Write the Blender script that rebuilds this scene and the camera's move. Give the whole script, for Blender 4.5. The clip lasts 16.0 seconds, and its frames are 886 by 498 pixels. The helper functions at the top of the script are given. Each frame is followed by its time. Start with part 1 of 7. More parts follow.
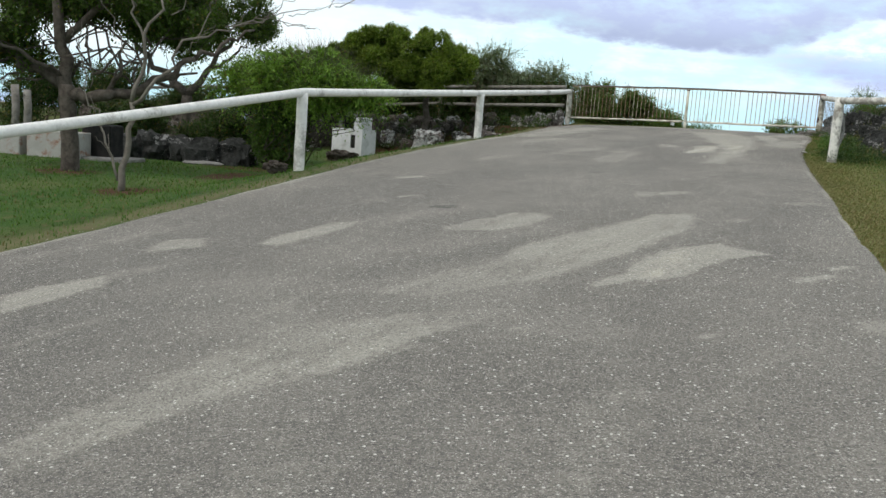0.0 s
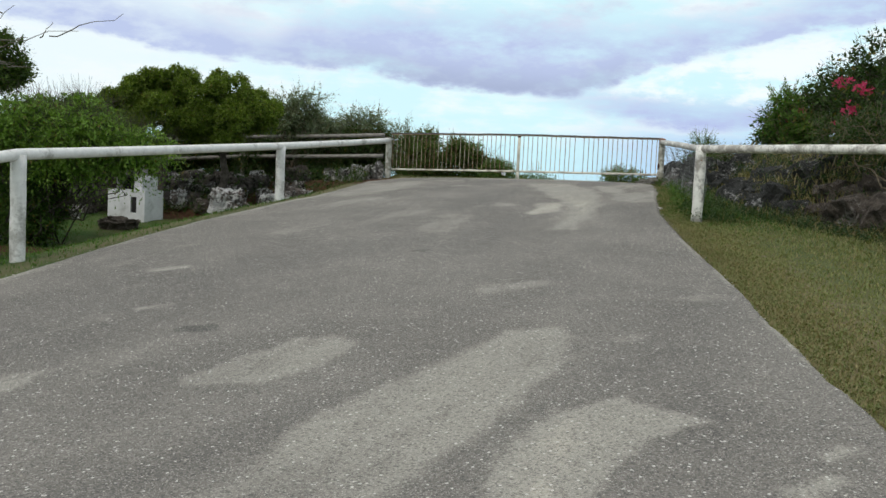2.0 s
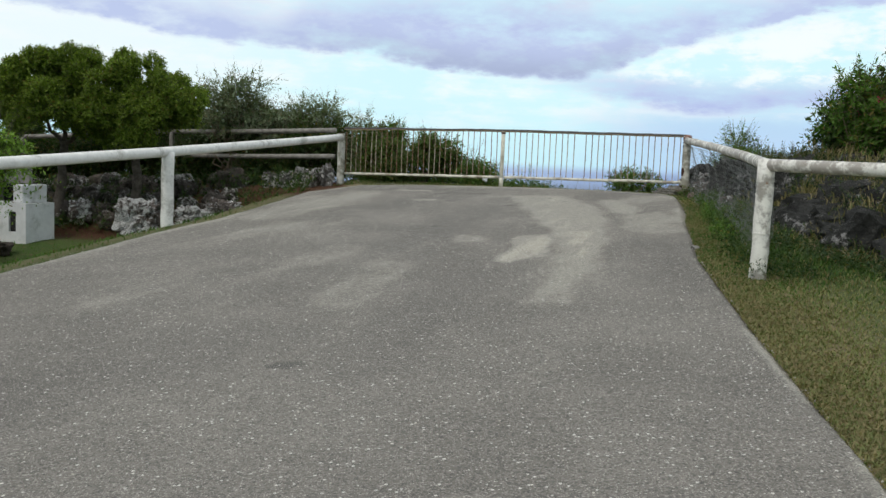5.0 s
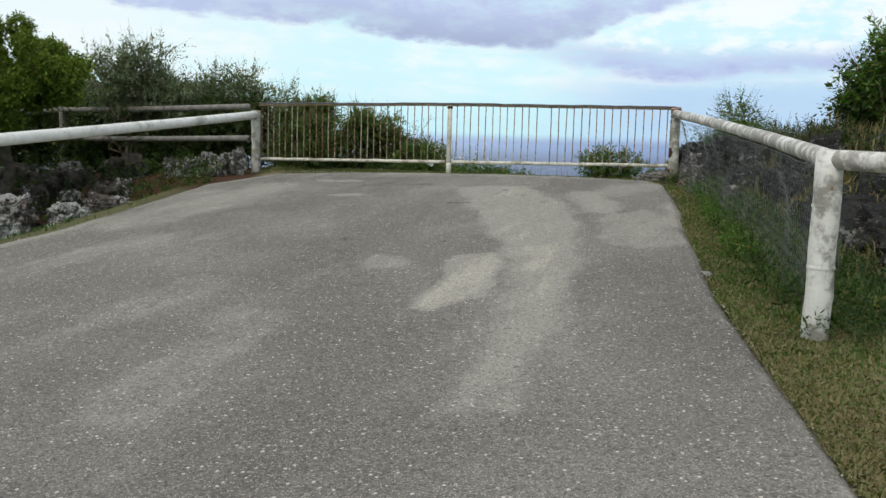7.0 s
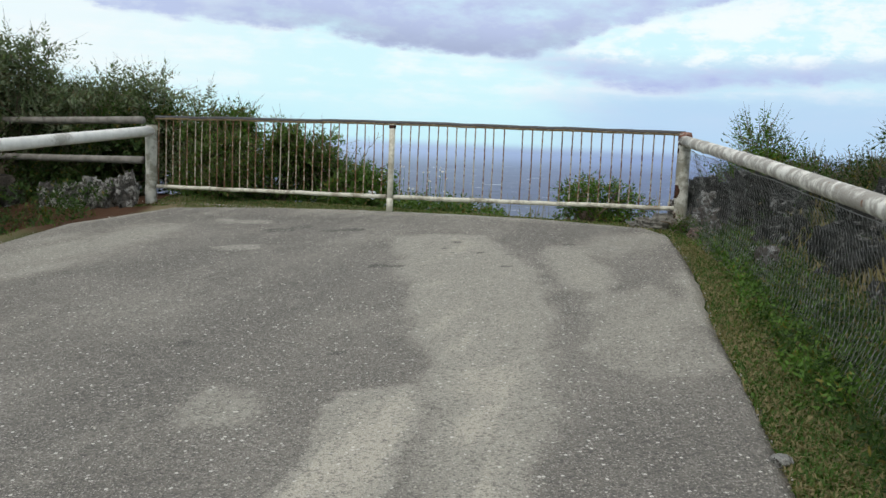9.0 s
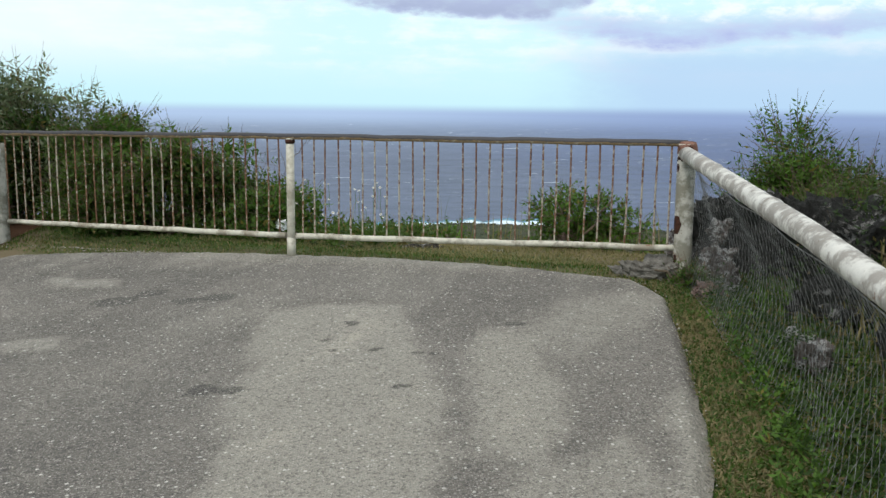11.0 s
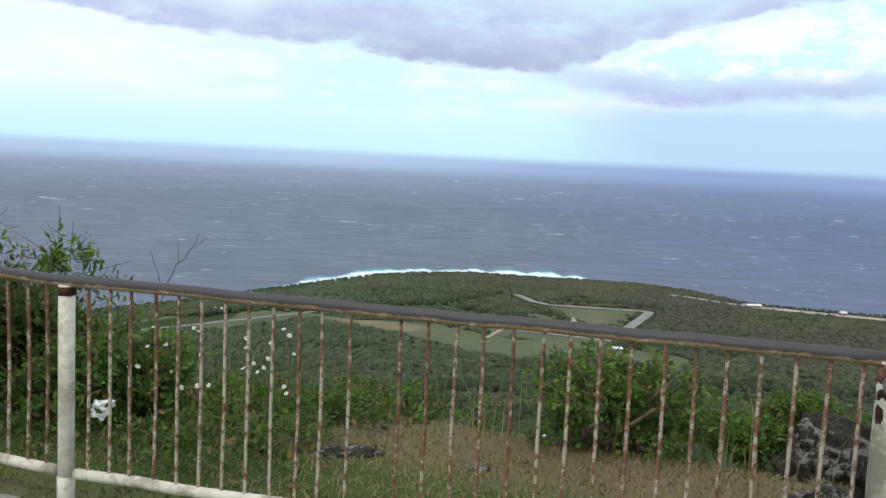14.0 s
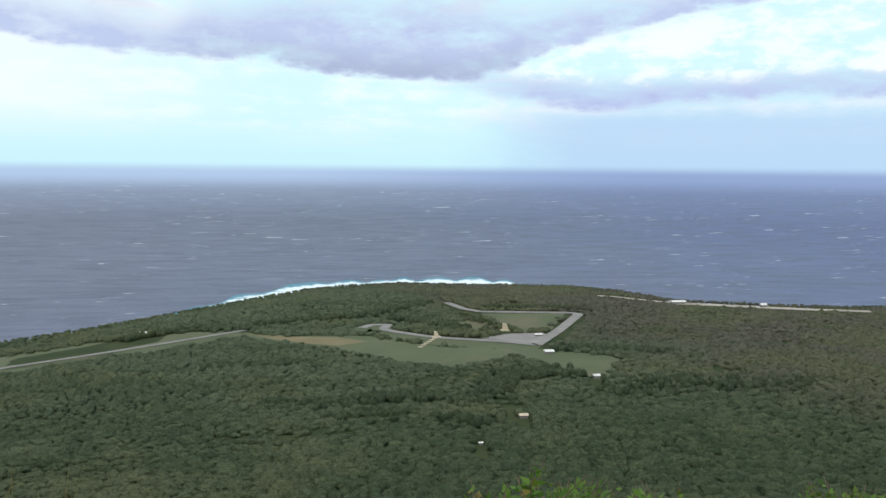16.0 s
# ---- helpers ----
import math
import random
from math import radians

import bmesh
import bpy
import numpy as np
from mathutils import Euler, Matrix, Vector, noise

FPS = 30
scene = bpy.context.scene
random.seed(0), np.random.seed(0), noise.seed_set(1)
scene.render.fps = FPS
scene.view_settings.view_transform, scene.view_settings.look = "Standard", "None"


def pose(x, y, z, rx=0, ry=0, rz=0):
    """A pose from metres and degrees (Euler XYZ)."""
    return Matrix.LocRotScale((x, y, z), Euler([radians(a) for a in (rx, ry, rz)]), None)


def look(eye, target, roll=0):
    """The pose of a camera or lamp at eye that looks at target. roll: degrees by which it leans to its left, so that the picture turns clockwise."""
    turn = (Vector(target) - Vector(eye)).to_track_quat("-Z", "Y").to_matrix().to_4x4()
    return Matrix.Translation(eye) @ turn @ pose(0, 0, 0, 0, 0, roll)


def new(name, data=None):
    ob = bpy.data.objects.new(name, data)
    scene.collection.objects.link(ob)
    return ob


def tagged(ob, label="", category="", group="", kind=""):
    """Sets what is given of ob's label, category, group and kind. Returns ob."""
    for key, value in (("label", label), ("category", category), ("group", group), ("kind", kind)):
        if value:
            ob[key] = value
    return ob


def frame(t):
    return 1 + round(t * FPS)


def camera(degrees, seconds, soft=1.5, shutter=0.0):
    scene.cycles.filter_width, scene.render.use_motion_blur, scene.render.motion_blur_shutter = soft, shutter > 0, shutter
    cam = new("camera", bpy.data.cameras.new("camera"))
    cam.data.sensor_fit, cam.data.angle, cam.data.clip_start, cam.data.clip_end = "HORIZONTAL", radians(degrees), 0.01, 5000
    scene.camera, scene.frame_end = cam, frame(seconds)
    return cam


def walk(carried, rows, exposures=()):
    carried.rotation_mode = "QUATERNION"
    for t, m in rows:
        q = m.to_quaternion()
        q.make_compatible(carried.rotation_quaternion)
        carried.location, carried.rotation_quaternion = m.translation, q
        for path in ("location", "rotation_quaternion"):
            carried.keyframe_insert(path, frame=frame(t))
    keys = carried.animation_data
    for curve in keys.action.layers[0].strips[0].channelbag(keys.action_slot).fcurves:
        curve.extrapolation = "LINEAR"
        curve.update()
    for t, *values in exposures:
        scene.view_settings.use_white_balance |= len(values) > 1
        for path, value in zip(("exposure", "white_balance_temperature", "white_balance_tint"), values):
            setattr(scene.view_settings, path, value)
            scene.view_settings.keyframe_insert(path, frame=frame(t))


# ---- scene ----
cam = camera(52.9, 16.0)
PATH = [
    (0, (2.288, -3.015, 3.338), (2.05, -1.048, 3.06), 4.4),
    (0.5, (2.252, -2.14, 3.391), (2.168, -0.157, 3.142), 3.5),
    (1, (2.255, -1.292, 3.47), (2.22, 0.699, 3.284), 5.1),
    (1.5, (2.3, -0.467, 3.543), (2.394, 1.522, 3.35), 3.7),
    (2, (2.426, 0.338, 3.626), (2.558, 2.328, 3.468), 2.8),
    (2.5, (2.521, 1.11, 3.693), (2.644, 3.096, 3.494), 1.8),
    (3, (2.74, 1.864, 3.776), (2.869, 3.851, 3.587), 0.6),
    (3.5, (2.841, 2.632, 3.852), (2.897, 4.624, 3.672), 2.6),
    (4, (3.025, 3.382, 3.918), (2.919, 5.369, 3.716), 0.8),
    (4.5, (3.27, 4.127, 4.027), (3.191, 6.113, 3.807), 2.9),
    (5, (3.476, 4.848, 4.112), (3.596, 6.835, 3.917), 2.6),
    (5.2, (3.549, 5.114, 4.127), (3.741, 7.096, 3.941), 2.1),
    (7.3, (4.302, 8.32, 4.314), (4.481, 10.295, 4.053), 1.5),
    (7.5, (4.378, 8.627, 4.33), (4.572, 10.601, 4.076), 0.7),
    (8, (4.52, 9.348, 4.413), (4.657, 11.329, 4.176), 2.6),
    (8.5, (4.655, 10.081, 4.49), (4.857, 12.056, 4.245), 3.2),
    (8.7, (4.757, 10.396, 4.495), (4.989, 12.368, 4.258), 2.7),
    (10.8, (5.999, 13.244, 5.012), (6.147, 15.216, 4.709), 1.7),
    (11, (6.074, 13.508, 4.99), (6.259, 15.474, 4.675), 0.7),
    (11.5, (6.241, 14.172, 5.017), (6.443, 16.14, 4.727), 1.8),
    (12, (6.3, 14.835, 5.096), (6.514, 16.801, 4.799), 2.5),
    (12.5, (6.486, 15.483, 5.176), (6.671, 17.46, 4.935), 1.3),
    (13, (6.578, 16.095, 5.253), (6.731, 18.079, 5.045), -0.1),
    (13.5, (6.632, 16.668, 5.323), (6.884, 18.643, 5.134), 0.2),
    (14, (6.75, 17.311, 5.343), (6.925, 19.292, 5.133), 2.8),
    (14.5, (6.79, 17.881, 5.395), (7.004, 19.859, 5.19), 2.6),
    (15, (6.915, 18.404, 5.428), (7.149, 20.381, 5.243), 3.1),
    (15.2, (6.960, 18.625, 5.441), (7.176, 20.605, 5.261), 2.7),
    (15.4, (7.010, 18.862, 5.443), (7.213, 20.843, 5.258), 1.9),
    (15.5, (7.040, 19.075, 5.453), (7.253, 21.056, 5.275), 1.3),
    (15.6, (7.075, 19.215, 5.452), (7.320, 21.192, 5.276), 0.7),
    (16, (7.35, 19.806, 5.354), (7.684, 21.769, 5.171), 0.6),
]
walk(cam, [(t, look(eye, target, roll)) for t, eye, target, roll in PATH], [(0.0, 0.12), (1.0, -0.0), (2.0, -0.06), (4.0, -0.06), (8.0, -0.08), (10.8, -0.03), (12.0, 0.06), (12.5, 0.08), (13.5, 0.02), (14.5, 0.03), (16.0, -0.02)])

# ---------------------------------------------------------------- light
SUN_EL, SUN_AZ = 52.0, 215.0
world = bpy.data.worlds.new("sky")
scene.world = world
world.use_nodes = True
WN, WL = world.node_tree.nodes, world.node_tree.links
WN.clear()


def wnode(kind, *ins):
    """A node of the sky; ins are values or sockets in order."""
    n = WN.new(kind)
    for k, v in enumerate(ins):
        if v is None:
            continue
        if isinstance(v, bpy.types.NodeSocket):
            WL.new(v, n.inputs[k])
        else:
            n.inputs[k].default_value = v
    return n


def wmath(op, a, b=0.0, clamp=False):
    n = wnode("ShaderNodeMath", a, b)
    n.operation, n.use_clamp = op, clamp
    return n.outputs[0]


def wstep(value, lo, hi):
    """0 below lo, 1 above hi, smooth between."""
    n = wnode("ShaderNodeMapRange", value, lo, hi, 0.0, 1.0)
    n.interpolation_type = "SMOOTHSTEP"
    return n.outputs[0]


def wmix(fac, a, b):
    n = wnode("ShaderNodeMix")
    n.data_type = "RGBA"
    for key, v in ((0, fac), (6, a), (7, b)):
        if isinstance(v, bpy.types.NodeSocket):
            WL.new(v, n.inputs[key])
        else:
            n.inputs[key].default_value = v if key == 0 else (*v, 1.0)
    return n.outputs[2]


way = wnode("ShaderNodeTexCoord").outputs["Generated"]
xyz = wnode("ShaderNodeSeparateXYZ", way).outputs
elev = wmath("MULTIPLY", wmath("ARCSINE", xyz[2]), 57.2958)
azim = wmath("MULTIPLY", wmath("ARCTAN2", xyz[0], xyz[1]), 57.2958)

def wnoise(az_scale, el_scale, shift, detail=6.0, rough=0.6):
    """Cloud noise laid out by compass and height, about 0 on average."""
    v = wnode("ShaderNodeCombineXYZ", wmath("MULTIPLY", azim, az_scale), wmath("MULTIPLY", elev, el_scale), wmath("ADD", wmath("MULTIPLY", xyz[1], 0.6), shift)).outputs[0]
    return wmath("SUBTRACT", wnode("ShaderNodeTexNoise", v, None, 1.0, detail, rough).outputs[0], 0.5)


big, mid_n, fine = wnoise(0.09, 0.22, 0.0), wnoise(0.26, 0.62, 7.0, 7.0, 0.62), wnoise(0.9, 1.9, 3.0, 5.0, 0.6)
streak = wnoise(0.10, 0.95, 12.0, 5.0, 0.55)


def edge_of(stops, lo, hi, low, high):
    """A height that follows the compass: stops of (degrees, height) as a ramp."""
    where = wnode("ShaderNodeMapRange", azim, lo, hi, 0.0, 1.0).outputs[0]
    ramp = wnode("ShaderNodeValToRGB", where)
    ramp.color_ramp.interpolation = "EASE"
    while len(ramp.color_ramp.elements) < len(stops):
        ramp.color_ramp.elements.new(0.5)
    for e, (a, h) in zip(ramp.color_ramp.elements, stops):
        g = (h - low) / (high - low)
        e.position, e.color = (a - lo) / (hi - lo), (g, g, g, 1.0)
    return wmath("ADD", wmath("MULTIPLY", ramp.outputs[0], high - low), low)


def above(h, soft):
    """1 above a height of h degrees, fading over soft."""
    return wstep(wmath("SUBTRACT", el_w, h), -soft * 0.4, soft * 0.6)


def times(*v):
    out = v[0]
    for k in v[1:]:
        out = wmath("MULTIPLY", out, k)
    return out


def less(v):
    return wmath("SUBTRACT", 1.0, v)


el_w = wmath("ADD", elev, wmath("ADD", wmath("MULTIPLY", mid_n, 1.7), wmath("MULTIPLY", fine, 0.34)))
# the long grey cloud over the sea: its lower and upper rim by compass
low_rim = edge_of([(-60, 10.5), (-30, 8.6), (-18, 7.5), (-12, 6.7), (-6, 6.45), (-2, 6.35), (2, 5.85), (7, 5.55), (11.6, 5.4), (13.0, 5.9), (15.2, 6.7), (17, 7.5), (20, 8.4), (26, 9.7), (38, 12), (60, 14)], -60, 60, 0, 20)
top_rim = edge_of([(-60, 15.5), (-30, 12.0), (-18, 10.2), (-12, 9.2), (-8, 8.5), (-5, 9.6), (1, 10.4), (8, 10.2), (15, 9.9), (21, 10.6), (30, 12.8), (38, 15), (60, 17)], -60, 60, 0, 20)
front = wmath("MULTIPLY", wstep(azim, -75.0, -40.0), less(wstep(azim, 45.0, 80.0)))
bank = times(above(low_rim, 0.5), less(above(wmath("SUBTRACT", top_rim, 0.5), 3.0)), front)
core = times(above(wmath("ADD", low_rim, 0.1), 0.7), less(above(wmath("ADD", low_rim, 1.0), 2.4)), wstep(azim, -13.0, 3.0), less(wstep(azim, 12.5, 17.0)), front)
# a thin lower layer in the east, with rain under it
shelf_low = edge_of([(-60, 6.0), (4, 5.3), (11, 4.7), (15, 4.2), (20, 3.8), (26, 4.1), (32, 4.3), (40, 4.1), (60, 4.0)], -60, 60, 0, 20)
shelf = times(wstep(azim, 7.0, 17.0), above(shelf_low, 0.8), less(above(wmath("ADD", shelf_low, 1.3), 1.5)), front)
# bright heads of cloud above it
heads = times(wstep(azim, 12.5, 16.0), above(wmath("ADD", shelf_low, 1.5), 0.8), less(above(wmath("SUBTRACT", low_rim, 0.3), 1.2)), wstep(wmath("ADD", mid_n, wmath("MULTIPLY", fine, 0.6)), -0.10, 0.10), front)
rain = times(wstep(wmath("ADD", azim, wmath("MULTIPLY", mid_n, 6.0)), 9.0, 19.0), less(above(3.6, 2.6)), front)
lumps = wstep(wmath("ADD", big, wmath("MULTIPLY", mid_n, 0.6)), -0.02, 0.20)
broken = times(lumps, wstep(elev, 7.0, 11.0))
sky = wnode("ShaderNodeTexSky")
sky.sky_type, sky.sun_disc, sky.altitude = "NISHITA", False, 250.0
sky.sun_elevation, sky.sun_rotation = radians(SUN_EL), radians(SUN_AZ)
blue = wnode("ShaderNodeVectorMath", sky.outputs[0])
blue.operation = "SCALE"
blue.inputs[3].default_value = 0.12
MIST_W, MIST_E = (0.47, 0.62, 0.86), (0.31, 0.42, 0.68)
mist = wmix(wstep(azim, -4.0, 24.0), MIST_W, MIST_E)
pale = wmix(wstep(wmath("ADD", mid_n, wmath("MULTIPLY", streak, 0.7)), -0.12, 0.22), (0.72, 1.02, 1.08), (0.98, 1.07, 1.09))
pale = wmix(times(less(wstep(azim, -18.0, 0.0)), 0.75), pale, (1.0, 1.06, 1.08))
haze = wmix(wstep(elev, 0.5, 4.5), (0.64, 0.97, 1.08), pale)
haze = wmix(wstep(elev, 12.0, 40.0), haze, (0.86, 0.91, 0.94))
haze = wmix(0.08, haze, blue.outputs[0])
col = wmix(wmath("MULTIPLY", broken, 0.62), haze, (0.60, 0.66, 0.86))
col = wmix(wmath("MULTIPLY", rain, 0.7), col, (0.47, 0.64, 0.93))
col = wmix(wmath("MULTIPLY", shelf, wmath("ADD", 0.72, wmath("ADD", wmath("MULTIPLY", mid_n, 1.6), wmath("MULTIPLY", streak, 0.7))), True), col, (0.47, 0.55, 0.87))
col = wmix(wmath("MULTIPLY", heads, 0.8), col, (0.98, 1.05, 1.09))
# thick places are greyer, thin ones let the light through
thick = wmath("ADD", 0.86, wmath("ADD", wmath("MULTIPLY", mid_n, 2.3), wmath("ADD", wmath("MULTIPLY", streak, 0.35), wmath("MULTIPLY", fine, 0.55))))
col = wmix(wmath("MULTIPLY", bank, thick, True), col, (0.545, 0.635, 0.895))
col = wmix(wmath("MULTIPLY", times(core, 0.72), wmath("ADD", 0.8, wmath("MULTIPLY", mid_n, 1.6)), True), col, (0.365, 0.43, 0.60))
col = wmix(wstep(elev, -0.44, 0.25), mist, col)
bg = wnode("ShaderNodeBackground", col, 1.0)
WL.new(bg.outputs[0], wnode("ShaderNodeOutputWorld").inputs[0])

lamp = bpy.data.lights.new("sun", "SUN")
lamp.energy, lamp.angle, lamp.color = 1.35, radians(14), (1.0, 0.96, 0.9)
sun = new("sun", lamp)
sd = Vector((math.sin(radians(SUN_AZ)) * math.cos(radians(SUN_EL)), math.cos(radians(SUN_AZ)) * math.cos(radians(SUN_EL)), math.sin(radians(SUN_EL))))
sun.matrix_world = look((0, 0, 60), Vector((0, 0, 60)) - sd)
scene.view_settings.exposure = 0.0


# ---------------------------------------------------------------- materials
class Mat:
    """A node material with short ways to add nodes."""

    def __init__(self, name, rough=0.8, metal=0.0, spec=0.3):
        self.m = bpy.data.materials.new(name)
        self.m.use_nodes = True
        self.n, self.l = self.m.node_tree.nodes, self.m.node_tree.links
        self.b = self.n["Principled BSDF"]
        self.b.inputs["Roughness"].default_value = rough
        self.b.inputs["Metallic"].default_value = metal
        self.b.inputs["Specular IOR Level"].default_value = spec
        self.pos = self.n.new("ShaderNodeNewGeometry").outputs["Position"]

    def put(self, n, k, v):
        if isinstance(v, bpy.types.NodeSocket):
            self.l.new(v, n.inputs[k])
        elif v is not None:
            n.inputs[k].default_value = v

    def noise(self, scale, detail=4.0, rough=0.55, vec=None, stretch=None):
        n = self.n.new("ShaderNodeTexNoise")
        v = vec or self.pos
        if stretch:
            s = self.n.new("ShaderNodeVectorMath")
            s.operation = "MULTIPLY"
            self.l.new(v, s.inputs[0])
            s.inputs[1].default_value = stretch
            v = s.outputs[0]
        self.l.new(v, n.inputs["Vector"])
        for k, x in (("Scale", scale), ("Detail", detail), ("Roughness", rough)):
            n.inputs[k].default_value = x
        return n.outputs[0]

    def cells(self, scale, feature="F1", out=0):
        n = self.n.new("ShaderNodeTexVoronoi")
        n.feature = feature
        self.l.new(self.pos, n.inputs["Vector"])
        n.inputs["Scale"].default_value = scale
        return n.outputs[out]

    def step(self, v, lo, hi):
        n = self.n.new("ShaderNodeMapRange")
        n.interpolation_type = "SMOOTHSTEP"
        self.put(n, 0, v)
        n.inputs[1].default_value, n.inputs[2].default_value = lo, hi
        return n.outputs[0]

    def calc(self, op, a, b=0.0, clamp=False):
        n = self.n.new("ShaderNodeMath")
        n.operation, n.use_clamp = op, clamp
        self.put(n, 0, a)
        self.put(n, 1, b)
        return n.outputs[0]

    def mix(self, fac, a, b, blend="MIX"):
        n = self.n.new("ShaderNodeMix")
        n.data_type, n.blend_type = "RGBA", blend
        self.put(n, 0, fac)
        for k, v in ((6, a), (7, b)):
            self.put(n, k, v if isinstance(v, bpy.types.NodeSocket) else (*v, 1.0))
        return n.outputs[2]

    def attr(self, name):
        n = self.n.new("ShaderNodeAttribute")
        n.attribute_name = name
        return n.outputs["Fac"]

    def island(self):
        return self.n.new("ShaderNodeNewGeometry").outputs["Random Per Island"]

    def rand(self):
        return self.n.new("ShaderNodeObjectInfo").outputs["Random"]

    def axis(self, k):
        s = self.n.new("ShaderNodeSeparateXYZ")
        self.l.new(self.pos, s.inputs[0])
        return s.outputs[k]

    def up(self):
        s = self.n.new("ShaderNodeSeparateXYZ")
        self.l.new(self.n.new("ShaderNodeNewGeometry").outputs["Normal"], s.inputs[0])
        return s.outputs[2]

    def done(self, colour, bump=None, depth=0.01, strength=0.6, rough=None):
        self.put(self.b, "Base Color", colour if isinstance(colour, bpy.types.NodeSocket) else (*colour, 1.0))
        if rough is not None:
            self.put(self.b, "Roughness", rough)
        if bump is not None:
            n = self.n.new("ShaderNodeBump")
            n.inputs["Strength"].default_value, n.inputs["Distance"].default_value = strength, depth
            self.put(n, "Height", bump)
            self.l.new(n.outputs[0], self.b.inputs["Normal"])
        return self.m


def make_asphalt():
    m = Mat("asphalt", 0.9, 0, 0.2)
    mot, mid = m.noise(0.9, 5), m.noise(7.0, 5, 0.6)
    grain = m.cells(92.0, "F1", 1)
    g = m.n.new("ShaderNodeSeparateColor")
    m.l.new(grain, g.inputs[0])
    grain = g.outputs[0]
    tar = m.mix(m.step(mot, 0.3, 0.7), (0.146, 0.134, 0.117), (0.208, 0.191, 0.166))
    tar = m.mix(m.step(mid, 0.35, 0.75), tar, (0.176, 0.162, 0.141))
    tar = m.mix(m.calc("MULTIPLY", m.step(m.noise(0.45, 4, 0.6), 0.45, 0.7), 0.5), tar, (0.228, 0.211, 0.183))
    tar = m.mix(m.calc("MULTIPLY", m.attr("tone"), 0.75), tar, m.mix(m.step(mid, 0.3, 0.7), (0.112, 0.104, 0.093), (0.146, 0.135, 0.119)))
    wear = m.calc("ADD", m.attr("wear"), m.calc("MULTIPLY", m.calc("SUBTRACT", mid, 0.5), 0.45))
    col = m.mix(m.step(wear, 0.05, 0.85), tar, (0.330, 0.310, 0.262))
    col = m.mix(m.step(wear, 0.98, 1.35), col, (0.45, 0.415, 0.345))
    spill = m.calc("ADD", m.attr("oil"), m.calc("MULTIPLY", m.calc("SUBTRACT", mid, 0.5), 0.9))
    col = m.mix(m.calc("MULTIPLY", m.step(spill, 0.25, 0.75), 0.85), col, (0.085, 0.08, 0.071))
    stones = m.step(grain, 0.74, 0.93)
    size = m.step(m.cells(92.0), 0.55, 0.28)
    col = m.mix(m.calc("MULTIPLY", m.calc("MULTIPLY", stones, size), 0.55), col, (0.60, 0.57, 0.51))
    # fine grit between them
    g3 = m.n.new("ShaderNodeSeparateColor")
    m.l.new(m.cells(190.0, "F1", 1), g3.inputs[0])
    col = m.mix(m.calc("MULTIPLY", m.step(g3.outputs[0], 0.62, 0.95), 0.42), col, (0.52, 0.49, 0.43))
    col = m.mix(m.calc("MULTIPLY", m.step(g3.outputs[2], 0.30, 0.05), 0.35), col, (0.07, 0.065, 0.06))
    # a few larger pale stones in the mix
    g2 = m.n.new("ShaderNodeSeparateColor")
    m.l.new(m.cells(38.0, "F1", 1), g2.inputs[0])
    col = m.mix(m.calc("MULTIPLY", m.calc("MULTIPLY", m.step(g2.outputs[1], 0.88, 0.91), m.step(m.cells(38.0), 0.36, 0.24)), 0.9), col, (0.66, 0.63, 0.57))
    col = m.mix(m.calc("MULTIPLY", m.step(grain, 0.35, 0.05), 0.46), col, (0.04, 0.04, 0.04))
    return m.done(col, m.calc("ADD", m.cells(92.0), m.calc("MULTIPLY", mid, 0.6)), 0.009, 0.8)


def make_grass_ground():
    m = Mat("turf", 0.95, 0, 0.1)
    a, b, c = m.noise(0.5, 5), m.noise(5.0, 6, 0.65), m.noise(60.0, 3, 0.7)
    col = m.mix(m.step(a, 0.35, 0.7), (0.046, 0.096, 0.022), (0.098, 0.124, 0.042))
    col = m.mix(m.step(b, 0.52, 0.75), col, (0.135, 0.105, 0.055))
    col = m.mix(m.step(m.attr("dry"), 0.2, 0.9), col, m.mix(b, (0.25, 0.20, 0.12), (0.15, 0.125, 0.075)))
    col = m.mix(m.step(m.attr("soil"), 0.3, 0.8), col, (0.085, 0.045, 0.026))
    col = m.mix(m.step(c, 0.55, 0.8), col, m.mix(0.5, col, (0.02, 0.03, 0.01)))
    col = m.mix(m.step(m.axis(2), -3.0, -30.0), col, m.mix(m.step(m.noise(0.02, 6), 0.4, 0.6), (0.034, 0.052, 0.022), (0.052, 0.066, 0.030)))
    return m.done(col, m.calc("ADD", b, c), 0.03, 0.7)


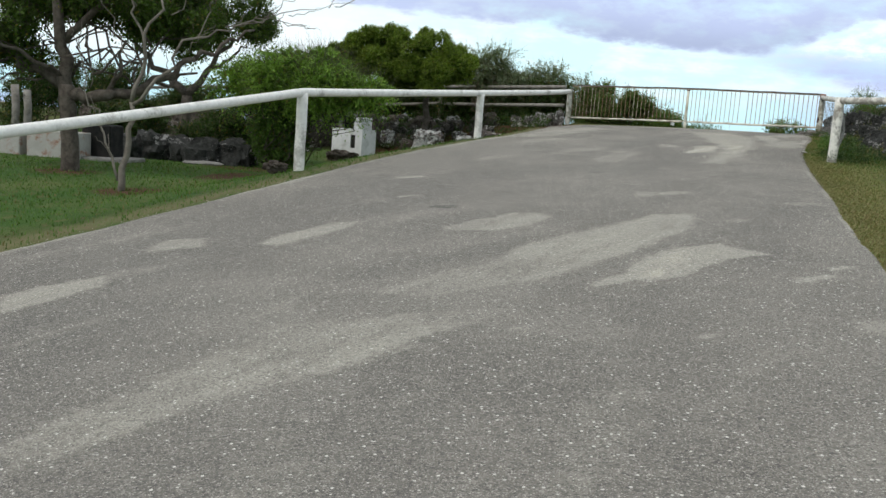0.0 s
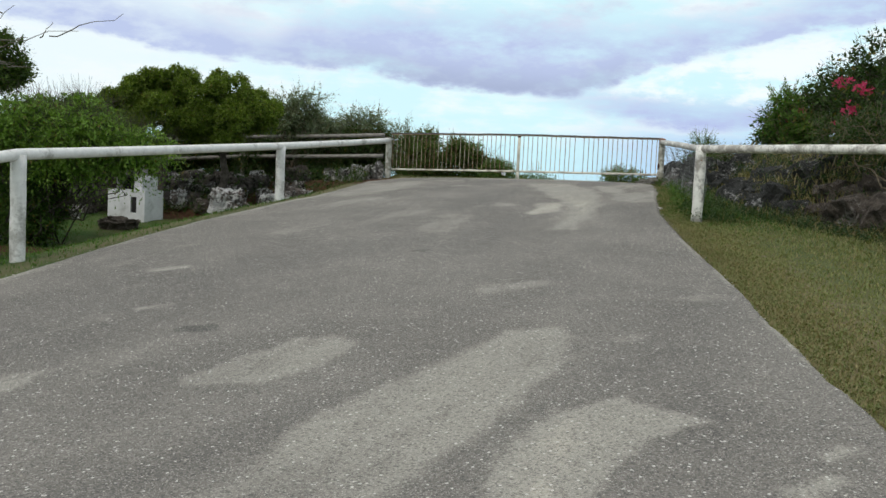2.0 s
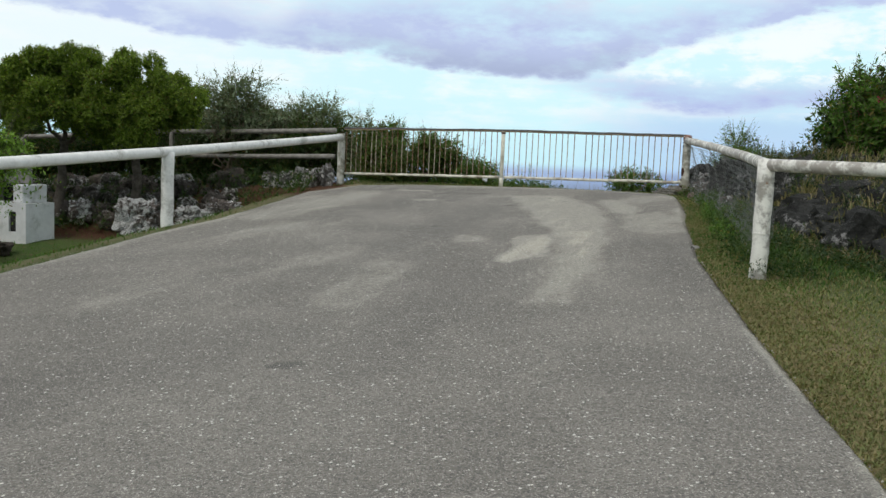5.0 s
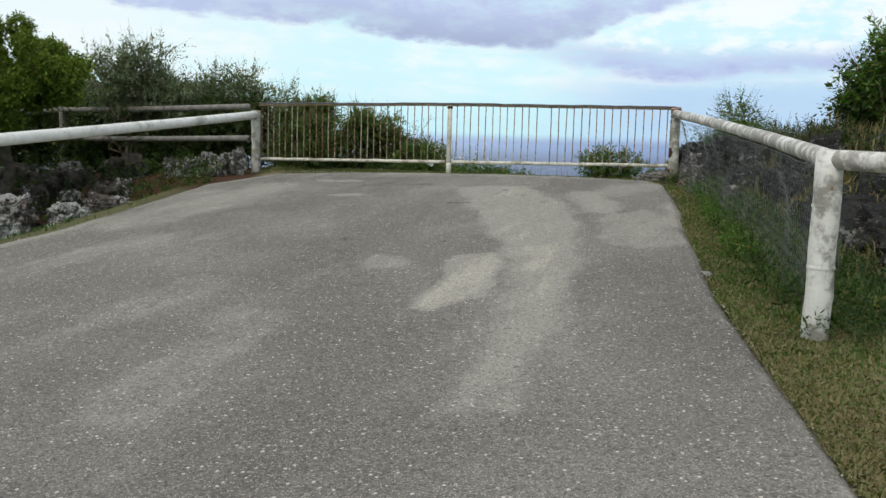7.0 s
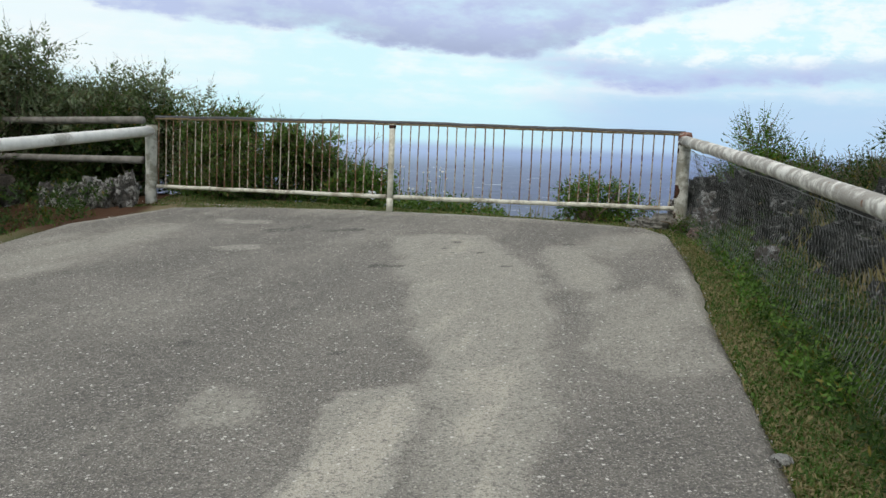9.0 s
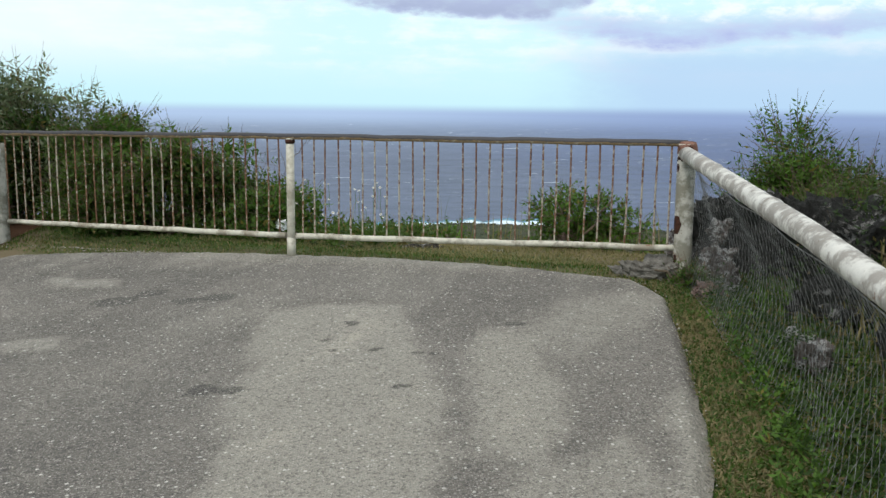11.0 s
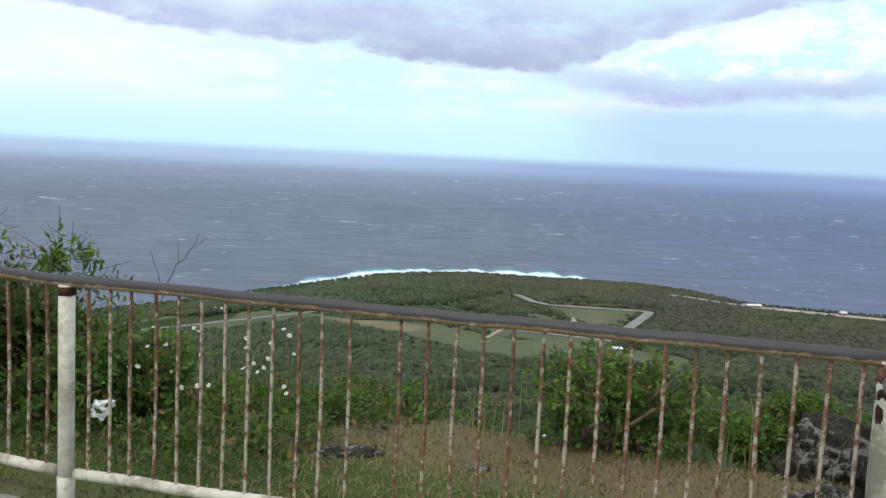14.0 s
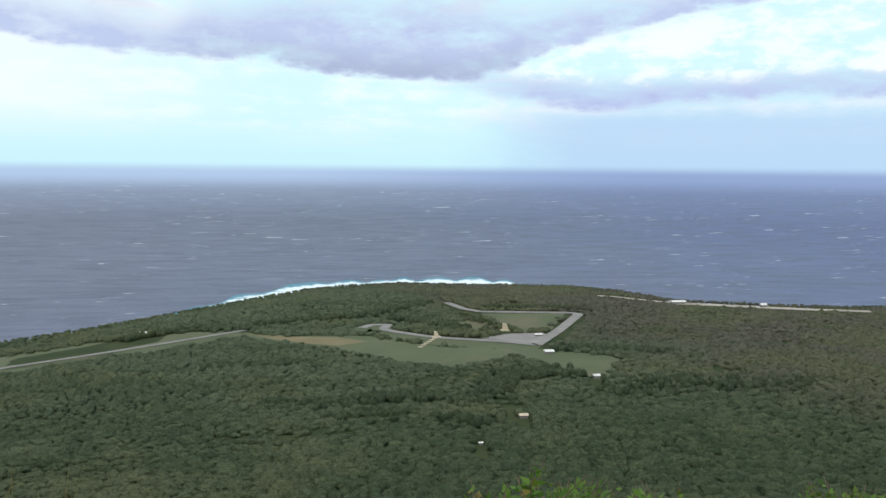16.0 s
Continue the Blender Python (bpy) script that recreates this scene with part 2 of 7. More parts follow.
def make_paint(name, dirt=0.5, rust=0.35, tone=(0.72, 0.70, 0.64), grime=(0.16, 0.15, 0.12), runs=True, blotch=1.0):
    m = Mat(name, 0.6, 0, 0.35)
    a, b, c = m.noise(2.2 * blotch, 6, 0.65), m.noise(9.0, 6, 0.7), m.noise(30.0, 4, 0.6)
    col = m.mix(m.step(b, 0.3, 0.8), tone, tuple(x * 0.78 for x in tone))
    col = m.mix(m.calc("MULTIPLY", m.step(m.calc("ADD", a, m.calc("MULTIPLY", c, 0.25)), 0.70 - 0.18 * dirt, 0.86 - 0.18 * dirt), 0.8), col, grime)
    col = m.mix(m.step(m.calc("ADD", b, m.calc("MULTIPLY", a, 0.5)), 1.06 - rust * 0.45, 1.14 - rust * 0.45), col, m.mix(c, (0.13, 0.045, 0.018), (0.30, 0.15, 0.07)))
    # chips and runs
    chip = m.noise(55.0, 4, 0.65)
    col = m.mix(m.calc("MULTIPLY", m.step(m.calc("ADD", chip, m.calc("MULTIPLY", b, 0.35)), 0.90 - 0.08 * dirt, 0.96 - 0.08 * dirt), 0.8), col, m.mix(c, (0.07, 0.045, 0.03), (0.22, 0.17, 0.11)))
    run = m.noise(16.0, 4, 0.6, stretch=(1, 1, 0.12)) if runs else m.noise(12.0, 6, 0.75)
    col = m.mix(m.calc("MULTIPLY", m.step(run, 0.52, 0.70), 0.15 + 0.2 * dirt), col, m.mix(0.5, col, grime))
    return m.done(col, m.calc("ADD", b, m.calc("MULTIPLY", chip, 0.8)), 0.005, 0.7)


def make_bar():
    m = Mat("rusty_bar", 0.7, 0, 0.3)
    a = m.noise(4.0, 5, 0.7, stretch=(1, 1, 2.2))
    c = m.noise(34.0, 6, 0.75, stretch=(1, 1, 0.8))
    v = m.calc("ADD", m.calc("MULTIPLY", c, 0.9), m.calc("ADD", m.calc("MULTIPLY", a, 0.38), m.calc("MULTIPLY", m.rand(), 0.10)))
    # the tops rust first
    v = m.calc("ADD", v, m.calc("MULTIPLY", m.step(m.axis(2), 4.3, 4.75), 0.05))
    col = m.mix(m.step(v, 0.625, 0.73), (0.47, 0.42, 0.33), (0.19, 0.095, 0.052))
    col = m.mix(m.step(v, 0.78, 0.88), col, (0.060, 0.038, 0.028))
    return m.done(col, c, 0.004, 0.7)


def make_top_rail():
    m = Mat("weathered_rail", 0.55, 0, 0.4)
    a, b = m.noise(7.0, 7, 0.75), m.noise(26.0, 5, 0.7)
    v = m.calc("ADD", m.calc("MULTIPLY", m.up(), 0.6), m.calc("ADD", m.calc("MULTIPLY", a, 0.8), m.calc("MULTIPLY", b, 0.5)))
    col = m.mix(m.step(v, 0.42, 0.60), (0.33, 0.235, 0.125), (0.058, 0.055, 0.058))
    col = m.mix(m.step(b, 0.66, 0.78), col, (0.16, 0.075, 0.04))
    # cream flakes left where the old paint holds on the underside
    col = m.mix(m.calc("MULTIPLY", m.step(m.noise(38.0, 4, 0.7), 0.56, 0.62), m.step(v, 0.52, 0.40)), col, (0.55, 0.50, 0.40))
    return m.done(col, b, 0.003, 0.5)


def make_rock(name, dark, mid, pale, amount):
    m = Mat(name, 0.95, 0, 0.15)
    a, b, c = m.noise(1.7, 7, 0.65), m.noise(7.0, 7, 0.7), m.noise(30.0, 4, 0.7)
    col = m.mix(m.step(b, 0.3, 0.7), dark, mid)
    crag = m.noise(15.0, 8, 0.75)
    # bare pale faces with ragged rims, then black pits and lichen
    bare = m.calc("ADD", m.calc("MULTIPLY", a, 0.5), m.calc("MULTIPLY", crag, 0.6))
    col = m.mix(m.step(bare, 0.605 - amount, 0.65 - amount), col, m.mix(m.step(c, 0.35, 0.65), pale, tuple(q * 0.7 for q in pale)))
    col = m.mix(m.step(c, 0.61, 0.70), col, (0.02, 0.019, 0.017))
    pits = m.step(m.cells(34.0), 0.22, 0.08)
    col = m.mix(m.calc("MULTIPLY", pits, 0.55), col, (0.018, 0.017, 0.015))
    return m.done(col, m.calc("ADD", m.calc("ADD", b, crag), m.calc("SUBTRACT", m.calc("MULTIPLY", c, 0.5), m.calc("MULTIPLY", pits, 0.5))), 0.07, 1.0)


def make_leaf(name, dark, light, odd=(0.16, 0.13, 0.03), share=0.04, rough=0.6):
    m = Mat(name, rough, 0, 0.16)
    r = m.island()
    col = m.mix(r, dark, light)
    col = m.mix(m.step(m.noise(1.3, 3), 0.35, 0.7), col, m.mix(0.5, col, dark))
    col = m.mix(m.step(m.calc("FRACT", m.calc("MULTIPLY", r, 37.0)), 1.0 - share - 0.01, 1.0 - share), col, odd)
    m.done(col)
    t = m.n.new("ShaderNodeBsdfTranslucent")
    m.l.new(m.mix(1.0, col, (1.0, 1.15, 0.5), "MULTIPLY"), t.inputs[0])
    x = m.n.new("ShaderNodeMixShader")
    x.inputs[0].default_value = 0.36
    m.l.new(m.b.outputs[0], x.inputs[1])
    m.l.new(t.outputs[0], x.inputs[2])
    m.l.new(x.outputs[0], m.n["Material Output"].inputs[0])
    return m.m


def make_plain(name, a, b, scale, rough=0.85, depth=0.004, dirty=None):
    m = Mat(name, rough, 0, 0.25)
    n1, n2 = m.noise(scale, 6, 0.65), m.noise(scale * 8, 4, 0.6)
    col = m.mix(m.step(n1, 0.3, 0.7), a, b)
    if dirty:
        col = m.mix(m.step(m.noise(scale * 0.6, 6, 0.7), 0.52, 0.68), col, dirty)
    return m.done(col, m.calc("ADD", n1, m.calc("MULTIPLY", n2, 0.4)), depth, 0.7)


def make_sea(misty=False):
    m = Mat("haze_glow_sea_water" if misty else "sea_water", 0.45, 0, 0.45)
    swell = m.noise(0.020, 5, 0.6, stretch=(0.45, 1.0, 1.0))
    chop = m.noise(0.10, 5, 0.65, stretch=(0.5, 1.0, 1.0))
    wide = m.noise(0.0016, 4, 0.55)
    # clearer blue water in the east
    east = m.step(m.calc("ADD", m.axis(0), m.calc("MULTIPLY", m.calc("SUBTRACT", wide, 0.5), 900.0)), 200.0, 1700.0)
    col = m.mix(east, (0.084, 0.108, 0.185), (0.034, 0.070, 0.225))
    col = m.mix(m.step(swell, 0.30, 0.75), col, m.mix(0.75, col, (0.016, 0.030, 0.076)))
    col = m.mix(m.calc("MULTIPLY", m.step(m.noise(0.045, 5, 0.7, stretch=(0.4, 1.0, 1.0)), 0.52, 0.72), 0.24), col, (0.150, 0.175, 0.240))
    caps = m.calc("MULTIPLY", m.step(m.noise(0.055, 3, 0.5, stretch=(0.28, 1.0, 1.0)), 0.662, 0.70), m.step(m.noise(0.004, 3), 0.42, 0.62))
    col = m.mix(caps, col, (0.72, 0.78, 0.84))
    m.done(col, m.calc("ADD", m.calc("MULTIPLY", swell, 1.0), m.calc("MULTIPLY", chop, 0.35)), 6.0, 0.5)
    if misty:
        # painted haze: the last of the sea fades by emission to the mist colour
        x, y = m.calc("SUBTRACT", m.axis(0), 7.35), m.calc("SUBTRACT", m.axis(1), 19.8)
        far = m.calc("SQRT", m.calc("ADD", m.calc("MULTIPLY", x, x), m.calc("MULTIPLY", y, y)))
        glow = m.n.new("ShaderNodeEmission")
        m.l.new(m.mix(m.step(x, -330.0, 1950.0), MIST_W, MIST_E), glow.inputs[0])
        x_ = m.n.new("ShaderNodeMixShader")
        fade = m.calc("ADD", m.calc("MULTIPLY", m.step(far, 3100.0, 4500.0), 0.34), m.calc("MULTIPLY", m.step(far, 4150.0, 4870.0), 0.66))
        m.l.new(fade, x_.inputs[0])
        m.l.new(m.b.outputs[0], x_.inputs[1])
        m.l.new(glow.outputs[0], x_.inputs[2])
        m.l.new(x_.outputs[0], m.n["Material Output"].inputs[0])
    return m.m


def make_foam():
    m = Mat("surf_foam", 0.7, 0, 0.2)
    a, b = m.noise(0.03, 6, 0.7), m.noise(0.12, 5, 0.7)
    col = m.mix(m.step(m.calc("ADD", m.calc("MULTIPLY", m.attr("foam"), 0.9), m.calc("MULTIPLY", m.calc("SUBTRACT", a, 0.5), 1.6)), 0.25, 0.55), (0.10, 0.27, 0.36), (0.80, 0.90, 0.95))
    return m.done(m.mix(m.step(b, 0.4, 0.7), col, m.mix(0.2, col, (0.3, 0.5, 0.6))))


def make_canopy(name="forest_canopy", deep=0.0):
    m = Mat(name, 0.95, 0, 0.1)
    r, w, d = m.island(), m.noise(0.006, 4, 0.6), m.noise(0.6, 4, 0.7)
    col = m.mix(r, (0.092, 0.122, 0.074), (0.136, 0.168, 0.104))
    # lusher, deeper green woods at the hill's foot; paler far colour holds painted haze
    col = m.mix(m.calc("MULTIPLY", m.step(m.calc("ADD", m.axis(1), m.calc("MULTIPLY", m.calc("SUBTRACT", w, 0.5), 500.0)), 850.0, 600.0), 0.75), col, m.mix(r, (0.044, 0.073, 0.037), (0.090, 0.124, 0.062)))
    # dry, browner woods towards the east
    east = m.calc("ADD", m.calc("MULTIPLY", m.axis(0), 0.0016), m.calc("MULTIPLY", m.axis(1), 0.0007))
    col = m.mix(m.calc("MULTIPLY", m.step(m.calc("ADD", east, m.calc("SUBTRACT", w, 0.5)), 1.0, 1.6), 0.85), col, m.mix(r, (0.110, 0.102, 0.082), (0.150, 0.138, 0.110)))
    col = m.mix(m.calc("MULTIPLY", m.step(m.noise(0.02, 4, 0.65), 0.52, 0.68), 0.55), col, m.mix(r, (0.058, 0.084, 0.046), (0.092, 0.122, 0.066)))
    col = m.mix(m.calc("MULTIPLY", m.step(w, 0.46, 0.62), 0.75), col, m.mix(r, (0.110, 0.130, 0.068), (0.150, 0.168, 0.088)))
    # long bands of older and younger wood
    belt = m.noise(0.010, 5, 0.65, stretch=(0.35, 1.6, 1.0))
    col = m.mix(m.calc("MULTIPLY", m.step(belt, 0.50, 0.62), 0.4), col, m.mix(r, (0.036, 0.060, 0.032), (0.070, 0.098, 0.050)))
    col = m.mix(deep, col, m.mix(r, (0.026, 0.046, 0.024), (0.052, 0.078, 0.038)))
    # dark blotches paint the shaded gaps between and inside the crowns
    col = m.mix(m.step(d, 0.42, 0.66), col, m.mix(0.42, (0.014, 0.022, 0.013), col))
    col = m.mix(m.calc("MULTIPLY", m.step(m.noise(0.9, 4, 0.7), 0.55, 0.72), 0.4), col, (0.110, 0.130, 0.075))
    return m.done(col, m.calc("ADD", d, m.noise(1.4, 3, 0.7)), 1.4, 1.0)


ASPHALT, TURF = make_asphalt(), make_grass_ground()
PAINT_L = make_paint("white_paint", 0.6, 0.22, (0.74, 0.72, 0.68), (0.30, 0.28, 0.245))
PAINT_R = make_paint("weathered_white_paint", 0.7, 0.34, (0.78, 0.76, 0.69), (0.20, 0.18, 0.15), blotch=2.2)
PIPE_R = make_paint("weathered_pipe_paint", 0.95, 0.34, (0.78, 0.76, 0.69), (0.25, 0.22, 0.185), runs=False, blotch=3.0)
PIPE_L = make_paint("white_pipe_paint", 0.3, 0.16, (0.78, 0.76, 0.72), (0.33, 0.31, 0.27), runs=False)
POST_M = make_paint("cream_post_paint", 0.3, 0.22, (0.74, 0.71, 0.60), (0.34, 0.30, 0.22))
POST_R = make_paint("rust_stained_paint", 0.95, 0.42, (0.64, 0.62, 0.55), (0.19, 0.18, 0.13), blotch=2.5)
BAR, TOPRAIL = make_bar(), make_top_rail()
LOWRAIL = make_paint("flaking_cream_paint", 0.65, 0.38, (0.70, 0.67, 0.56), (0.26, 0.22, 0.16), blotch=2.6)
RUST = make_plain("flaked_rust", (0.022, 0.012, 0.009), (0.085, 0.036, 0.022), 22.0, 0.9, 0.006)
RUST_PINK = make_plain("pinkish_rust", (0.10, 0.042, 0.028), (0.36, 0.20, 0.15), 26.0, 0.9, 0.008, (0.03, 0.016, 0.012))
ROCK = make_rock("limestone", (0.034, 0.030, 0.026), (0.125, 0.110, 0.095), (0.54, 0.52, 0.48), 0.04)
ROCK_DARK = make_rock("weathered_limestone", (0.045, 0.037, 0.031), (0.165, 0.137, 0.112), (0.40, 0.37, 0.33), 0.0)
ROCK_PALE = make_rock("pale_limestone", (0.05, 0.046, 0.042), (0.20, 0.185, 0.165), (0.62, 0.60, 0.56), 0.08)
ROCK_WHITE = make_rock("white_pitted_limestone", (0.06, 0.05, 0.044), (0.24, 0.20, 0.175), (0.78, 0.77, 0.745), 0.085)
ROCK_PINK = make_rock("pinkish_limestone", (0.07, 0.045, 0.038), (0.27, 0.18, 0.15), (0.50, 0.36, 0.31), 0.14)
# darker copy of the limestone, with the shade among rocks put in its colour
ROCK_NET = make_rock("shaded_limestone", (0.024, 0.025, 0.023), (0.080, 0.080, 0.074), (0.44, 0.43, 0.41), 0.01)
BARK = make_plain("bark", (0.050, 0.040, 0.032), (0.115, 0.098, 0.080), 9.0, 0.95, 0.02, (0.05, 0.042, 0.034))
BARK_PALE = make_plain("pale_bark", (0.115, 0.10, 0.082), (0.20, 0.18, 0.15), 8.0, 0.9, 0.01, (0.10, 0.085, 0.07))
TWIG = make_plain("twig", (0.10, 0.075, 0.05), (0.20, 0.16, 0.11), 20.0, 0.9, 0.004)
OLDWOOD = make_plain("grey_wood", (0.16, 0.145, 0.125), (0.28, 0.26, 0.235), 6.0, 0.9, 0.006, (0.08, 0.07, 0.06))
CONCRETE = make_plain("pale_concrete", (0.56, 0.56, 0.55), (0.68, 0.68, 0.67), 3.0, 0.9, 0.004, (0.42, 0.42, 0.40))
CONCRETE_D = make_plain("grey_concrete", (0.17, 0.16, 0.15), (0.28, 0.27, 0.25), 4.0, 0.95, 0.01, (0.10, 0.10, 0.09))
CONCRETE_PAD = make_plain("crumbling_concrete", (0.15, 0.14, 0.12), (0.29, 0.275, 0.24), 16.0, 0.95, 0.04, (0.06, 0.056, 0.048))
GRIT = make_plain("limestone_grit", (0.30, 0.275, 0.23), (0.56, 0.52, 0.45), 60.0, 0.9)
# serves hearth soot, the black bin and the slot's painted dark inside
SOOT_AND_SHADE = make_plain("soot", (0.010, 0.010, 0.010), (0.028, 0.026, 0.024), 6.0, 0.95)
BLOCK = make_plain("painted_block", (0.34, 0.33, 0.30), (0.42, 0.40, 0.37), 5.0, 0.9, 0.004, (0.25, 0.10, 0.05))
WIRE = make_plain("galvanised_wire", (0.13, 0.13, 0.125), (0.34, 0.34, 0.325), 20.0, 0.6)
LEAF_CROWN = make_leaf("pine_like_leaf", (0.032, 0.062, 0.012), (0.110, 0.170, 0.032))
LEAF_DOME = make_leaf("olive_green_leaf", (0.078, 0.128, 0.016), (0.255, 0.335, 0.054))
LEAF_BUSH = make_leaf("bright_leaf", (0.095, 0.180, 0.026), (0.260, 0.400, 0.075))
# the bush leaf darkened for the bush's shaded inside
LEAF_BUSH_SHADE = make_leaf("shaded_bush_leaf", (0.040, 0.082, 0.016), (0.120, 0.200, 0.040))
LEAF_GREY = make_leaf("grey_green_leaf", (0.095, 0.130, 0.070), (0.265, 0.305, 0.195), (0.20, 0.17, 0.10), 0.05)
LEAF_DARK = make_leaf("dark_leaf", (0.022, 0.044, 0.012), (0.078, 0.130, 0.034))
LEAF_WEED = make_leaf("weed_leaf", (0.050, 0.110, 0.018), (0.165, 0.285, 0.058), (0.22, 0.19, 0.05), 0.06)
LEAF_LIME = make_leaf("young_leaf", (0.09, 0.17, 0.03), (0.18, 0.29, 0.06))
BLADE = make_leaf("grass_blade", (0.180, 0.200, 0.078), (0.262, 0.275, 0.118), (0.32, 0.27, 0.14), 0.12, 0.7)
BLADE_LAWN = make_leaf("lawn_blade", (0.050, 0.110, 0.022), (0.120, 0.200, 0.044), (0.16, 0.13, 0.06), 0.08, 0.7)
LEAF_OLIVE = make_leaf("olive_weed_leaf", (0.044, 0.086, 0.018), (0.135, 0.205, 0.050), (0.20, 0.15, 0.06), 0.06)
LEAF_BANK = make_leaf("bank_weed_leaf", (0.026, 0.050, 0.020), (0.092, 0.132, 0.052), (0.17, 0.13, 0.07), 0.06)
BLADE_DRY = make_leaf("dry_grass_blade", (0.22, 0.185, 0.095), (0.35, 0.285, 0.155), (0.12, 0.15, 0.05), 0.15, 0.8)
PETAL_PINK = make_leaf("pink_bract", (0.42, 0.03, 0.10), (0.66, 0.07, 0.18), (0.55, 0.12, 0.10), 0.2)
PETAL_WHITE = make_plain("white_petal", (0.72, 0.72, 0.66), (0.84, 0.84, 0.80), 30.0, 0.7)
YELLOW = make_plain("yellow_centre", (0.55, 0.36, 0.04), (0.62, 0.44, 0.06), 40.0, 0.7)
PLASTIC = make_plain("white_plastic", (0.74, 0.74, 0.74), (0.84, 0.84, 0.85), 12.0, 0.4)
BLUE_PLASTIC = make_plain("blue_plastic", (0.05, 0.22, 0.40), (0.07, 0.28, 0.50), 12.0, 0.4)
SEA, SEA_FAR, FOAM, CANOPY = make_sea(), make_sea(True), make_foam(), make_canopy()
CANOPY_DEEP = make_canopy("dark_tree_canopy", 0.5)
FIELD = make_plain("mown_field", (0.082, 0.106, 0.056), (0.108, 0.128, 0.070), 0.012, 0.95, 0.1, (0.14, 0.132, 0.082))
STRAW = make_plain("straw_field", (0.165, 0.140, 0.078), (0.215, 0.185, 0.105), 0.02, 0.95, 0.1, (0.115, 0.125, 0.058))
SAND = make_plain("sandy_clearing", (0.30, 0.27, 0.22), (0.46, 0.42, 0.36), 0.03, 0.95, 0.1, (0.14, 0.13, 0.09))
FARROAD = make_plain("far_asphalt", (0.21, 0.205, 0.195), (0.28, 0.275, 0.26), 0.05, 0.9, 0.01)
ROOF_TAN = make_plain("tan_roof", (0.55, 0.47, 0.33), (0.64, 0.56, 0.42), 0.3, 0.8)
ROOF_WHITE = make_plain("white_roof", (0.70, 0.70, 0.68), (0.80, 0.80, 0.78), 0.3, 0.8)


# ---------------------------------------------------------------- ways to build
def part(name, bm, material, parent=None, label="", smooth=False):
    """Links a bmesh as one mesh object under a thing or under a part."""
    me = bpy.data.meshes.new(name)
    bm.to_mesh(me)
    bm.free()
    me.materials.append(material)
    if smooth:
        me.polygons.foreach_set("use_smooth", [True] * len(me.polygons))
    ob = new(name, me)
    if parent:
        ob.parent = parent
    return tagged(ob, label)


def raw(name, verts, faces, material, parent=None, label="", smooth=False):
    """A mesh of arrays: verts (n, 3), faces (m, k) with k corners each."""
    verts, faces = np.asarray(verts, np.float32), np.asarray(faces, np.int32)
    me = bpy.data.meshes.new(name)
    k = faces.shape[1]
    me.vertices.add(len(verts))
    me.vertices.foreach_set("co", verts.ravel())
    me.loops.add(faces.size)
    me.loops.foreach_set("vertex_index", faces.ravel())
    me.polygons.add(len(faces))
    me.polygons.foreach_set("loop_start", np.arange(0, faces.size, k, dtype=np.int32))
    if smooth:
        me.polygons.foreach_set("use_smooth", np.ones(len(faces), bool))
    me.update(calc_edges=True)
    me.materials.append(material)
    ob = new(name, me)
    if parent:
        ob.parent = parent
    return tagged(ob, label)


def thing(name, place, label, category, group="", kind=""):
    """An Empty at the base of a thing; its parts are built in world metres and hang under it."""
    ob = new(name)
    ob.location = place
    ob.empty_display_size = 0.1
    return tagged(ob, label, category, group, kind)


def under(parent, *obs):
    for ob in obs:
        ob.parent = parent
        ob.matrix_parent_inverse = Matrix.Translation(parent.location).inverted()
    return obs[0]


def tube(points, radii, seg=10, rough=0.0, rng=None, caps=True):
    """verts and quads of a round bar through points; rough dents it."""
    pts = [Vector(p) for p in points]
    if not hasattr(radii, "__len__"):
        radii = [radii] * len(pts)
    verts, faces = [], []
    side = None
    for k, p in enumerate(pts):
        d = (pts[min(k + 1, len(pts) - 1)] - pts[max(k - 1, 0)]).normalized()
        if side is None:
            side = d.cross(Vector((0, 0, 1))) if abs(d.z) < 0.9 else d.cross(Vector((1, 0, 0)))
        side = (side - d * side.dot(d)).normalized()
        other = d.cross(side)
        for j in range(seg):
            a = 2 * math.pi * j / seg
            r = radii[k] * (1 + (rng.uniform(-rough, rough) if rng is not None else 0))
            verts.append(p + (side * math.cos(a) + other * math.sin(a)) * r)
    for k in range(len(pts) - 1):
        for j in range(seg):
            a, b = k * seg + j, k * seg + (j + 1) % seg
            faces.append((a, b, b + seg, a + seg))
    if caps:
        for base, p in ((0, pts[0]), ((len(pts) - 1) * seg, pts[-1])):
            verts.append(p)
            c = len(verts) - 1
            for j in range(0, seg, 2):
                quad = (base + j, base + (j + 1) % seg, base + (j + 2) % seg, c)
                faces.append(quad if base else quad[::-1])
    return [tuple(v) for v in verts], faces


def joined(pieces):
    """Several (verts, faces) as one."""
    vs, fs, n = [], [], 0
    for v, f in pieces:
        vs.append(np.asarray(v, np.float32).reshape(-1, 3))
        fs.append(np.asarray(f, np.int32) + n)
        n += len(v)
    return np.concatenate(vs), np.concatenate(fs)


def box(bm, lo, hi, bevel=0.01):
    """A bevelled block into bm."""
    made = bmesh.ops.create_cube(bm, size=1.0)["verts"]
    for v in made:
        v.co = Vector([lo[k] + (v.co[k] + 0.5) * (hi[k] - lo[k]) for k in range(3)])
    if bevel:
        edges = list({e for v in made for e in v.link_edges})
        bmesh.ops.bevel(bm, geom=edges, offset=bevel, segments=1, affect="EDGES")


def unit(v):
    return v / np.maximum(np.linalg.norm(v, axis=-1, keepdims=True), 1e-9)


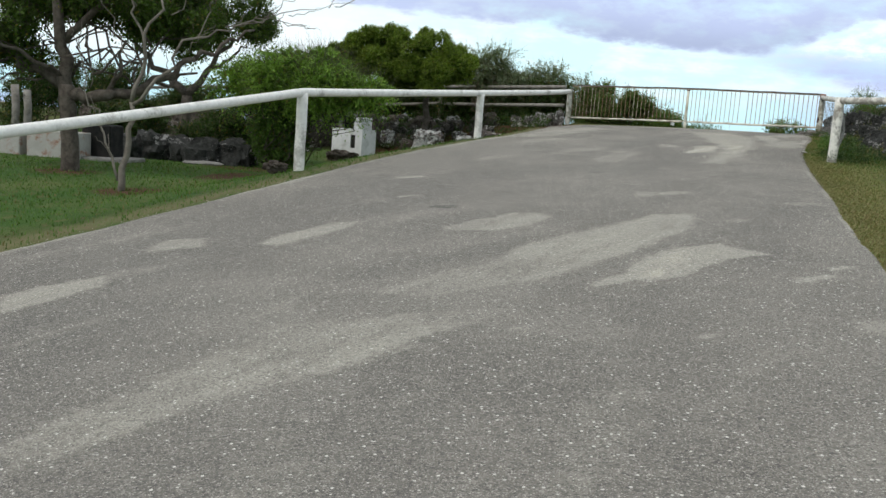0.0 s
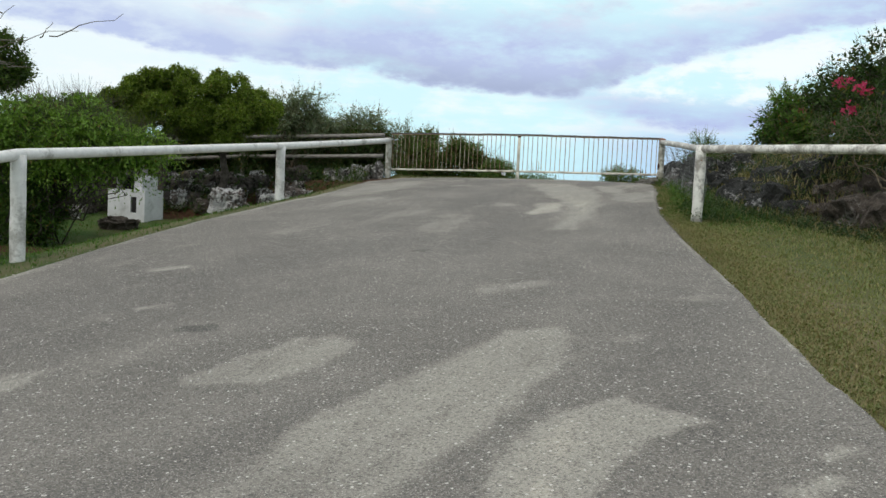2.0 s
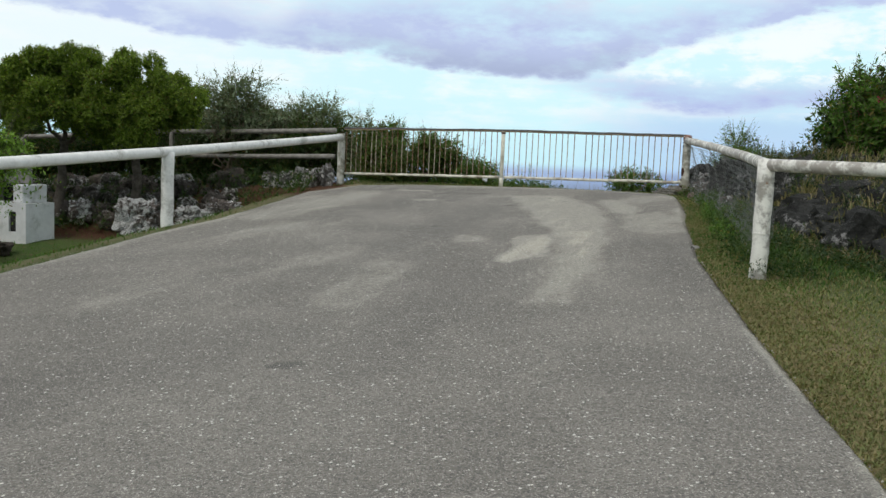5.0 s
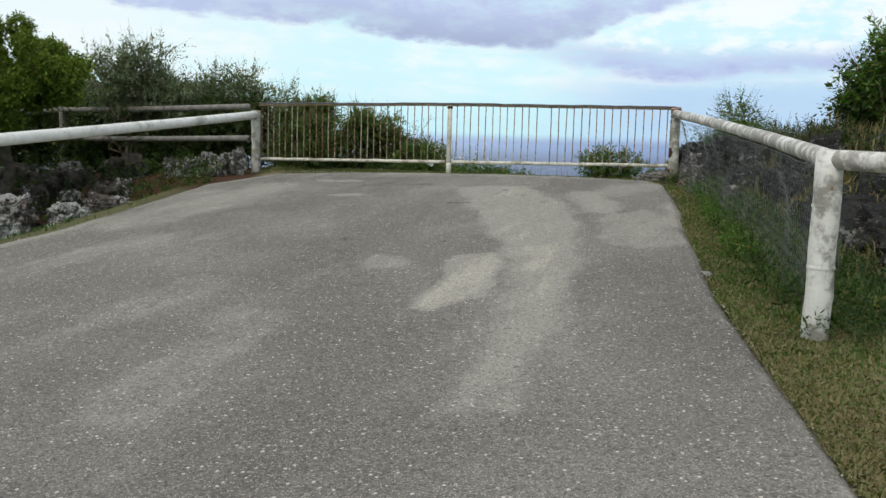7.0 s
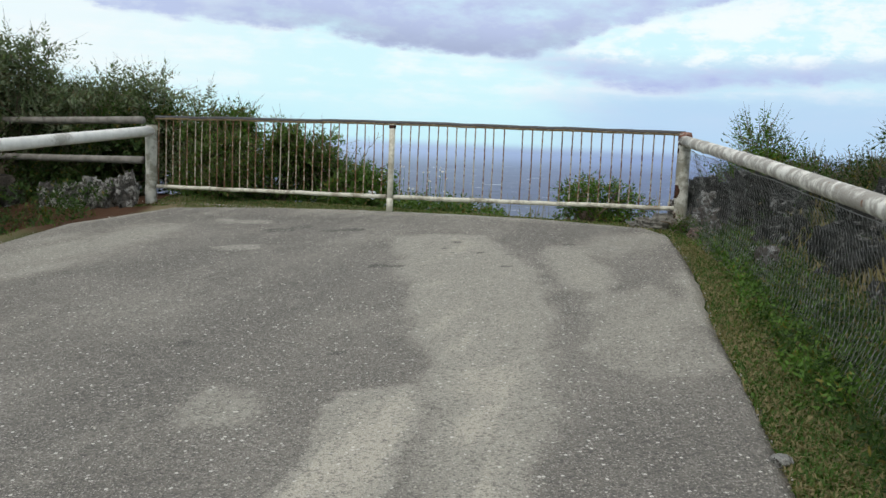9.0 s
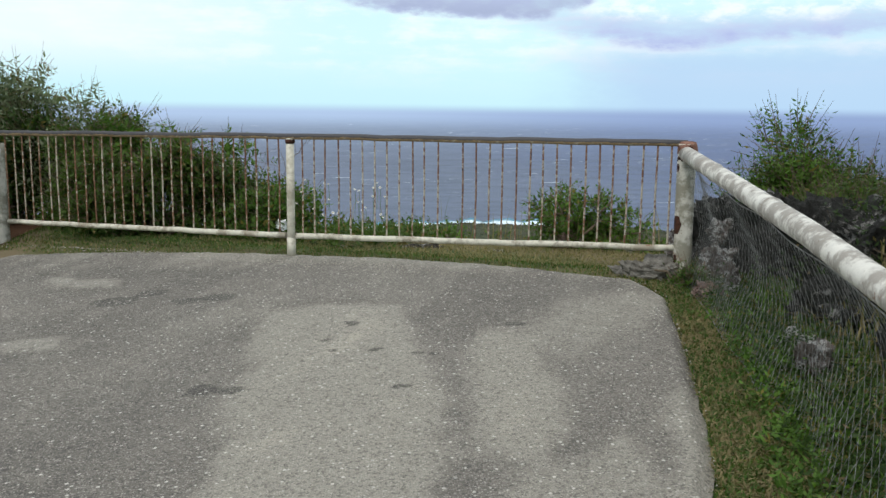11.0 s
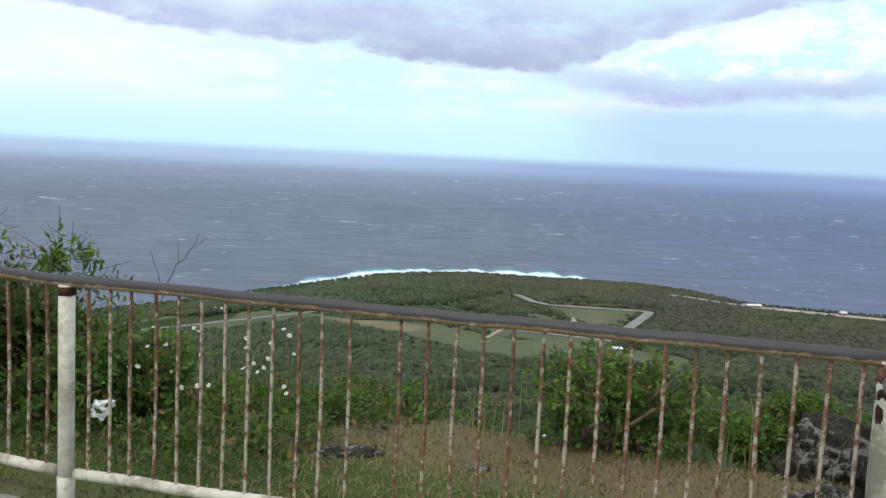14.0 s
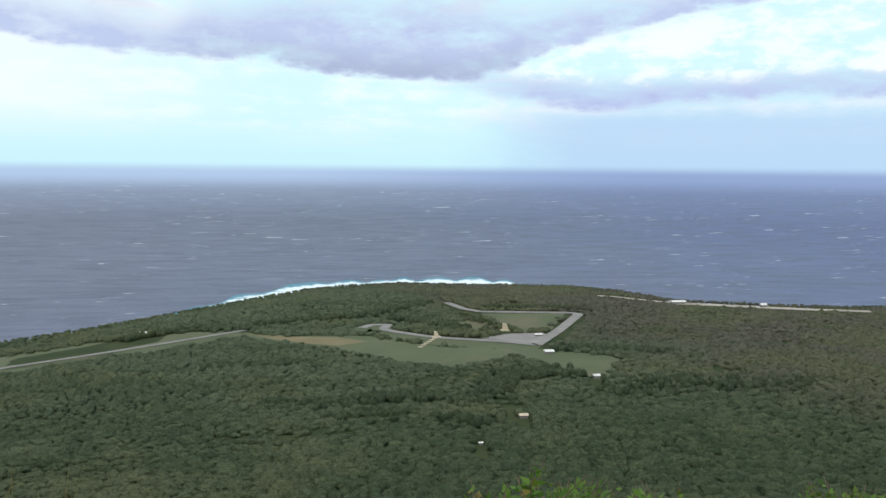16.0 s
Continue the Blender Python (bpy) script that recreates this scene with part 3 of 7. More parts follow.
def sprigs(rng, centres, radii, count, length, leaves, leaf, width, up=0.5, out=0.6, shell=0.5, droop=0.25):
    """Many twigs of paired leaves in and round ellipsoids. Returns verts and quads of the leaves, and the twigs' ends."""
    centres, radii = np.asarray(centres, float), np.asarray(radii, float)
    weight = np.prod(radii, 1) ** (2 / 3)
    which = rng.choice(len(centres), count, p=weight / weight.sum())
    d = unit(rng.normal(size=(count, 3)))
    r = shell + (1 - shell) * rng.random((count, 1)) ** 0.6
    start = centres[which] + d * radii[which] * r
    way = unit(d * out + np.array([0, 0, up]) + rng.normal(size=(count, 3)) * 0.45)
    size = length * rng.uniform(0.5, 1.3, (count, 1))
    side = unit(np.cross(way, rng.normal(size=(count, 3))))
    vs = []
    for k in range(leaves):
        s = (k + 0.6) / leaves
        p = start + way * size * s - np.array([0, 0, 1.0]) * droop * size * s * s
        sign = 1 if k % 2 else -1
        ld = unit(way * 0.55 + side * sign * (1.0 if k < leaves - 1 else 0.1) + rng.normal(size=(count, 3)) * 0.28 - np.array([0, 0, 0.15]))
        ln = leaf * rng.uniform(0.6, 1.25, (count, 1)) * (1.0 - 0.35 * s)
        wd = unit(np.cross(ld, rng.normal(size=(count, 3)) * 0.5 + np.array([0, 0, 1.0])))
        mid = p + ld * ln * 0.45 - np.array([0, 0, 0.06]) * ln
        vs.append(np.stack([p, mid + wd * ln * width, p + ld * ln, mid - wd * ln * width], 1))
    v = np.concatenate(vs).reshape(-1, 3)
    f = np.arange(len(v)).reshape(-1, 4)
    return v, f, start, start + way * size


def sticks(rng, a, b, r):
    """Thin three-sided twigs from a to b as quads."""
    d = unit(b - a)
    s = unit(np.cross(d, rng.normal(size=a.shape)))
    t = np.cross(d, s)
    ring = [s, -0.5 * s + 0.87 * t, -0.5 * s - 0.87 * t]
    v = np.stack([a + x * r for x in ring] + [b + x * r * 0.4 for x in ring], 1).reshape(-1, 3)
    n = np.arange(len(a))[:, None] * 6
    f = np.concatenate([n + np.array([[0, 1, 4, 3]]), n + np.array([[1, 2, 5, 4]]), n + np.array([[2, 0, 3, 5]])])
    return v, f


def blades(rng, xy, base, height, lean=0.5, width=0.006):
    """Grass: bent blades of two quads each, at places xy with ground heights base."""
    n = len(xy)
    h = height * rng.uniform(0.45, 1.25, n)[:, None]
    a = rng.uniform(0, 2 * math.pi, n)
    d = np.stack([np.cos(a), np.sin(a), np.zeros(n)], 1)
    s = np.stack([-np.sin(a), np.cos(a), np.zeros(n)], 1) * width * rng.uniform(0.6, 1.4, (n, 1))
    p = np.column_stack([xy, base - 0.01])
    l = lean * rng.uniform(0.2, 1.3, (n, 1))
    up = np.array([0, 0, 1.0])
    m1, tip = p + up * h * 0.6 + d * h * l * 0.35, p + up * h * (1 - 0.3 * l) + d * h * l
    v = np.stack([p - s, p + s, m1 + s * 0.8, m1 - s * 0.8, tip + s * 0.12, tip - s * 0.12], 1).reshape(-1, 3)
    k = np.arange(n)[:, None] * 6
    f = np.concatenate([k + np.array([[0, 1, 2, 3]]), k + np.array([[3, 2, 4, 5]])])
    return v, f


def rock_mesh(rng, place, size, turn=0.0, level=3, rough=0.3):
    """A craggy limestone block."""
    bm = bmesh.new()
    bmesh.ops.create_icosphere(bm, subdivisions=level, radius=1.0)
    off = Vector(rng.uniform(-50, 50, 3))
    rot = Matrix.Rotation(turn, 3, "Z")
    for v in bm.verts:
        p = v.co.copy()
        k = 1 + rough * noise.fractal(p * 1.3 + off, 0.8, 2.2, 6) - rough * 0.9 * (0.35 - abs(noise.noise(p * 2.6 + off))) - rough * 0.55 * (0.3 - abs(noise.noise(p * 6.1 + off)))
        if level > 3:
            k -= rough * 0.4 * (0.25 - abs(noise.noise(p * 13.0 + off)))
        k = max(k, 0.6)
        # flatten towards a block
        p = Vector([math.copysign(abs(c) ** 0.75, c) for c in p]) * k
        v.co = rot @ Vector((p.x * size[0], p.y * size[1], p.z * size[2])) + Vector(place)
    return bm


# ---------------------------------------------------------------- the lie of the land
RAIL_R, RAIL_M, RAIL_L = (8.535, 20.06), (5.48, 21.225), (2.435, 22.89)
LEFT_Y = [-14, -6, 0, 3, 5.45, 7.54, 9.71, 11.7, 13.8, 16.3, 17.6, 19.2, 20.8, 21.5, 22.0]
LEFT_X = [-9.5, -7.5, -5.25, -4.05, -3.05, -2.33, -1.74, -1.22, -0.58, 0.42, 1.05, 1.52, 1.9, 2.52, 2.93]
RIGHT_Y = [-14, -4, 0, 4.3, 5.5, 6.4, 8.0, 9.3, 11.0, 11.7, 12.7, 13.5, 14.7, 16.3, 17.3, 18.5, 19.4, 19.98]
RIGHT_X = [3.2, 3.8, 4.3, 4.9, 5.08, 5.23, 5.55, 5.78, 6.08, 6.22, 6.42, 6.58, 6.92, 7.36, 7.70, 8.01, 8.22, 8.12]
COAST_AZ = [-90, -40, -17, -12.5, -8.9, -5.2, -1.3, 3.0, 7.3, 13.2, 17.6, 20.8, 24.6, 28.0, 32.2, 36.4, 60, 90]
COAST_R = [860, 1070, 1200, 1256, 1324, 1416, 1519, 1625, 1665, 1672, 1662, 1621, 1525, 1525, 1550, 1612, 1720, 1800]
LAND, WATER = -200.0, -219.0


def smooth(v, lo, hi):
    t = np.clip((v - lo) / (hi - lo), 0, 1)
    return t * t * (3 - 2 * t)


def slope(x, y):
    """The hill that the road climbs."""
    return 1.62641 + 0.11414 * x + 0.09193 * y - 0.00295 * x * x - 0.00162 * x * y - 0.00056 * y * y


def past_rail(x, y):
    """Metres beyond the line of the railing."""
    return (x - 5.48) * 0.421 + (y - 21.225) * 0.907


def ground_at(x, y):
    x, y = np.asarray(x, float), np.asarray(y, float)
    yc = np.clip(y, -12, 24)
    xl, xr = np.interp(yc, LEFT_Y, LEFT_X), np.interp(yc, RIGHT_Y, RIGHT_X)
    z = slope(np.clip(x, np.maximum(xl, -8.5), xr), yc)
    lawn = np.interp(y, [-10, 3, 7, 11, 14, 16, 18.5, 20.5, 22, 30], [0.9, 1.4, 1.85, 2.05, 2.05, 1.99, 1.96, 2.15, 2.3, 2.4])
    k = smooth(xl - x, 0.15, 2.3)
    z = z * (1 - k) + np.minimum(lawn, z + 0.3) * k
    # a stony bank rises to the old fence in the west, and another in the east
    rear = np.interp(x, [-15, -5, -1, 2.3, 3.0], [25.2, 25.2, 24.6, 22.7, 22.4])
    crest = np.interp(x, [-15, -5, 2.3], [2.75, 3.0, 3.55])
    z = z + np.maximum(crest - z, 0) * smooth(y - rear, -2.2, 0.2) * (x < 3.0)
    z = z + 0.75 * smooth(x - xr, 2.4, 5.0) * smooth(-past_rail(x, y), 0.2, 2.5)
    d = past_rail(x, y)
    beyond = np.interp(d, [0, 0.7, 2.6, 4.2, 6.5, 12, 30, 60, 150, 300], [3.74, 3.66, 3.50, 2.9, 1.0, -12, -90, -150, -190, LAND])
    z = np.where(d > 0.1, z + (np.minimum(z, beyond) - z) * smooth(d, 0.1, 0.7), z)
    far = np.hypot(x - 7.35, y - 19.8)
    az = np.degrees(np.arctan2(x - 7.35, y - 19.8))
    shore = np.interp(az, COAST_AZ, COAST_R) - far
    return z - (12.0 * smooth(-shore, -260, -5) + 14.0 * smooth(-shore, -6, 12)) * (d > 200)


def z_at(x, y):
    return float(ground_at(x, y))


def axis_steps(lo, fine_lo, fine_hi, hi, step):
    """Even steps in the middle, growing towards both ends."""
    mid = list(np.arange(fine_lo, fine_hi + 0.001, step))
    up, s = [], step
    while (up[-1] if up else fine_hi) < hi:
        s = min(s * 1.12, 28.0)
        up.append((up[-1] if up else fine_hi) + s)
    down, s = [], step
    while (down[-1] if down else fine_lo) > lo:
        s = min(s * 1.2, 60.0)
        down.append((down[-1] if down else fine_lo) - s)
    return np.array(down[::-1] + mid + up)


xs, ys = axis_steps(-1500, -14, 14, 2200, 0.2), axis_steps(-250, -6, 28, 2000, 0.2)
gx, gy = np.meshgrid(xs, ys)
gz = ground_at(gx, gy)
rough_n = np.random.default_rng(3)
near = (np.hypot(gx - 3, gy - 12) < 40)
gz = gz + np.where(near, rough_n.normal(size=gx.shape) * 0.005, 0)
under_road = smooth(gx - np.interp(np.clip(gy, -12, 24), LEFT_Y, LEFT_X), -0.1, 0.35) * smooth(np.interp(np.clip(gy, -12, 24), RIGHT_Y, RIGHT_X) - gx, -0.18, 0.25) * smooth(-past_rail(gx, gy), 0.3, 0.7)
gz = gz - 0.09 * under_road
gv = np.column_stack([gx.ravel(), gy.ravel(), gz.ravel()])
idx = np.arange(gx.size).reshape(gx.shape)
gf = np.stack([idx[:-1, :-1].ravel(), idx[:-1, 1:].ravel(), idx[1:, 1:].ravel(), idx[1:, :-1].ravel()], 1)
ground = tagged(raw("ground", gv, gf, TURF, smooth=True), "grassy hilltop ground falling to a wooded coastal plain", "ground", kind="structure")
yc = np.clip(gy, -12, 24)
right_d = gx - np.interp(yc, RIGHT_Y, RIGHT_X)
left_d = np.interp(yc, LEFT_Y, LEFT_X) - gx
pr = past_rail(gx, gy)
dry = np.where(pr > 0.6, 0.75 * smooth(pr, 0.9, 1.8), 0) + 0.6 * smooth(right_d, -0.1, 0.1) * (1 - smooth(right_d, 0.25, 1.1)) + 0.6 * smooth(left_d, -0.1, 0.1) * (1 - smooth(left_d, 0.2, 0.8))
dry += 0.45 * smooth(right_d, 0.0, 0.3) * (gy < 13)
dry += 0.55 * smooth(pr, -0.8, -0.3) * (1 - smooth(pr, 0.2, 0.7)) * (gx > 2.0) * (gx < 8.6)
soil = 0.9 * np.exp(-((gx + 4.6) ** 2 / 2.2 + (gy - 16.6) ** 2 / 1.6)) + np.exp(-((gx + 4.1) ** 2 + (gy - 9.5) ** 2) / 0.25) + np.exp(-((gx + 6.0) ** 2 + (gy - 11.3) ** 2) / 0.5)
west = smooth(gy - np.interp(gx, [-15, -5, -1, 2.3, 3.0], [25.2, 25.2, 24.6, 22.7, 22.4]), -3.0, -1.6) * (gx < 2.6)
soil += 0.5 * west * (gy > 16)
soil += 0.42 * smooth(gy, 17.5, 19.5) * smooth(gx, -5.0, -3.6) * (gx < 2.4)
# bare red earth along the lawn between the slim tree and the bush
soil += 1.15 * np.exp(-(((gx + 3.88) / 0.4) ** 2 + ((gy - 13.3) / 1.5) ** 2)) + 0.8 * np.exp(-(((gx + 3.8) / 0.3) ** 2 + ((gy - 9.6) / 0.5) ** 2))
for key, val in (("dry", dry), ("soil", soil)):
    ground.data.attributes.new(key, "FLOAT", "POINT").data.foreach_set("value", np.clip(val, 0, 1).ravel().astype(np.float32))

# the road: rows from rim to rim, its far end bowed towards the railing
NV, NU = 860, 300
vv = np.linspace(0, 1, NV) ** 0.85
ll = np.column_stack([np.interp(vv, (np.array(LEFT_Y) + 14) / 36.0, LEFT_X), -14 + 36.0 * vv])
rr = np.column_stack([np.interp(vv, (np.array(RIGHT_Y) + 14) / 33.98, RIGHT_X), -14 + 33.98 * vv])
rng = np.random.default_rng(11)


def ragged(n, amp):
    a = np.zeros(n)
    for k, s in ((4, 1.0), (11, 0.6), (31, 0.5), (80, 0.5), (170, 0.5)):
        a += np.interp(np.linspace(0, k, n), np.arange(k + 1), rng.normal(size=k + 1)) * s
    return a * amp


ll[:, 0] += ragged(NV, 0.02)
rr[:, 0] += ragged(NV, 0.015)
uu = np.linspace(0, 1, NU)
rx = ll[:, None, 0] * (1 - uu) + rr[:, None, 0] * uu
ry = ll[:, None, 1] * (1 - uu) + rr[:, None, 1] * uu
bow = (0.36 * np.sin(np.pi * np.clip(uu * 1.02, 0, 1)) ** 0.8 + ragged(NU, 0.013)) * smooth(vv, 0.86, 1.0)[:, None]
rx, ry = rx + bow * 0.421, ry + bow * 0.907
rz = slope(rx, np.clip(ry, -12, 24)) + 0.028
rim = np.minimum(np.minimum(uu, 1 - uu)[None, :] * 9.0, (1 - vv)[:, None] * 34)
rz = rz - 0.05 * (1 - smooth(rim, 0.0, 0.12))


def smudge(scale, seed, amp):
    """Fractal wander over the road, worked out on every third row and column."""
    a = np.array([[noise.fractal(Vector((x * scale, y * scale, seed)), 0.8, 2.1, 5) for x, y in zip(p, q)] for p, q in zip(rx[::3, ::3], ry[::3, ::3])])
    return np.repeat(np.repeat(a, 3, 0), 3, 1)[:NV, :NU] * amp


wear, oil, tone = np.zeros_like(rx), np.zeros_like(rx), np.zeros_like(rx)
# the patches' rims wander
wob_x = smudge(2.1, 5.3, 0.06) + smudge(7.0, 2.7, 0.022)


def outline_gap(poly):
    """Metres from a closed outline on the plan, negative inside."""
    near_d = np.full(rx.shape, 1e9)
    hit = np.zeros(rx.shape, bool)
    for (x0, y0), (x1, y1) in zip(poly, poly[1:] + poly[:1]):
        dx, dy = x1 - x0, y1 - y0
        t = np.clip(((rx - x0) * dx + (ry - y0) * dy) / max(dx * dx + dy * dy, 1e-6), 0, 1)
        near_d = np.minimum(near_d, np.hypot(rx - x0 - t * dx, ry - y0 - t * dy))
        if y0 != y1:
            hit ^= ((y0 > ry) != (y1 > ry)) & (rx < dx * (ry - y0) / dy + x0)
    return np.where(hit, -near_d, near_d)


def resurfaced(poly, amount, soft=0.07):
    """A pale patch where the binder has worn off, inside an outline on the plan."""
    np.maximum(wear, amount * (1 - smooth(outline_gap(poly) + wob_x, -soft, soft)), out=wear)


def worn(x0, y0, x1, y1, r, amount, soft=0.6):
    """A pale worn stroke on the asphalt."""
    dx, dy = x1 - x0, y1 - y0
    t = np.clip(((rx - x0) * dx + (ry - y0) * dy) / max(dx * dx + dy * dy, 1e-6), 0, 1)
    np.maximum(wear, amount * (1 - smooth(np.hypot(rx - x0 - t * dx, ry - y0 - t * dy) + wob_x, r * (1 - soft), r * (1 + soft))), out=wear)


def oiled(x, y, r, amount=0.85):
    """A dark oil spot."""
    gap = np.hypot((rx - x) * 0.7, ry - y) + wob_x * 0.8
    np.maximum(oil, amount * (1 - smooth(gap, r * 0.2, r * 0.65)), out=oil)


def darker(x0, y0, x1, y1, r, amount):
    """A lane where the surface stays darker."""
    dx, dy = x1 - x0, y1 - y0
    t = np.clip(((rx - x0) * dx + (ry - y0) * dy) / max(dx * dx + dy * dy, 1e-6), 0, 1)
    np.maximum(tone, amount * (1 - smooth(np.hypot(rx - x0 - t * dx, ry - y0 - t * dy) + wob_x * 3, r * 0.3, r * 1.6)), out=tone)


# the lower half of the climb: long slanting patches
resurfaced([(1.0, 3.38), (1.3, 3.84), (1.7, 4.35), (2.09, 5.14), (2.78, 5.98), (3.33, 6.65), (3.7, 6.67), (3.81, 6.4), (3.47, 5.59), (2.99, 4.8), (2.44, 3.93), (1.92, 3.47), (1.4, 3.16)], 0.66, 0.1)
resurfaced([(2.63, 3.65), (2.9, 4.0), (2.94, 4.25), (3.34, 4.88), (3.79, 5.14), (3.91, 4.92), (4.13, 4.71), (3.89, 4.6), (3.57, 4.23), (3.29, 3.88), (2.66, 3.58)], 0.78, 0.06)
resurfaced([(1.15, 5.89), (1.43, 6.25), (1.82, 6.75), (2.09, 6.81), (2.32, 6.48), (2.04, 5.99), (1.74, 5.73), (1.27, 5.72)], 0.72, 0.08)
resurfaced([(-0.5, 5.2), (-0.4, 5.7), (-0.1, 6.35), (0.24, 6.3), (0.1, 5.65), (-0.25, 5.08)], 0.66, 0.09)
resurfaced([(-1.62, 5.01), (-1.51, 5.45), (-1.14, 5.5), (-0.98, 5.06), (-1.46, 4.85)], 0.62, 0.08)
resurfaced([(-0.29, 0.61), (0.23, 1.63), (0.61, 2.49), (1.08, 2.75), (2.04, 3.03), (2.06, 2.73), (1.66, 2.36), (1.19, 1.71), (0.6, 1.15), (0.06, 0.35)], 0.68, 0.12)
resurfaced([(-1.95, 3.36), (-1.72, 3.69), (-1.42, 3.94), (-1.18, 3.6), (-1.41, 3.24), (-1.63, 2.88)], 0.62)
resurfaced([(4.22, 2.79), (4.6, 2.87), (4.45, 2.4), (4.16, 2.49)], 0.5)
for x, y, r, a in ((4.3, 3.89, 0.11, 0.7), (4.53, 4.22, 0.07, 0.7), (2.14, 2.49, 0.07, 0.6), (3.3, 2.4, 0.06, 0.65), (0.15, 9.93, 0.15, 0.6), (0.49, 8.06, 0.1, 0.55), (2.7, 1.9, 0.08, 0.45), (1.5, 2.1, 0.1, 0.35), (4.15, 6.33, 0.09, 0.4), (3.6, 5.9, 0.14, 0.35)):
    worn(x - r * 0.7, y - r * 0.4, x + r * 0.7, y + r * 0.4, r * 0.8, a)
worn(3.4, 8.15, 3.8, 8.3, 0.18, 0.45)
worn(4.7, 7.45, 5.2, 7.45, 0.12, 0.38)
# the upper half: the long bent stroke that widens towards the railing, and its side patches
resurfaced([(4.5, 11.72), (4.65, 12.08), (4.91, 12.73), (5.2, 13.49), (5.37, 14.19), (5.72, 14.11), (5.54, 13.41), (5.26, 12.66), (5.07, 12.11), (4.92, 11.64)], 0.68, 0.14)
resurfaced([(5.46, 19.5), (5.85, 19.6), (6.3, 19.45), (6.4, 18.6), (6.5, 17.8), (6.36, 16.84), (6.16, 15.97), (5.96, 15.19), (5.77, 14.41), (5.5, 13.5), (5.1, 13.4), (5.39, 14.36), (5.41, 15.23), (5.41, 16.9), (5.42, 18.4)], 0.8, 0.13)
resurfaced([(6.81, 18.9), (7.07, 18.7), (7.08, 18.24), (7.05, 17.82), (7.02, 17.3), (6.85, 16.95), (6.68, 17.1), (6.62, 17.6), (6.64, 18.3)], 0.6, 0.12)
resurfaced([(6.7, 17.0), (7.28, 17.25), (7.32, 16.62), (7.0, 15.15), (6.56, 15.17), (6.35, 15.35), (6.38, 15.74), (6.54, 16.54)], 0.5, 0.1)
resurfaced([(4.93, 15.15), (5.26, 15.18), (5.34, 14.81), (5.16, 14.46), (5.16, 14.15), (5.05, 13.82), (4.85, 13.67), (4.64, 13.43), (4.53, 13.58), (4.63, 13.94), (4.87, 14.49), (4.85, 14.76)], 0.86, 0.045)
resurfaced([(4.25, 15.4), (4.57, 15.2), (4.56, 14.76), (4.25, 14.8)], 0.48)
resurfaced([(3.6, 20.85), (4.19, 20.68), (4.2, 20.45), (3.7, 20.55)], 0.65, 0.06)
resurfaced([(3.72, 19.18), (4.2, 19.24), (4.22, 19.0), (3.9, 18.92)], 0.62, 0.06)
resurfaced([(5.21, 12.71), (5.5, 12.94), (5.37, 12.33), (5.13, 12.2)], 0.45, 0.1)
worn(2.3, 18.5, 3.0, 20.4, 0.3, 0.42)
worn(3.3, 21.5, 5.4, 21.0, 0.25, 0.22)
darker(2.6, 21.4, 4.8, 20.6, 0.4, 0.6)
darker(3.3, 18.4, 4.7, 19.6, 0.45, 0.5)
worn(1.75, 17.6, 2.3, 19.8, 0.4, 0.42)
worn(2.2, 13.2, 3.0, 14.6, 0.25, 0.34)
worn(1.29, 12.28, 1.98, 13.03, 0.4, 0.28)
worn(3.1, 12.1, 3.5, 13.5, 0.28, 0.34)
worn(1.2, 15.2, 2.2, 16.6, 0.3, 0.36)
worn(7.2, 18.6, 7.9, 19.3, 0.3, 0.35)
worn(7.3, 16.2, 7.75, 17.6, 0.16, 0.5)
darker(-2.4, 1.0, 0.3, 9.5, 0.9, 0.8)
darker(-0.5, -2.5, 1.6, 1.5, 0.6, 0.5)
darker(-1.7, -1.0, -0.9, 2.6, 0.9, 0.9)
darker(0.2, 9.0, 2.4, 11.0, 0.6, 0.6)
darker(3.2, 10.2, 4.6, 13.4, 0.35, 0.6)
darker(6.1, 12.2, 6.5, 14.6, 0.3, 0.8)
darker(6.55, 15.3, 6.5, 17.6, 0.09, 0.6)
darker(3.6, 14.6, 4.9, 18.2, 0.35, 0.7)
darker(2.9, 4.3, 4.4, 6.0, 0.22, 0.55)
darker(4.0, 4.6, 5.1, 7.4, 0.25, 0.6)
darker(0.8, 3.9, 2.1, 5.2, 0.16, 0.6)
for x, y, r in ((1.06, 7.2, 0.36), (2.83, 10.37, 0.22), (4.06, 16.1, 0.14), (4.94, 15.77, 0.07), (4.3, 20.0, 0.26), (4.55, 20.2, 0.2), (5.04, 19.97, 0.19), (5.24, 18.15, 0.14), (5.42, 18.1, 0.12), (6.01, 19.14, 0.09), (5.79, 19.16, 0.07), (5.86, 18.83, 0.10), (5.91, 18.63, 0.10), (5.76, 18.49, 0.06), (7.05, 18.95, 0.10), (5.2, 18.08, 0.1), (5.64, 18.6, 0.05), (6.3, 18.0, 0.05), (6.16, 18.61, 0.05), (5.41, 18.46, 0.07), (6.41, 18.5, 0.05), (6.5, 18.47, 0.05), (4.83, 19.92, 0.16), (0.6, 5.6, 0.05), (3.5, 4.1, 0.04)):
    oiled(x, y, r)
# streaks of wear along the way that cars take
def streaks(along, across, seed):
    """Fractal streaks that follow the drive's slant."""
    a = np.array([[noise.fractal(Vector(((x * 0.5 + y * 0.87) * along, (x * 0.87 - y * 0.5) * across, seed)), 0.8, 2.0, 5) for x, y in zip(p, q)] for p, q in zip(rx[::3, ::3], ry[::3, ::3])])
    return np.repeat(np.repeat(a, 3, 0), 3, 1)[:NV, :NU]


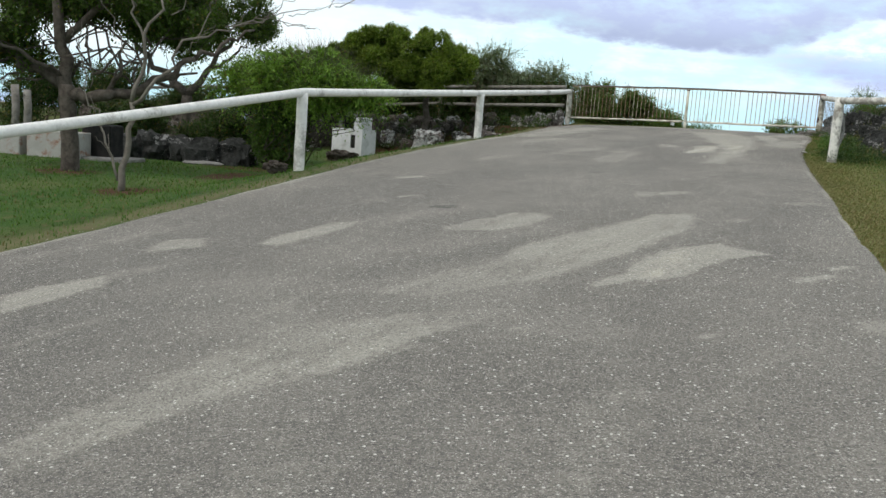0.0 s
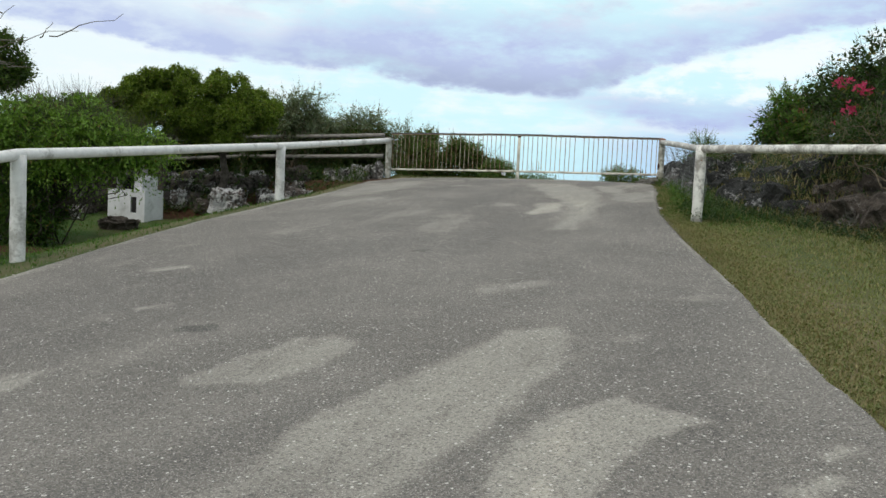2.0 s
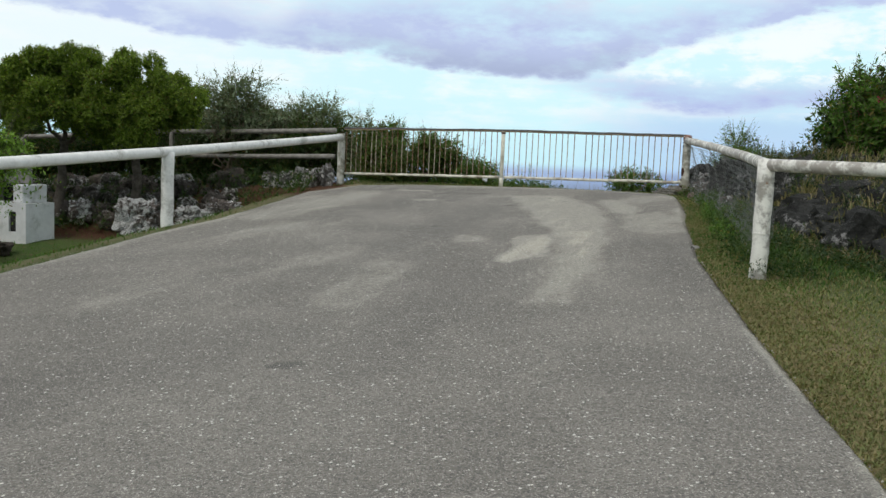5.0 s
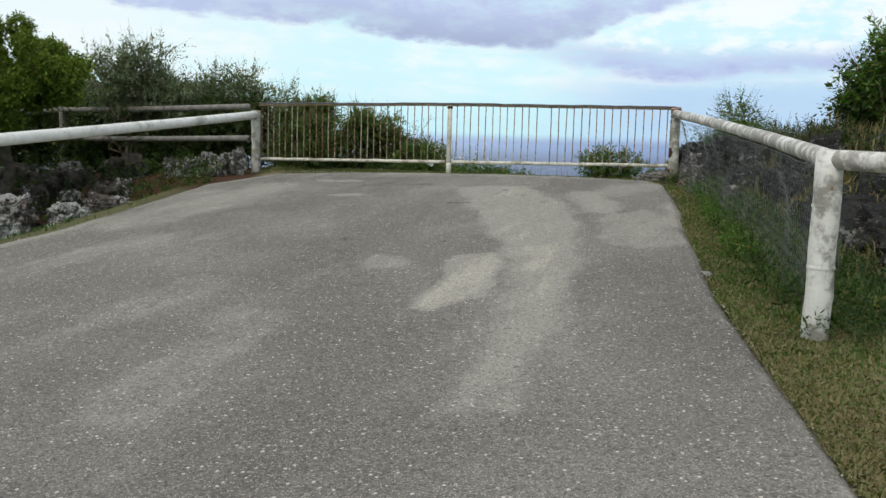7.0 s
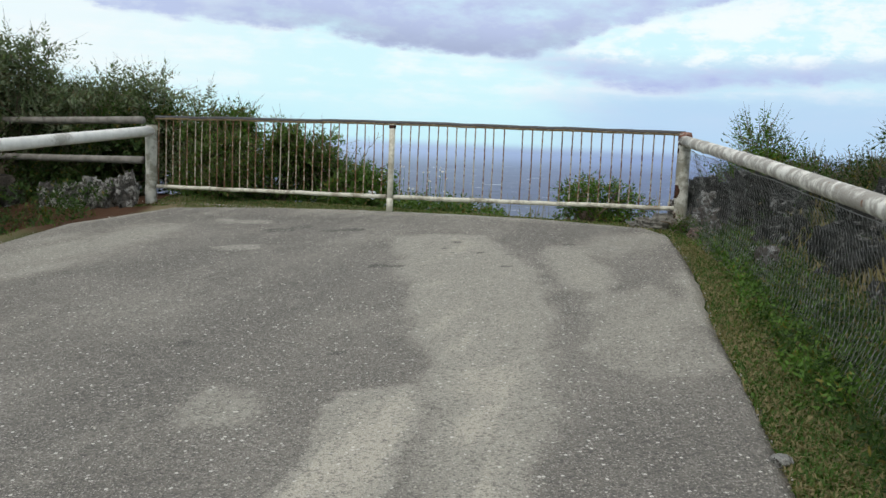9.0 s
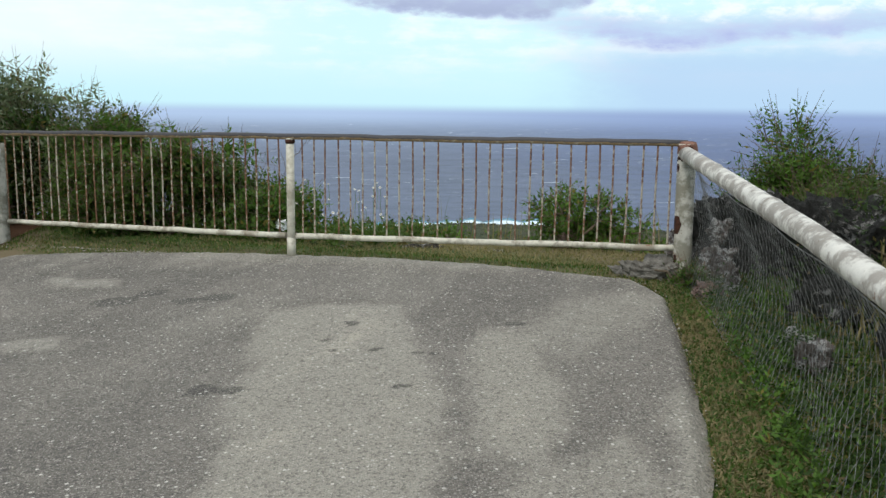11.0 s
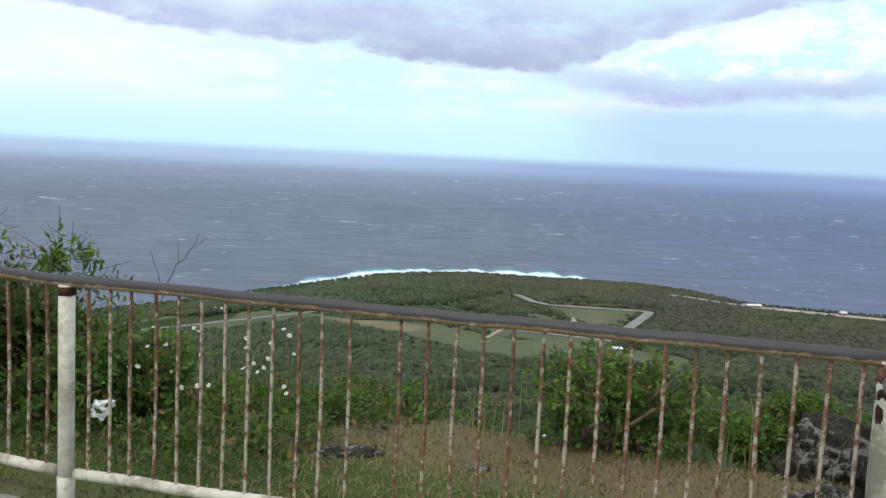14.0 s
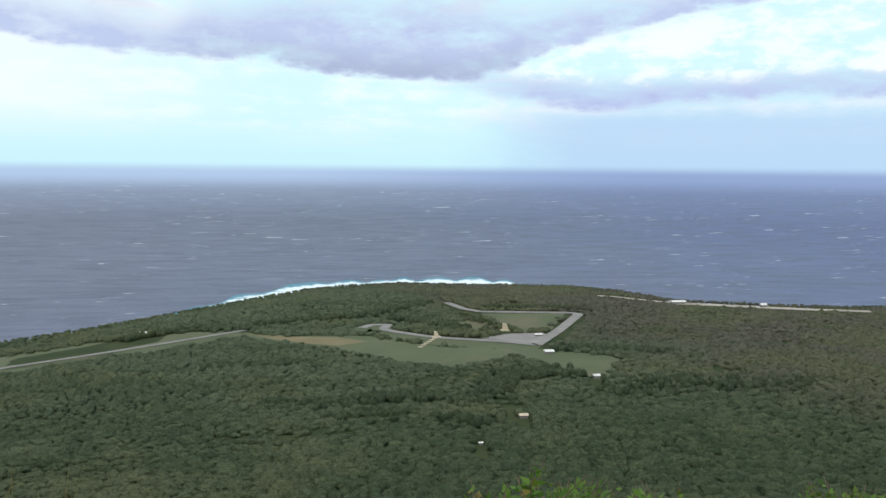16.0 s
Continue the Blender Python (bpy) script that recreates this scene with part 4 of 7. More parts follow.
wn, wf = streaks(0.4, 1.5, 0.3), streaks(1.1, 4.6, 6.1)
wear = wear + (wn * 0.46 + wf * 0.26) * (wear * 0.3 + 0.7) + 0.07 * smooth(ry, 8.0, 12.0) + 0.10 * smooth(ry, 14.0, 19.0)
# sandy rims; the eastern one is a broken pale lip on the lower stretch only
lip = np.clip(0.45 + 2.2 * smudge(1.3, 9.1, 1.0), 0, 1.2) * (1 - smooth(ry, 11.0, 13.0))
wear += (0.5 + 0.6 * wn) * (1 - smooth(np.minimum(uu[None, :] * 9.0, (1 - vv)[:, None] * 34), 0.05, 0.45)) + lip * (1 - smooth((1 - uu)[None, :] * np.ones_like(rx), 0.008, 0.022))
ridx = np.arange(rx.size).reshape(rx.shape)
rf = np.stack([ridx[:-1, :-1].ravel(), ridx[:-1, 1:].ravel(), ridx[1:, 1:].ravel(), ridx[1:, :-1].ravel()], 1)
road = tagged(raw("road", np.column_stack([rx.ravel(), ry.ravel(), rz.ravel()]), rf, ASPHALT, smooth=True), "worn grey asphalt drive with pale patches", "road", kind="structure")
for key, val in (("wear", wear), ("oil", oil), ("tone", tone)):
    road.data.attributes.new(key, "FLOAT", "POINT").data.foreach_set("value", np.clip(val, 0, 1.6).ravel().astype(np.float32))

# the sea, which curves up to the horizon far out
def sea_sheet(name, r0, r1, n, material, label):
    rad, ang = np.meshgrid(np.linspace(r0, r1, n), np.radians(np.linspace(-75, 75, 151)), indexing="ij")
    z = WATER + 186.0 * np.clip((rad - 1900) / 3000, 0, 1) ** 2
    k = np.arange(rad.size).reshape(rad.shape)
    fs = np.stack([k[:-1, :-1].ravel(), k[1:, :-1].ravel(), k[1:, 1:].ravel(), k[:-1, 1:].ravel()], 1)[:, ::-1]
    return tagged(raw(name, np.column_stack([(7.35 + rad * np.sin(ang)).ravel(), (19.8 + rad * np.cos(ang)).ravel(), z.ravel()]), fs, material, smooth=True), label, "sea", kind="structure")


sea_sheet("sea", 700, 3000, 70, SEA, "dark blue open sea with small whitecaps")
sea_sheet("backdrop_sea", 3000, 4900, 60, SEA_FAR, "distant sea with painted haze glowing towards the horizon")

# surf along the shore
fa = np.linspace(-11, 22, 320)
base_r = np.interp(fa, COAST_AZ, COAST_R)
env = smooth(fa, -10, 1) * (1 - smooth(fa, 13.0, 16.5)) + 0.12
frng = np.random.default_rng(5)
wide = env * (88 + np.interp(np.linspace(0, 40, 320), np.arange(41), frng.uniform(-38, 38, 41)))
wide = np.clip(wide, 4, None)
rows = np.linspace(0, 1, 9)
FR = base_r[None, :] + 9 + rows[:, None] * wide[None, :]
FA = np.radians(np.repeat(fa[None, :], 9, 0))
fz = WATER + 1.2 + 1.2 * np.sin(np.pi * np.repeat(rows[:, None], 320, 1)) + frng.normal(size=FR.shape) * 0.3
fidx = np.arange(FR.size).reshape(FR.shape)
ff = np.stack([fidx[:-1, :-1].ravel(), fidx[1:, :-1].ravel(), fidx[1:, 1:].ravel(), fidx[:-1, 1:].ravel()], 1)
surf = tagged(raw("surf", np.column_stack([(7.35 + FR * np.sin(FA)).ravel(), (19.8 + FR * np.cos(FA)).ravel(), fz.ravel()]), ff[:, ::-1], FOAM, smooth=True), "white breaking surf along the rocky shore", "surf", kind="stuff")
surf.data.attributes.new("foam", "FLOAT", "POINT").data.foreach_set("value", (np.clip(env, 0, 1)[None, :] * (1 - rows[:, None] ** 1.5)).ravel().astype(np.float32))


# ---------------------------------------------------------------- the plain below
def inside(px, py, poly):
    """Which points lie in a polygon."""
    hit = np.zeros(px.shape, bool)
    for (x0, y0), (x1, y1) in zip(poly, poly[1:] + poly[:1]):
        if y0 != y1:
            hit ^= ((y0 > py) != (y1 > py)) & (px < (x1 - x0) * (py - y0) / (y1 - y0) + x0)
    return hit


def ribbon(pts, wide):
    """A polygon along a line of points."""
    p = np.array(pts, float)
    d = unit(np.gradient(p, axis=0))
    s = np.column_stack([-d[:, 1], d[:, 0]]) * wide / 2
    return [tuple(q) for q in np.concatenate([p + s, (p - s)[::-1]])]


def bend(pts, n=40):
    """Points evenly along a rounded line."""
    p = np.array(pts, float)
    t = np.linspace(0, len(p) - 1, n)
    q = np.column_stack([np.interp(t, np.arange(len(p)), p[:, k]) for k in range(2)])
    for _ in range(3):
        q[1:-1] = (q[:-2] + 2 * q[1:-1] + q[2:]) / 4
    return q


def slab_on_plain(name, poly, lift, material, label, category):
    bm = bmesh.new()
    vs = [bm.verts.new((x, y, z_at(x, y) + lift)) for x, y in poly]
    face = bm.faces.new(vs)
    face.normal_update()
    if face.normal.z < 0:
        face.normal_flip()
    bmesh.ops.triangulate(bm, faces=[face])
    return tagged(part(name, bm, material), label, category, kind="structure")


FIELDS = [
    [(-53, 1125), (9, 1096), (95, 1088), (144, 1036), (185, 1006), (269, 996), (362, 936), (320, 846), (284, 850), (270, 924), (240, 951), (174, 904), (115, 943), (34, 1028), (-44, 1080)],
    [(-440, 950), (-306, 1038), (-226, 1098), (-121, 1133), (-54, 1140), (-134, 1077), (-213, 984), (-280, 950), (-420, 860)],
    [(268, 1235), (389, 1222), (332, 1100), (294, 1085), (273, 1148)],
    [(202, 1177), (266, 1188), (261, 1097), (217, 1094), (180, 1130)],
    [(-1, 712), (25, 713), (60, 696), (41, 670), (8, 674)],
    [(146, 682), (166, 740), (196, 792), (220, 810), (214, 770), (206, 742), (192, 705), (172, 690)],
]
for k, f in enumerate(FIELDS[:4]):
    slab_on_plain("field", f, 0.6, FIELD, "pale mown grass field on the coastal plain", "field")
slab_on_plain("dry_field", [(-45, 1112), (10, 1090), (60, 1080), (95, 1050), (60, 1030), (20, 1048), (-20, 1082)], 0.75, STRAW, "patch of straw-coloured dry grass in the field", "field")
ROADS = [
    (bend([(94, 1139), (108, 1160), (132, 1160), (117, 1125), (177, 1065), (247, 1036), (287, 1008)]), 12),
    (bend([(287, 1008), (343, 1099), (407, 1215), (398, 1226), (272, 1249)]), 14),
    (bend([(272, 1249), (252, 1278), (238, 1338)]), 13),
    (bend([(-350, 900), (-273, 964), (-212, 1006), (-133, 1070), (-50, 1140)]), 8),
]
for line, wide_m in ROADS:
    slab_on_plain("far_road", ribbon(line, wide_m), 1.0, FARROAD, "pale asphalt road loop on the coastal plain", "road")
SHORE = bend([(500, 1415), (560, 1390), (628, 1360), (720, 1318), (800, 1278), (880, 1235)], 24)
slab_on_plain("sandy_clearing", ribbon(SHORE, 34), 1.0, SAND, "pale sandy clearing along the shore", "clearing")
for line, wide_m in (ROADS[3], ROADS[0]):
    near_side = line * (1 - 22.0 / np.hypot(line[:, 0], line[:, 1]))[:, None]
    slab_on_plain("road_verge", ribbon(near_side, 44), 0.35, FIELD, "mown grass verge beside the far road", "verge")
LOT = [(230, 1056), (271, 1080), (316, 1083), (318, 1053), (289, 1014)]
slab_on_plain("car_park", LOT, 0.8, FARROAD, "pale paved square by the monument", "car park")

HUTS = [(273, 1104), (179, 1070), (165, 1040), (155, 1018), (288, 961), (302, 843), (195, 718), (145, 652), (622, 1362), (742, 1310), (-171, 1129), (304, 1062)]

# woods: uneven clumps of crowns
wr = np.random.default_rng(21)


def crown_shape(level):
    bm = bmesh.new()
    bmesh.ops.create_icosphere(bm, subdivisions=level, radius=1.0)
    v = np.array([p.co for p in bm.verts])
    f = np.array([[q.index for q in p.verts] for p in bm.faces])
    bm.free()
    return v, f


def woods(name, r0, r1, cell, level, low, high):
    """Crowns on a jittered grid over the visible wedge of the plain."""
    gx_, gy_ = np.meshgrid(np.arange(-900, 1500, cell), np.arange(250, 1800, cell))
    x = (gx_ + wr.uniform(-0.48, 0.48, gx_.shape) * cell).ravel()
    y = (gy_ + wr.uniform(-0.48, 0.48, gx_.shape) * cell).ravel()
    far = np.hypot(x - 7.35, y - 19.8)
    az = np.degrees(np.arctan2(x - 7.35, y - 19.8))
    shore = np.interp(az, COAST_AZ, COAST_R)
    hulls = [ribbon(l, w + 10) for l, w in ROADS] + [LOT, ribbon(SHORE, 40)]
    keep = (far >= r0) & (far < np.minimum(r1, shore - 8)) & (az > -27) & (az < 45)
    jx, jy = x + wr.normal(size=len(x)) * 5.0, y + wr.normal(size=len(x)) * 6.0
    for f_ in FIELDS[:4]:
        keep &= ~inside(jx, jy, f_)
    # the glades keep some of their trees
    for f_ in FIELDS[4:]:
        keep &= ~(inside(jx, jy, f_) & (wr.random(len(x)) < 0.75))
    for f_ in hulls:
        keep &= ~inside(x, y, f_)
    # low growth only on the hillward side of the roads and stones
    for s_ in (8.0, 16.0, 24.0, 32.0):
        k_ = 1 + s_ / far
        for f_ in hulls:
            keep &= ~inside(x * k_, y * k_, f_)
        for hx, hy in HUTS:
            keep &= np.hypot(x * k_ - hx, y * k_ - hy) > 9
    # glades and thin places
    g = np.array([noise.noise(Vector((a * 0.011, b * 0.011, 7.0))) for a, b in zip(x, y)])
    keep &= (g > -0.52) | (wr.random(len(x)) < 0.35)
    x, y, g, far = x[keep], y[keep], g[keep], far[keep]
    tall = np.array([noise.fractal(Vector((a * 0.004, b * 0.004, 2.0)), 1.0, 2.0, 3) for a, b in zip(x, y)])
    v, f_ = crown_shape(level)
    n = len(x)
    size = (low + (high - low) * wr.random(n) ** 1.6 * 1.5) * (1 + 0.3 * g)
    h = size * wr.uniform(0.45, 0.75, n) + np.clip(tall, -0.6, 1) * 1.6
    base = ground_at(x, y) + 1.0 + np.clip(tall, -1, 1) * 2.0 + wr.uniform(-0.8, 0.8, n)
    near_shore = smooth(np.interp(np.degrees(np.arctan2(x - 7.35, y - 19.8)), COAST_AZ, COAST_R) - far, 10, 120)
    size, h = size * (0.6 + 0.4 * near_shore), h * (0.45 + 0.55 * near_shore)
    turn = wr.uniform(0, 6.28, n)
    lump = 1 + wr.normal(size=(n, len(v), 1)) * 0.2
    p = v[None] * lump
    px = p[..., 0] * np.cos(turn)[:, None] - p[..., 1] * np.sin(turn)[:, None]
    py = p[..., 0] * np.sin(turn)[:, None] + p[..., 1] * np.cos(turn)[:, None]
    V = np.stack([x[:, None] + px * size[:, None], y[:, None] + py * size[:, None] * 0.95, base[:, None] + p[..., 2] * np.maximum(h, 1.4)[:, None]], -1).reshape(-1, 3)
    F = (f_[None] + (np.arange(n) * len(v))[:, None, None]).reshape(-1, 3)
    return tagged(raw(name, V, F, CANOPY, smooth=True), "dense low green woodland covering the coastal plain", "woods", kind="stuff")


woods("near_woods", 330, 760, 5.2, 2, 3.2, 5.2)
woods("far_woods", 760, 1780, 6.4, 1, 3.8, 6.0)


# darker taller hedges along the roads and round the fields
def hedge(pts, wide_m, tall_m, count):
    line = bend(pts, 200)
    k = wr.integers(0, 199, count)
    x = line[k, 0] + wr.normal(size=count) * wide_m / 2.5
    y = line[k, 1] + wr.normal(size=count) * wide_m / 2.5
    v, f_ = crown_shape(1)
    s = wr.uniform(3.0, 5.0, count)
    p = v[None] * (1 + wr.normal(size=(count, len(v), 1)) * 0.15)
    V = p * np.stack([s, s, wr.uniform(0.45, 0.75, count) * tall_m], -1)[:, None] + np.stack([x, y, LAND + tall_m * wr.uniform(0.25, 0.5, count)], -1)[:, None]
    F = (f_[None] + (np.arange(count) * len(v))[:, None, None]).reshape(-1, 3)
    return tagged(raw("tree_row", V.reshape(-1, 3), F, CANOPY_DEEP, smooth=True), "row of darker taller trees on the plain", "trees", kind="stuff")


hedge([(-37, 1162), (32, 1195), (122, 1224), (210, 1330)], 14, 9, 160)
hedge([(138, 1196), (189, 1154), (225, 1102)], 20, 8, 120)
hedge([(281, 1278), (402, 1255), (432, 1236)], 12, 8, 90)
hedge([(308, 979), (379, 960), (429, 937)], 14, 8, 90)
hedge([(186, 826), (231, 859), (281, 860)], 24, 9, 110)
hedge([(43, 730), (103, 735), (154, 702)], 14, 8, 80)
hedge([(-87, 1171), (-146, 1128), (-186, 1089)], 10, 7, 60)
hedge([(-20, 780), (40, 770), (95, 790), (130, 775)], 16, 8, 130)
hedge([(150, 760), (190, 800), (215, 850)], 16, 8, 100)
hedge([(300, 800), (380, 810), (450, 780), (520, 800)], 30, 8, 150)
hedge([(-150, 900), (-60, 930), (20, 940)], 14, 7, 90)


def monument(x, y, s, name, label):
    """A pale slanting memorial block on a step."""
    ob = thing(name, (x, y, LAND), label, "monument")
    bm = bmesh.new()
    box(bm, (x - 9 * s, y - 6 * s, LAND), (x + 9 * s, y + 6 * s, LAND + 2.2 * s), 0.3)
    a = part("plinth", bm, ROOF_TAN)
    bm = bmesh.new()
    box(bm, (x - 5 * s, y - 4 * s, LAND + 2.2 * s), (x + 5 * s, y + 3 * s, LAND + 12 * s), 0.4)
    for v in bm.verts:
        if v.co.z > LAND + 8 * s:
            v.co.x = x + (v.co.x - x) * 0.6 - 1.5 * s
            v.co.z += (v.co.x - x) * -0.35
    b = part("memorial_block", bm, ROOF_TAN, label="pale tan slanted slab")
    under(ob, a, b)


def hut(x, y, w, d, h, roof, name="shelter", label="small shelter with a pale roof on the plain"):
    ob = thing(name, (x, y, LAND), label, "shelter", "shelters on the plain")
    low = z_at(x, y)
    bm = bmesh.new()
    box(bm, (x - w * 0.42, y - d * 0.42, low - 1), (x + w * 0.42, y + d * 0.42, low + h), 0.1)
    a = part("wall", bm, CONCRETE_D)
    bm = bmesh.new()
    box(bm, (x - w / 2, y - d / 2, low + h), (x + w / 2, y + d / 2, low + h * 1.5), 0.1)
    for v in bm.verts:
        if v.co.z > low + h * 1.3:
            v.co.y = y + (v.co.y - y) * 0.25
    b = part("roof", bm, roof)
    under(ob, a, b)


monument(273, 1104, 0.75, "memorial_monument", "pale tan memorial block beside the paved square")
monument(179, 1070, 0.6, "memorial_monument", "smaller pale memorial at the end of a stepped way")
for k in range(6):
    hut(175 - k * 4.8, 1060 - k * 10.0, 6, 4, 1.2, ROOF_TAN, "memorial_stone", "low pale memorial stone in a row on the grass")
hut(288, 961, 11, 9, 3.2, ROOF_WHITE)
hut(302, 843, 7, 6, 3.0, ROOF_WHITE)
hut(195, 718, 8, 6, 2.4, ROOF_TAN)
hut(145, 652, 3.6, 3, 1.6, ROOF_WHITE)
hut(622, 1362, 24, 12, 4, ROOF_WHITE, "coast_building", "long white building near the shore")
hut(742, 1310, 10, 8, 5, ROOF_WHITE, "coast_building", "small white building near the shore")
hut(-171, 1129, 9, 7, 3.5, ROOF_WHITE)
hut(304, 1062, 10, 6, 2.5, ROOF_WHITE)
for k in range(9):
    x, y = 235 + k * 3.5, 1198 - k * 9.0
    v, f_ = sprigs(wr, [(x, y, LAND + 6)], [(2.6, 2.6, 1.8)], 26, 2.2, 4, 1.6, 0.3)[:2]
    tr = thing("palm_tree", (x, y, LAND), "small dark tree in a row beside the far road", "tree", "trees along the far road")
    tv, tf = tube([(x, y, LAND), (x, y, LAND + 5.5)], [0.4, 0.25], 6)
    under(tr, raw("trunk", tv, tf, BARK), raw("crown", v, f_, LEAF_DARK))


# ---------------------------------------------------------------- railing at the top of the road
def rail_point(s):
    """Plan place along the railing: 0 at its western post, 1 at the middle post, 2 at the corner post."""
    a, b, k = (RAIL_L, RAIL_M, s) if s <= 1 else (RAIL_M, RAIL_R, s - 1)
    return a[0] + (b[0] - a[0]) * k, a[1] + (b[1] - a[1]) * k


def rail_z(s, table):
    return float(np.interp(s, [0, 1, 2], table))


TOP_Z, LOW_Z, FOOT_Z = (4.682, 4.728, 4.740), (3.79, 3.875, 3.94), (3.52, 3.72, 3.71)
prng = random.Random(4)
railing = thing("guard_railing", (*RAIL_M, FOOT_Z[1]), "long rusty steel guard railing with thin upright bars", "railing")
pts = [(*rail_point(s), rail_z(s, TOP_Z) + prng.uniform(-0.004, 0.004)) for s in np.linspace(0.02, 2.0, 41)]
v, f = tube(pts, 0.0255, 12)
under(railing, raw("top_rail", v, f, TOPRAIL, label="dark weathered pipe with rust streaks", smooth=True))
for s0, s1 in ((0.03, 0.985), (1.015, 1.985)):
    pts = [(*rail_point(s), rail_z(s, LOW_Z) + prng.uniform(-0.004, 0.004)) for s in np.linspace(s0, s1, 21)]
    v, f = tube(pts, 0.0245, 12)
    under(railing, raw("bottom_rail", v, f, LOWRAIL, label="flaking cream pipe", smooth=True))
for n in range(60):
    s = n / 30
    if n in (0, 30, 43):
        continue
    s += prng.uniform(-0.002, 0.002)
    x, y = rail_point(s)
    z0, z1 = rail_z(s, LOW_Z) + 0.02, rail_z(s, TOP_Z) - 0.02
    k = prng.uniform(-0.006, 0.006)
    v, f = tube([(x, y, z0), (x + k, y + k * 0.5, (z0 + z1) / 2), (x, y, z1)], 0.0076, 6, caps=False)
    under(railing, raw("bar", v, f, BAR, smooth=True))
mx, my = RAIL_M
v, f = tube([(mx, my, FOOT_Z[1] - 0.1), (mx, my, 4.2), (mx, my, 4.71)], 0.035, 14)
mid_post = raw("middle_post", v, f, POST_M, label="cream painted steel post", smooth=True)
under(railing, mid_post)
v, f = tube([(mx, my, 4.665), (mx, my, 4.685), (mx, my, 4.703)], [0.037, 0.041, 0.039], 14, 0.05, prng)
cap_m = raw("cap", v, f, RUST, label="dark rusted collar")
under(mid_post, cap_m)
v, f = tube([(mx, my, FOOT_Z[1] - 0.02), (mx, my, 3.86)], 0.038, 14)
under(mid_post, raw("foot_sleeve", v, f, LOWRAIL))


# ---------------------------------------------------------------- thick pipe fences
def pipe_post(parent, x, y, z0, z1, r, material, rings=(), seed=1):
    rg = random.Random(seed)
    n = 9
    pts = [(x + rg.uniform(-0.004, 0.004), y + rg.uniform(-0.004, 0.004), z0 - 0.15 + (z1 - z0 + 0.15) * k / n) for k in range(n + 1)]
    v, f = tube(pts, [r * (1 + rg.uniform(-0.02, 0.02)) for _ in pts], 18)
    ob = raw("post", v, f, material, smooth=True)
    under(parent, ob)
    for z in rings:
        v, f = tube([(x, y, z - 0.012), (x, y, z), (x, y, z + 0.012)], [r * 1.0, r * 1.06, r * 1.0], 18, caps=False)
        under(ob, raw("weld_ring", v, f, material, smooth=True))
    return ob


def pipe_rail(parent, ends, r, material, sag=0.01, rings=(), seed=1):
    rg = random.Random(seed)
    pts = []
    for (a, b) in zip(ends, ends[1:]):
        a, b = Vector(a), Vector(b)
        n = max(3, int((b - a).length / 0.6))
        for k in range(n + (b == Vector(ends[-1]))):
            q = a.lerp(b, k / n)
            q.z -= sag * math.sin(math.pi * k / n) - rg.uniform(-0.0015, 0.0015)
            pts.append(q)
    v, f = tube(pts, [r * (1 + rg.uniform(-0.008, 0.008)) for _ in pts], 18)
    ob = raw("rail", v, f, material, smooth=True)
    under(parent, ob)
    for k in rings:
        a, b = Vector(ends[0]), Vector(ends[1])
        d = (b - a).normalized()
        c = a.lerp(b, k)
        v, f = tube([c - d * 0.02, c, c + d * 0.02], [r * 1.02, r * 1.1, r * 1.02], 18, caps=False)
        under(ob, raw("joint_ring", v, f, material, smooth=True))
    return ob


left_fence = thing("pipe_fence", (0.43, 17.18, 3.0), "white painted thick pipe fence along the road", "fence")
LA, LB, LL_ = (-1.865, 11.05), (0.43, 17.18), RAIL_L
pipe_rail(left_fence, [(-5.6, 0.0, 2.25), (-3.64, 5.88, 2.885), (*LA, 3.665), (*LB, 4.08), (*LL_, 4.505)], 0.067, PIPE_L, 0.006, seed=2)
pipe_post(left_fence, *LA, z_at(*LA), 3.66, 0.088, PAINT_L, seed=3)
pipe_post(left_fence, *LB, z_at(*LB), 4.07, 0.084, PAINT_L, seed=4)
pipe_post(left_fence, *LL_, 3.45, 4.58, 0.075, POST_R, seed=5)
pipe_post(left_fence, -4.03, 4.7, z_at(-4.03, 4.7), 2.76, 0.088, PAINT_L, seed=6)

right_fence = thing("pipe_fence", (8.535, 20.06, 3.7), "stained peeling white thick pipe fence at the lookout", "fence")
RB = (6.81, 12.67)
rail_r = pipe_rail(right_fence, [(RAIL_R[0] - 0.02, RAIL_R[1] - 0.03, 4.665), (7.98, 17.1, 4.475), (7.5, 14.9, 4.33), (*RB, 4.215), (7.9, 9.8, 4.18), (8.7, 7.7, 4.1)], 0.056, PIPE_R, 0.0, rings=(0.35, 0.8), seed=7)
corner = pipe_post(right_fence, *RAIL_R, 3.68, 4.735, 0.070, POST_R, rings=(4.2,), seed=8)
pipe_post(right_fence, *RB, z_at(*RB), 4.265, 0.076, PAINT_R, rings=(3.6, 3.95), seed=9)
pipe_post(right_fence, 8.7, 7.7, z_at(8.7, 7.7), 4.12, 0.076, PAINT_R, seed=10)
# rusted collar and torn scabs on the corner post
rg = np.random.default_rng(8)
cap_pts = [(*RAIL_R, 4.655), (*RAIL_R, 4.68), (*RAIL_R, 4.72), (*RAIL_R, 4.752), (*RAIL_R, 4.758)]
v, f = tube(cap_pts, [0.071, 0.076, 0.075, 0.062, 0.03], 22, 0.07, rg)
under(corner, raw("rusted_cap", v, f, RUST_PINK, label="flaking pinkish rusted cap"))
v, f = tube([(*RAIL_R, 4.60), (*RAIL_R, 4.63), (*RAIL_R, 4.658)], [0.0715, 0.074, 0.072], 22, 0.03, rg)
under(corner, raw("rusted_collar", v, f, RUST, label="dark rusted collar"))
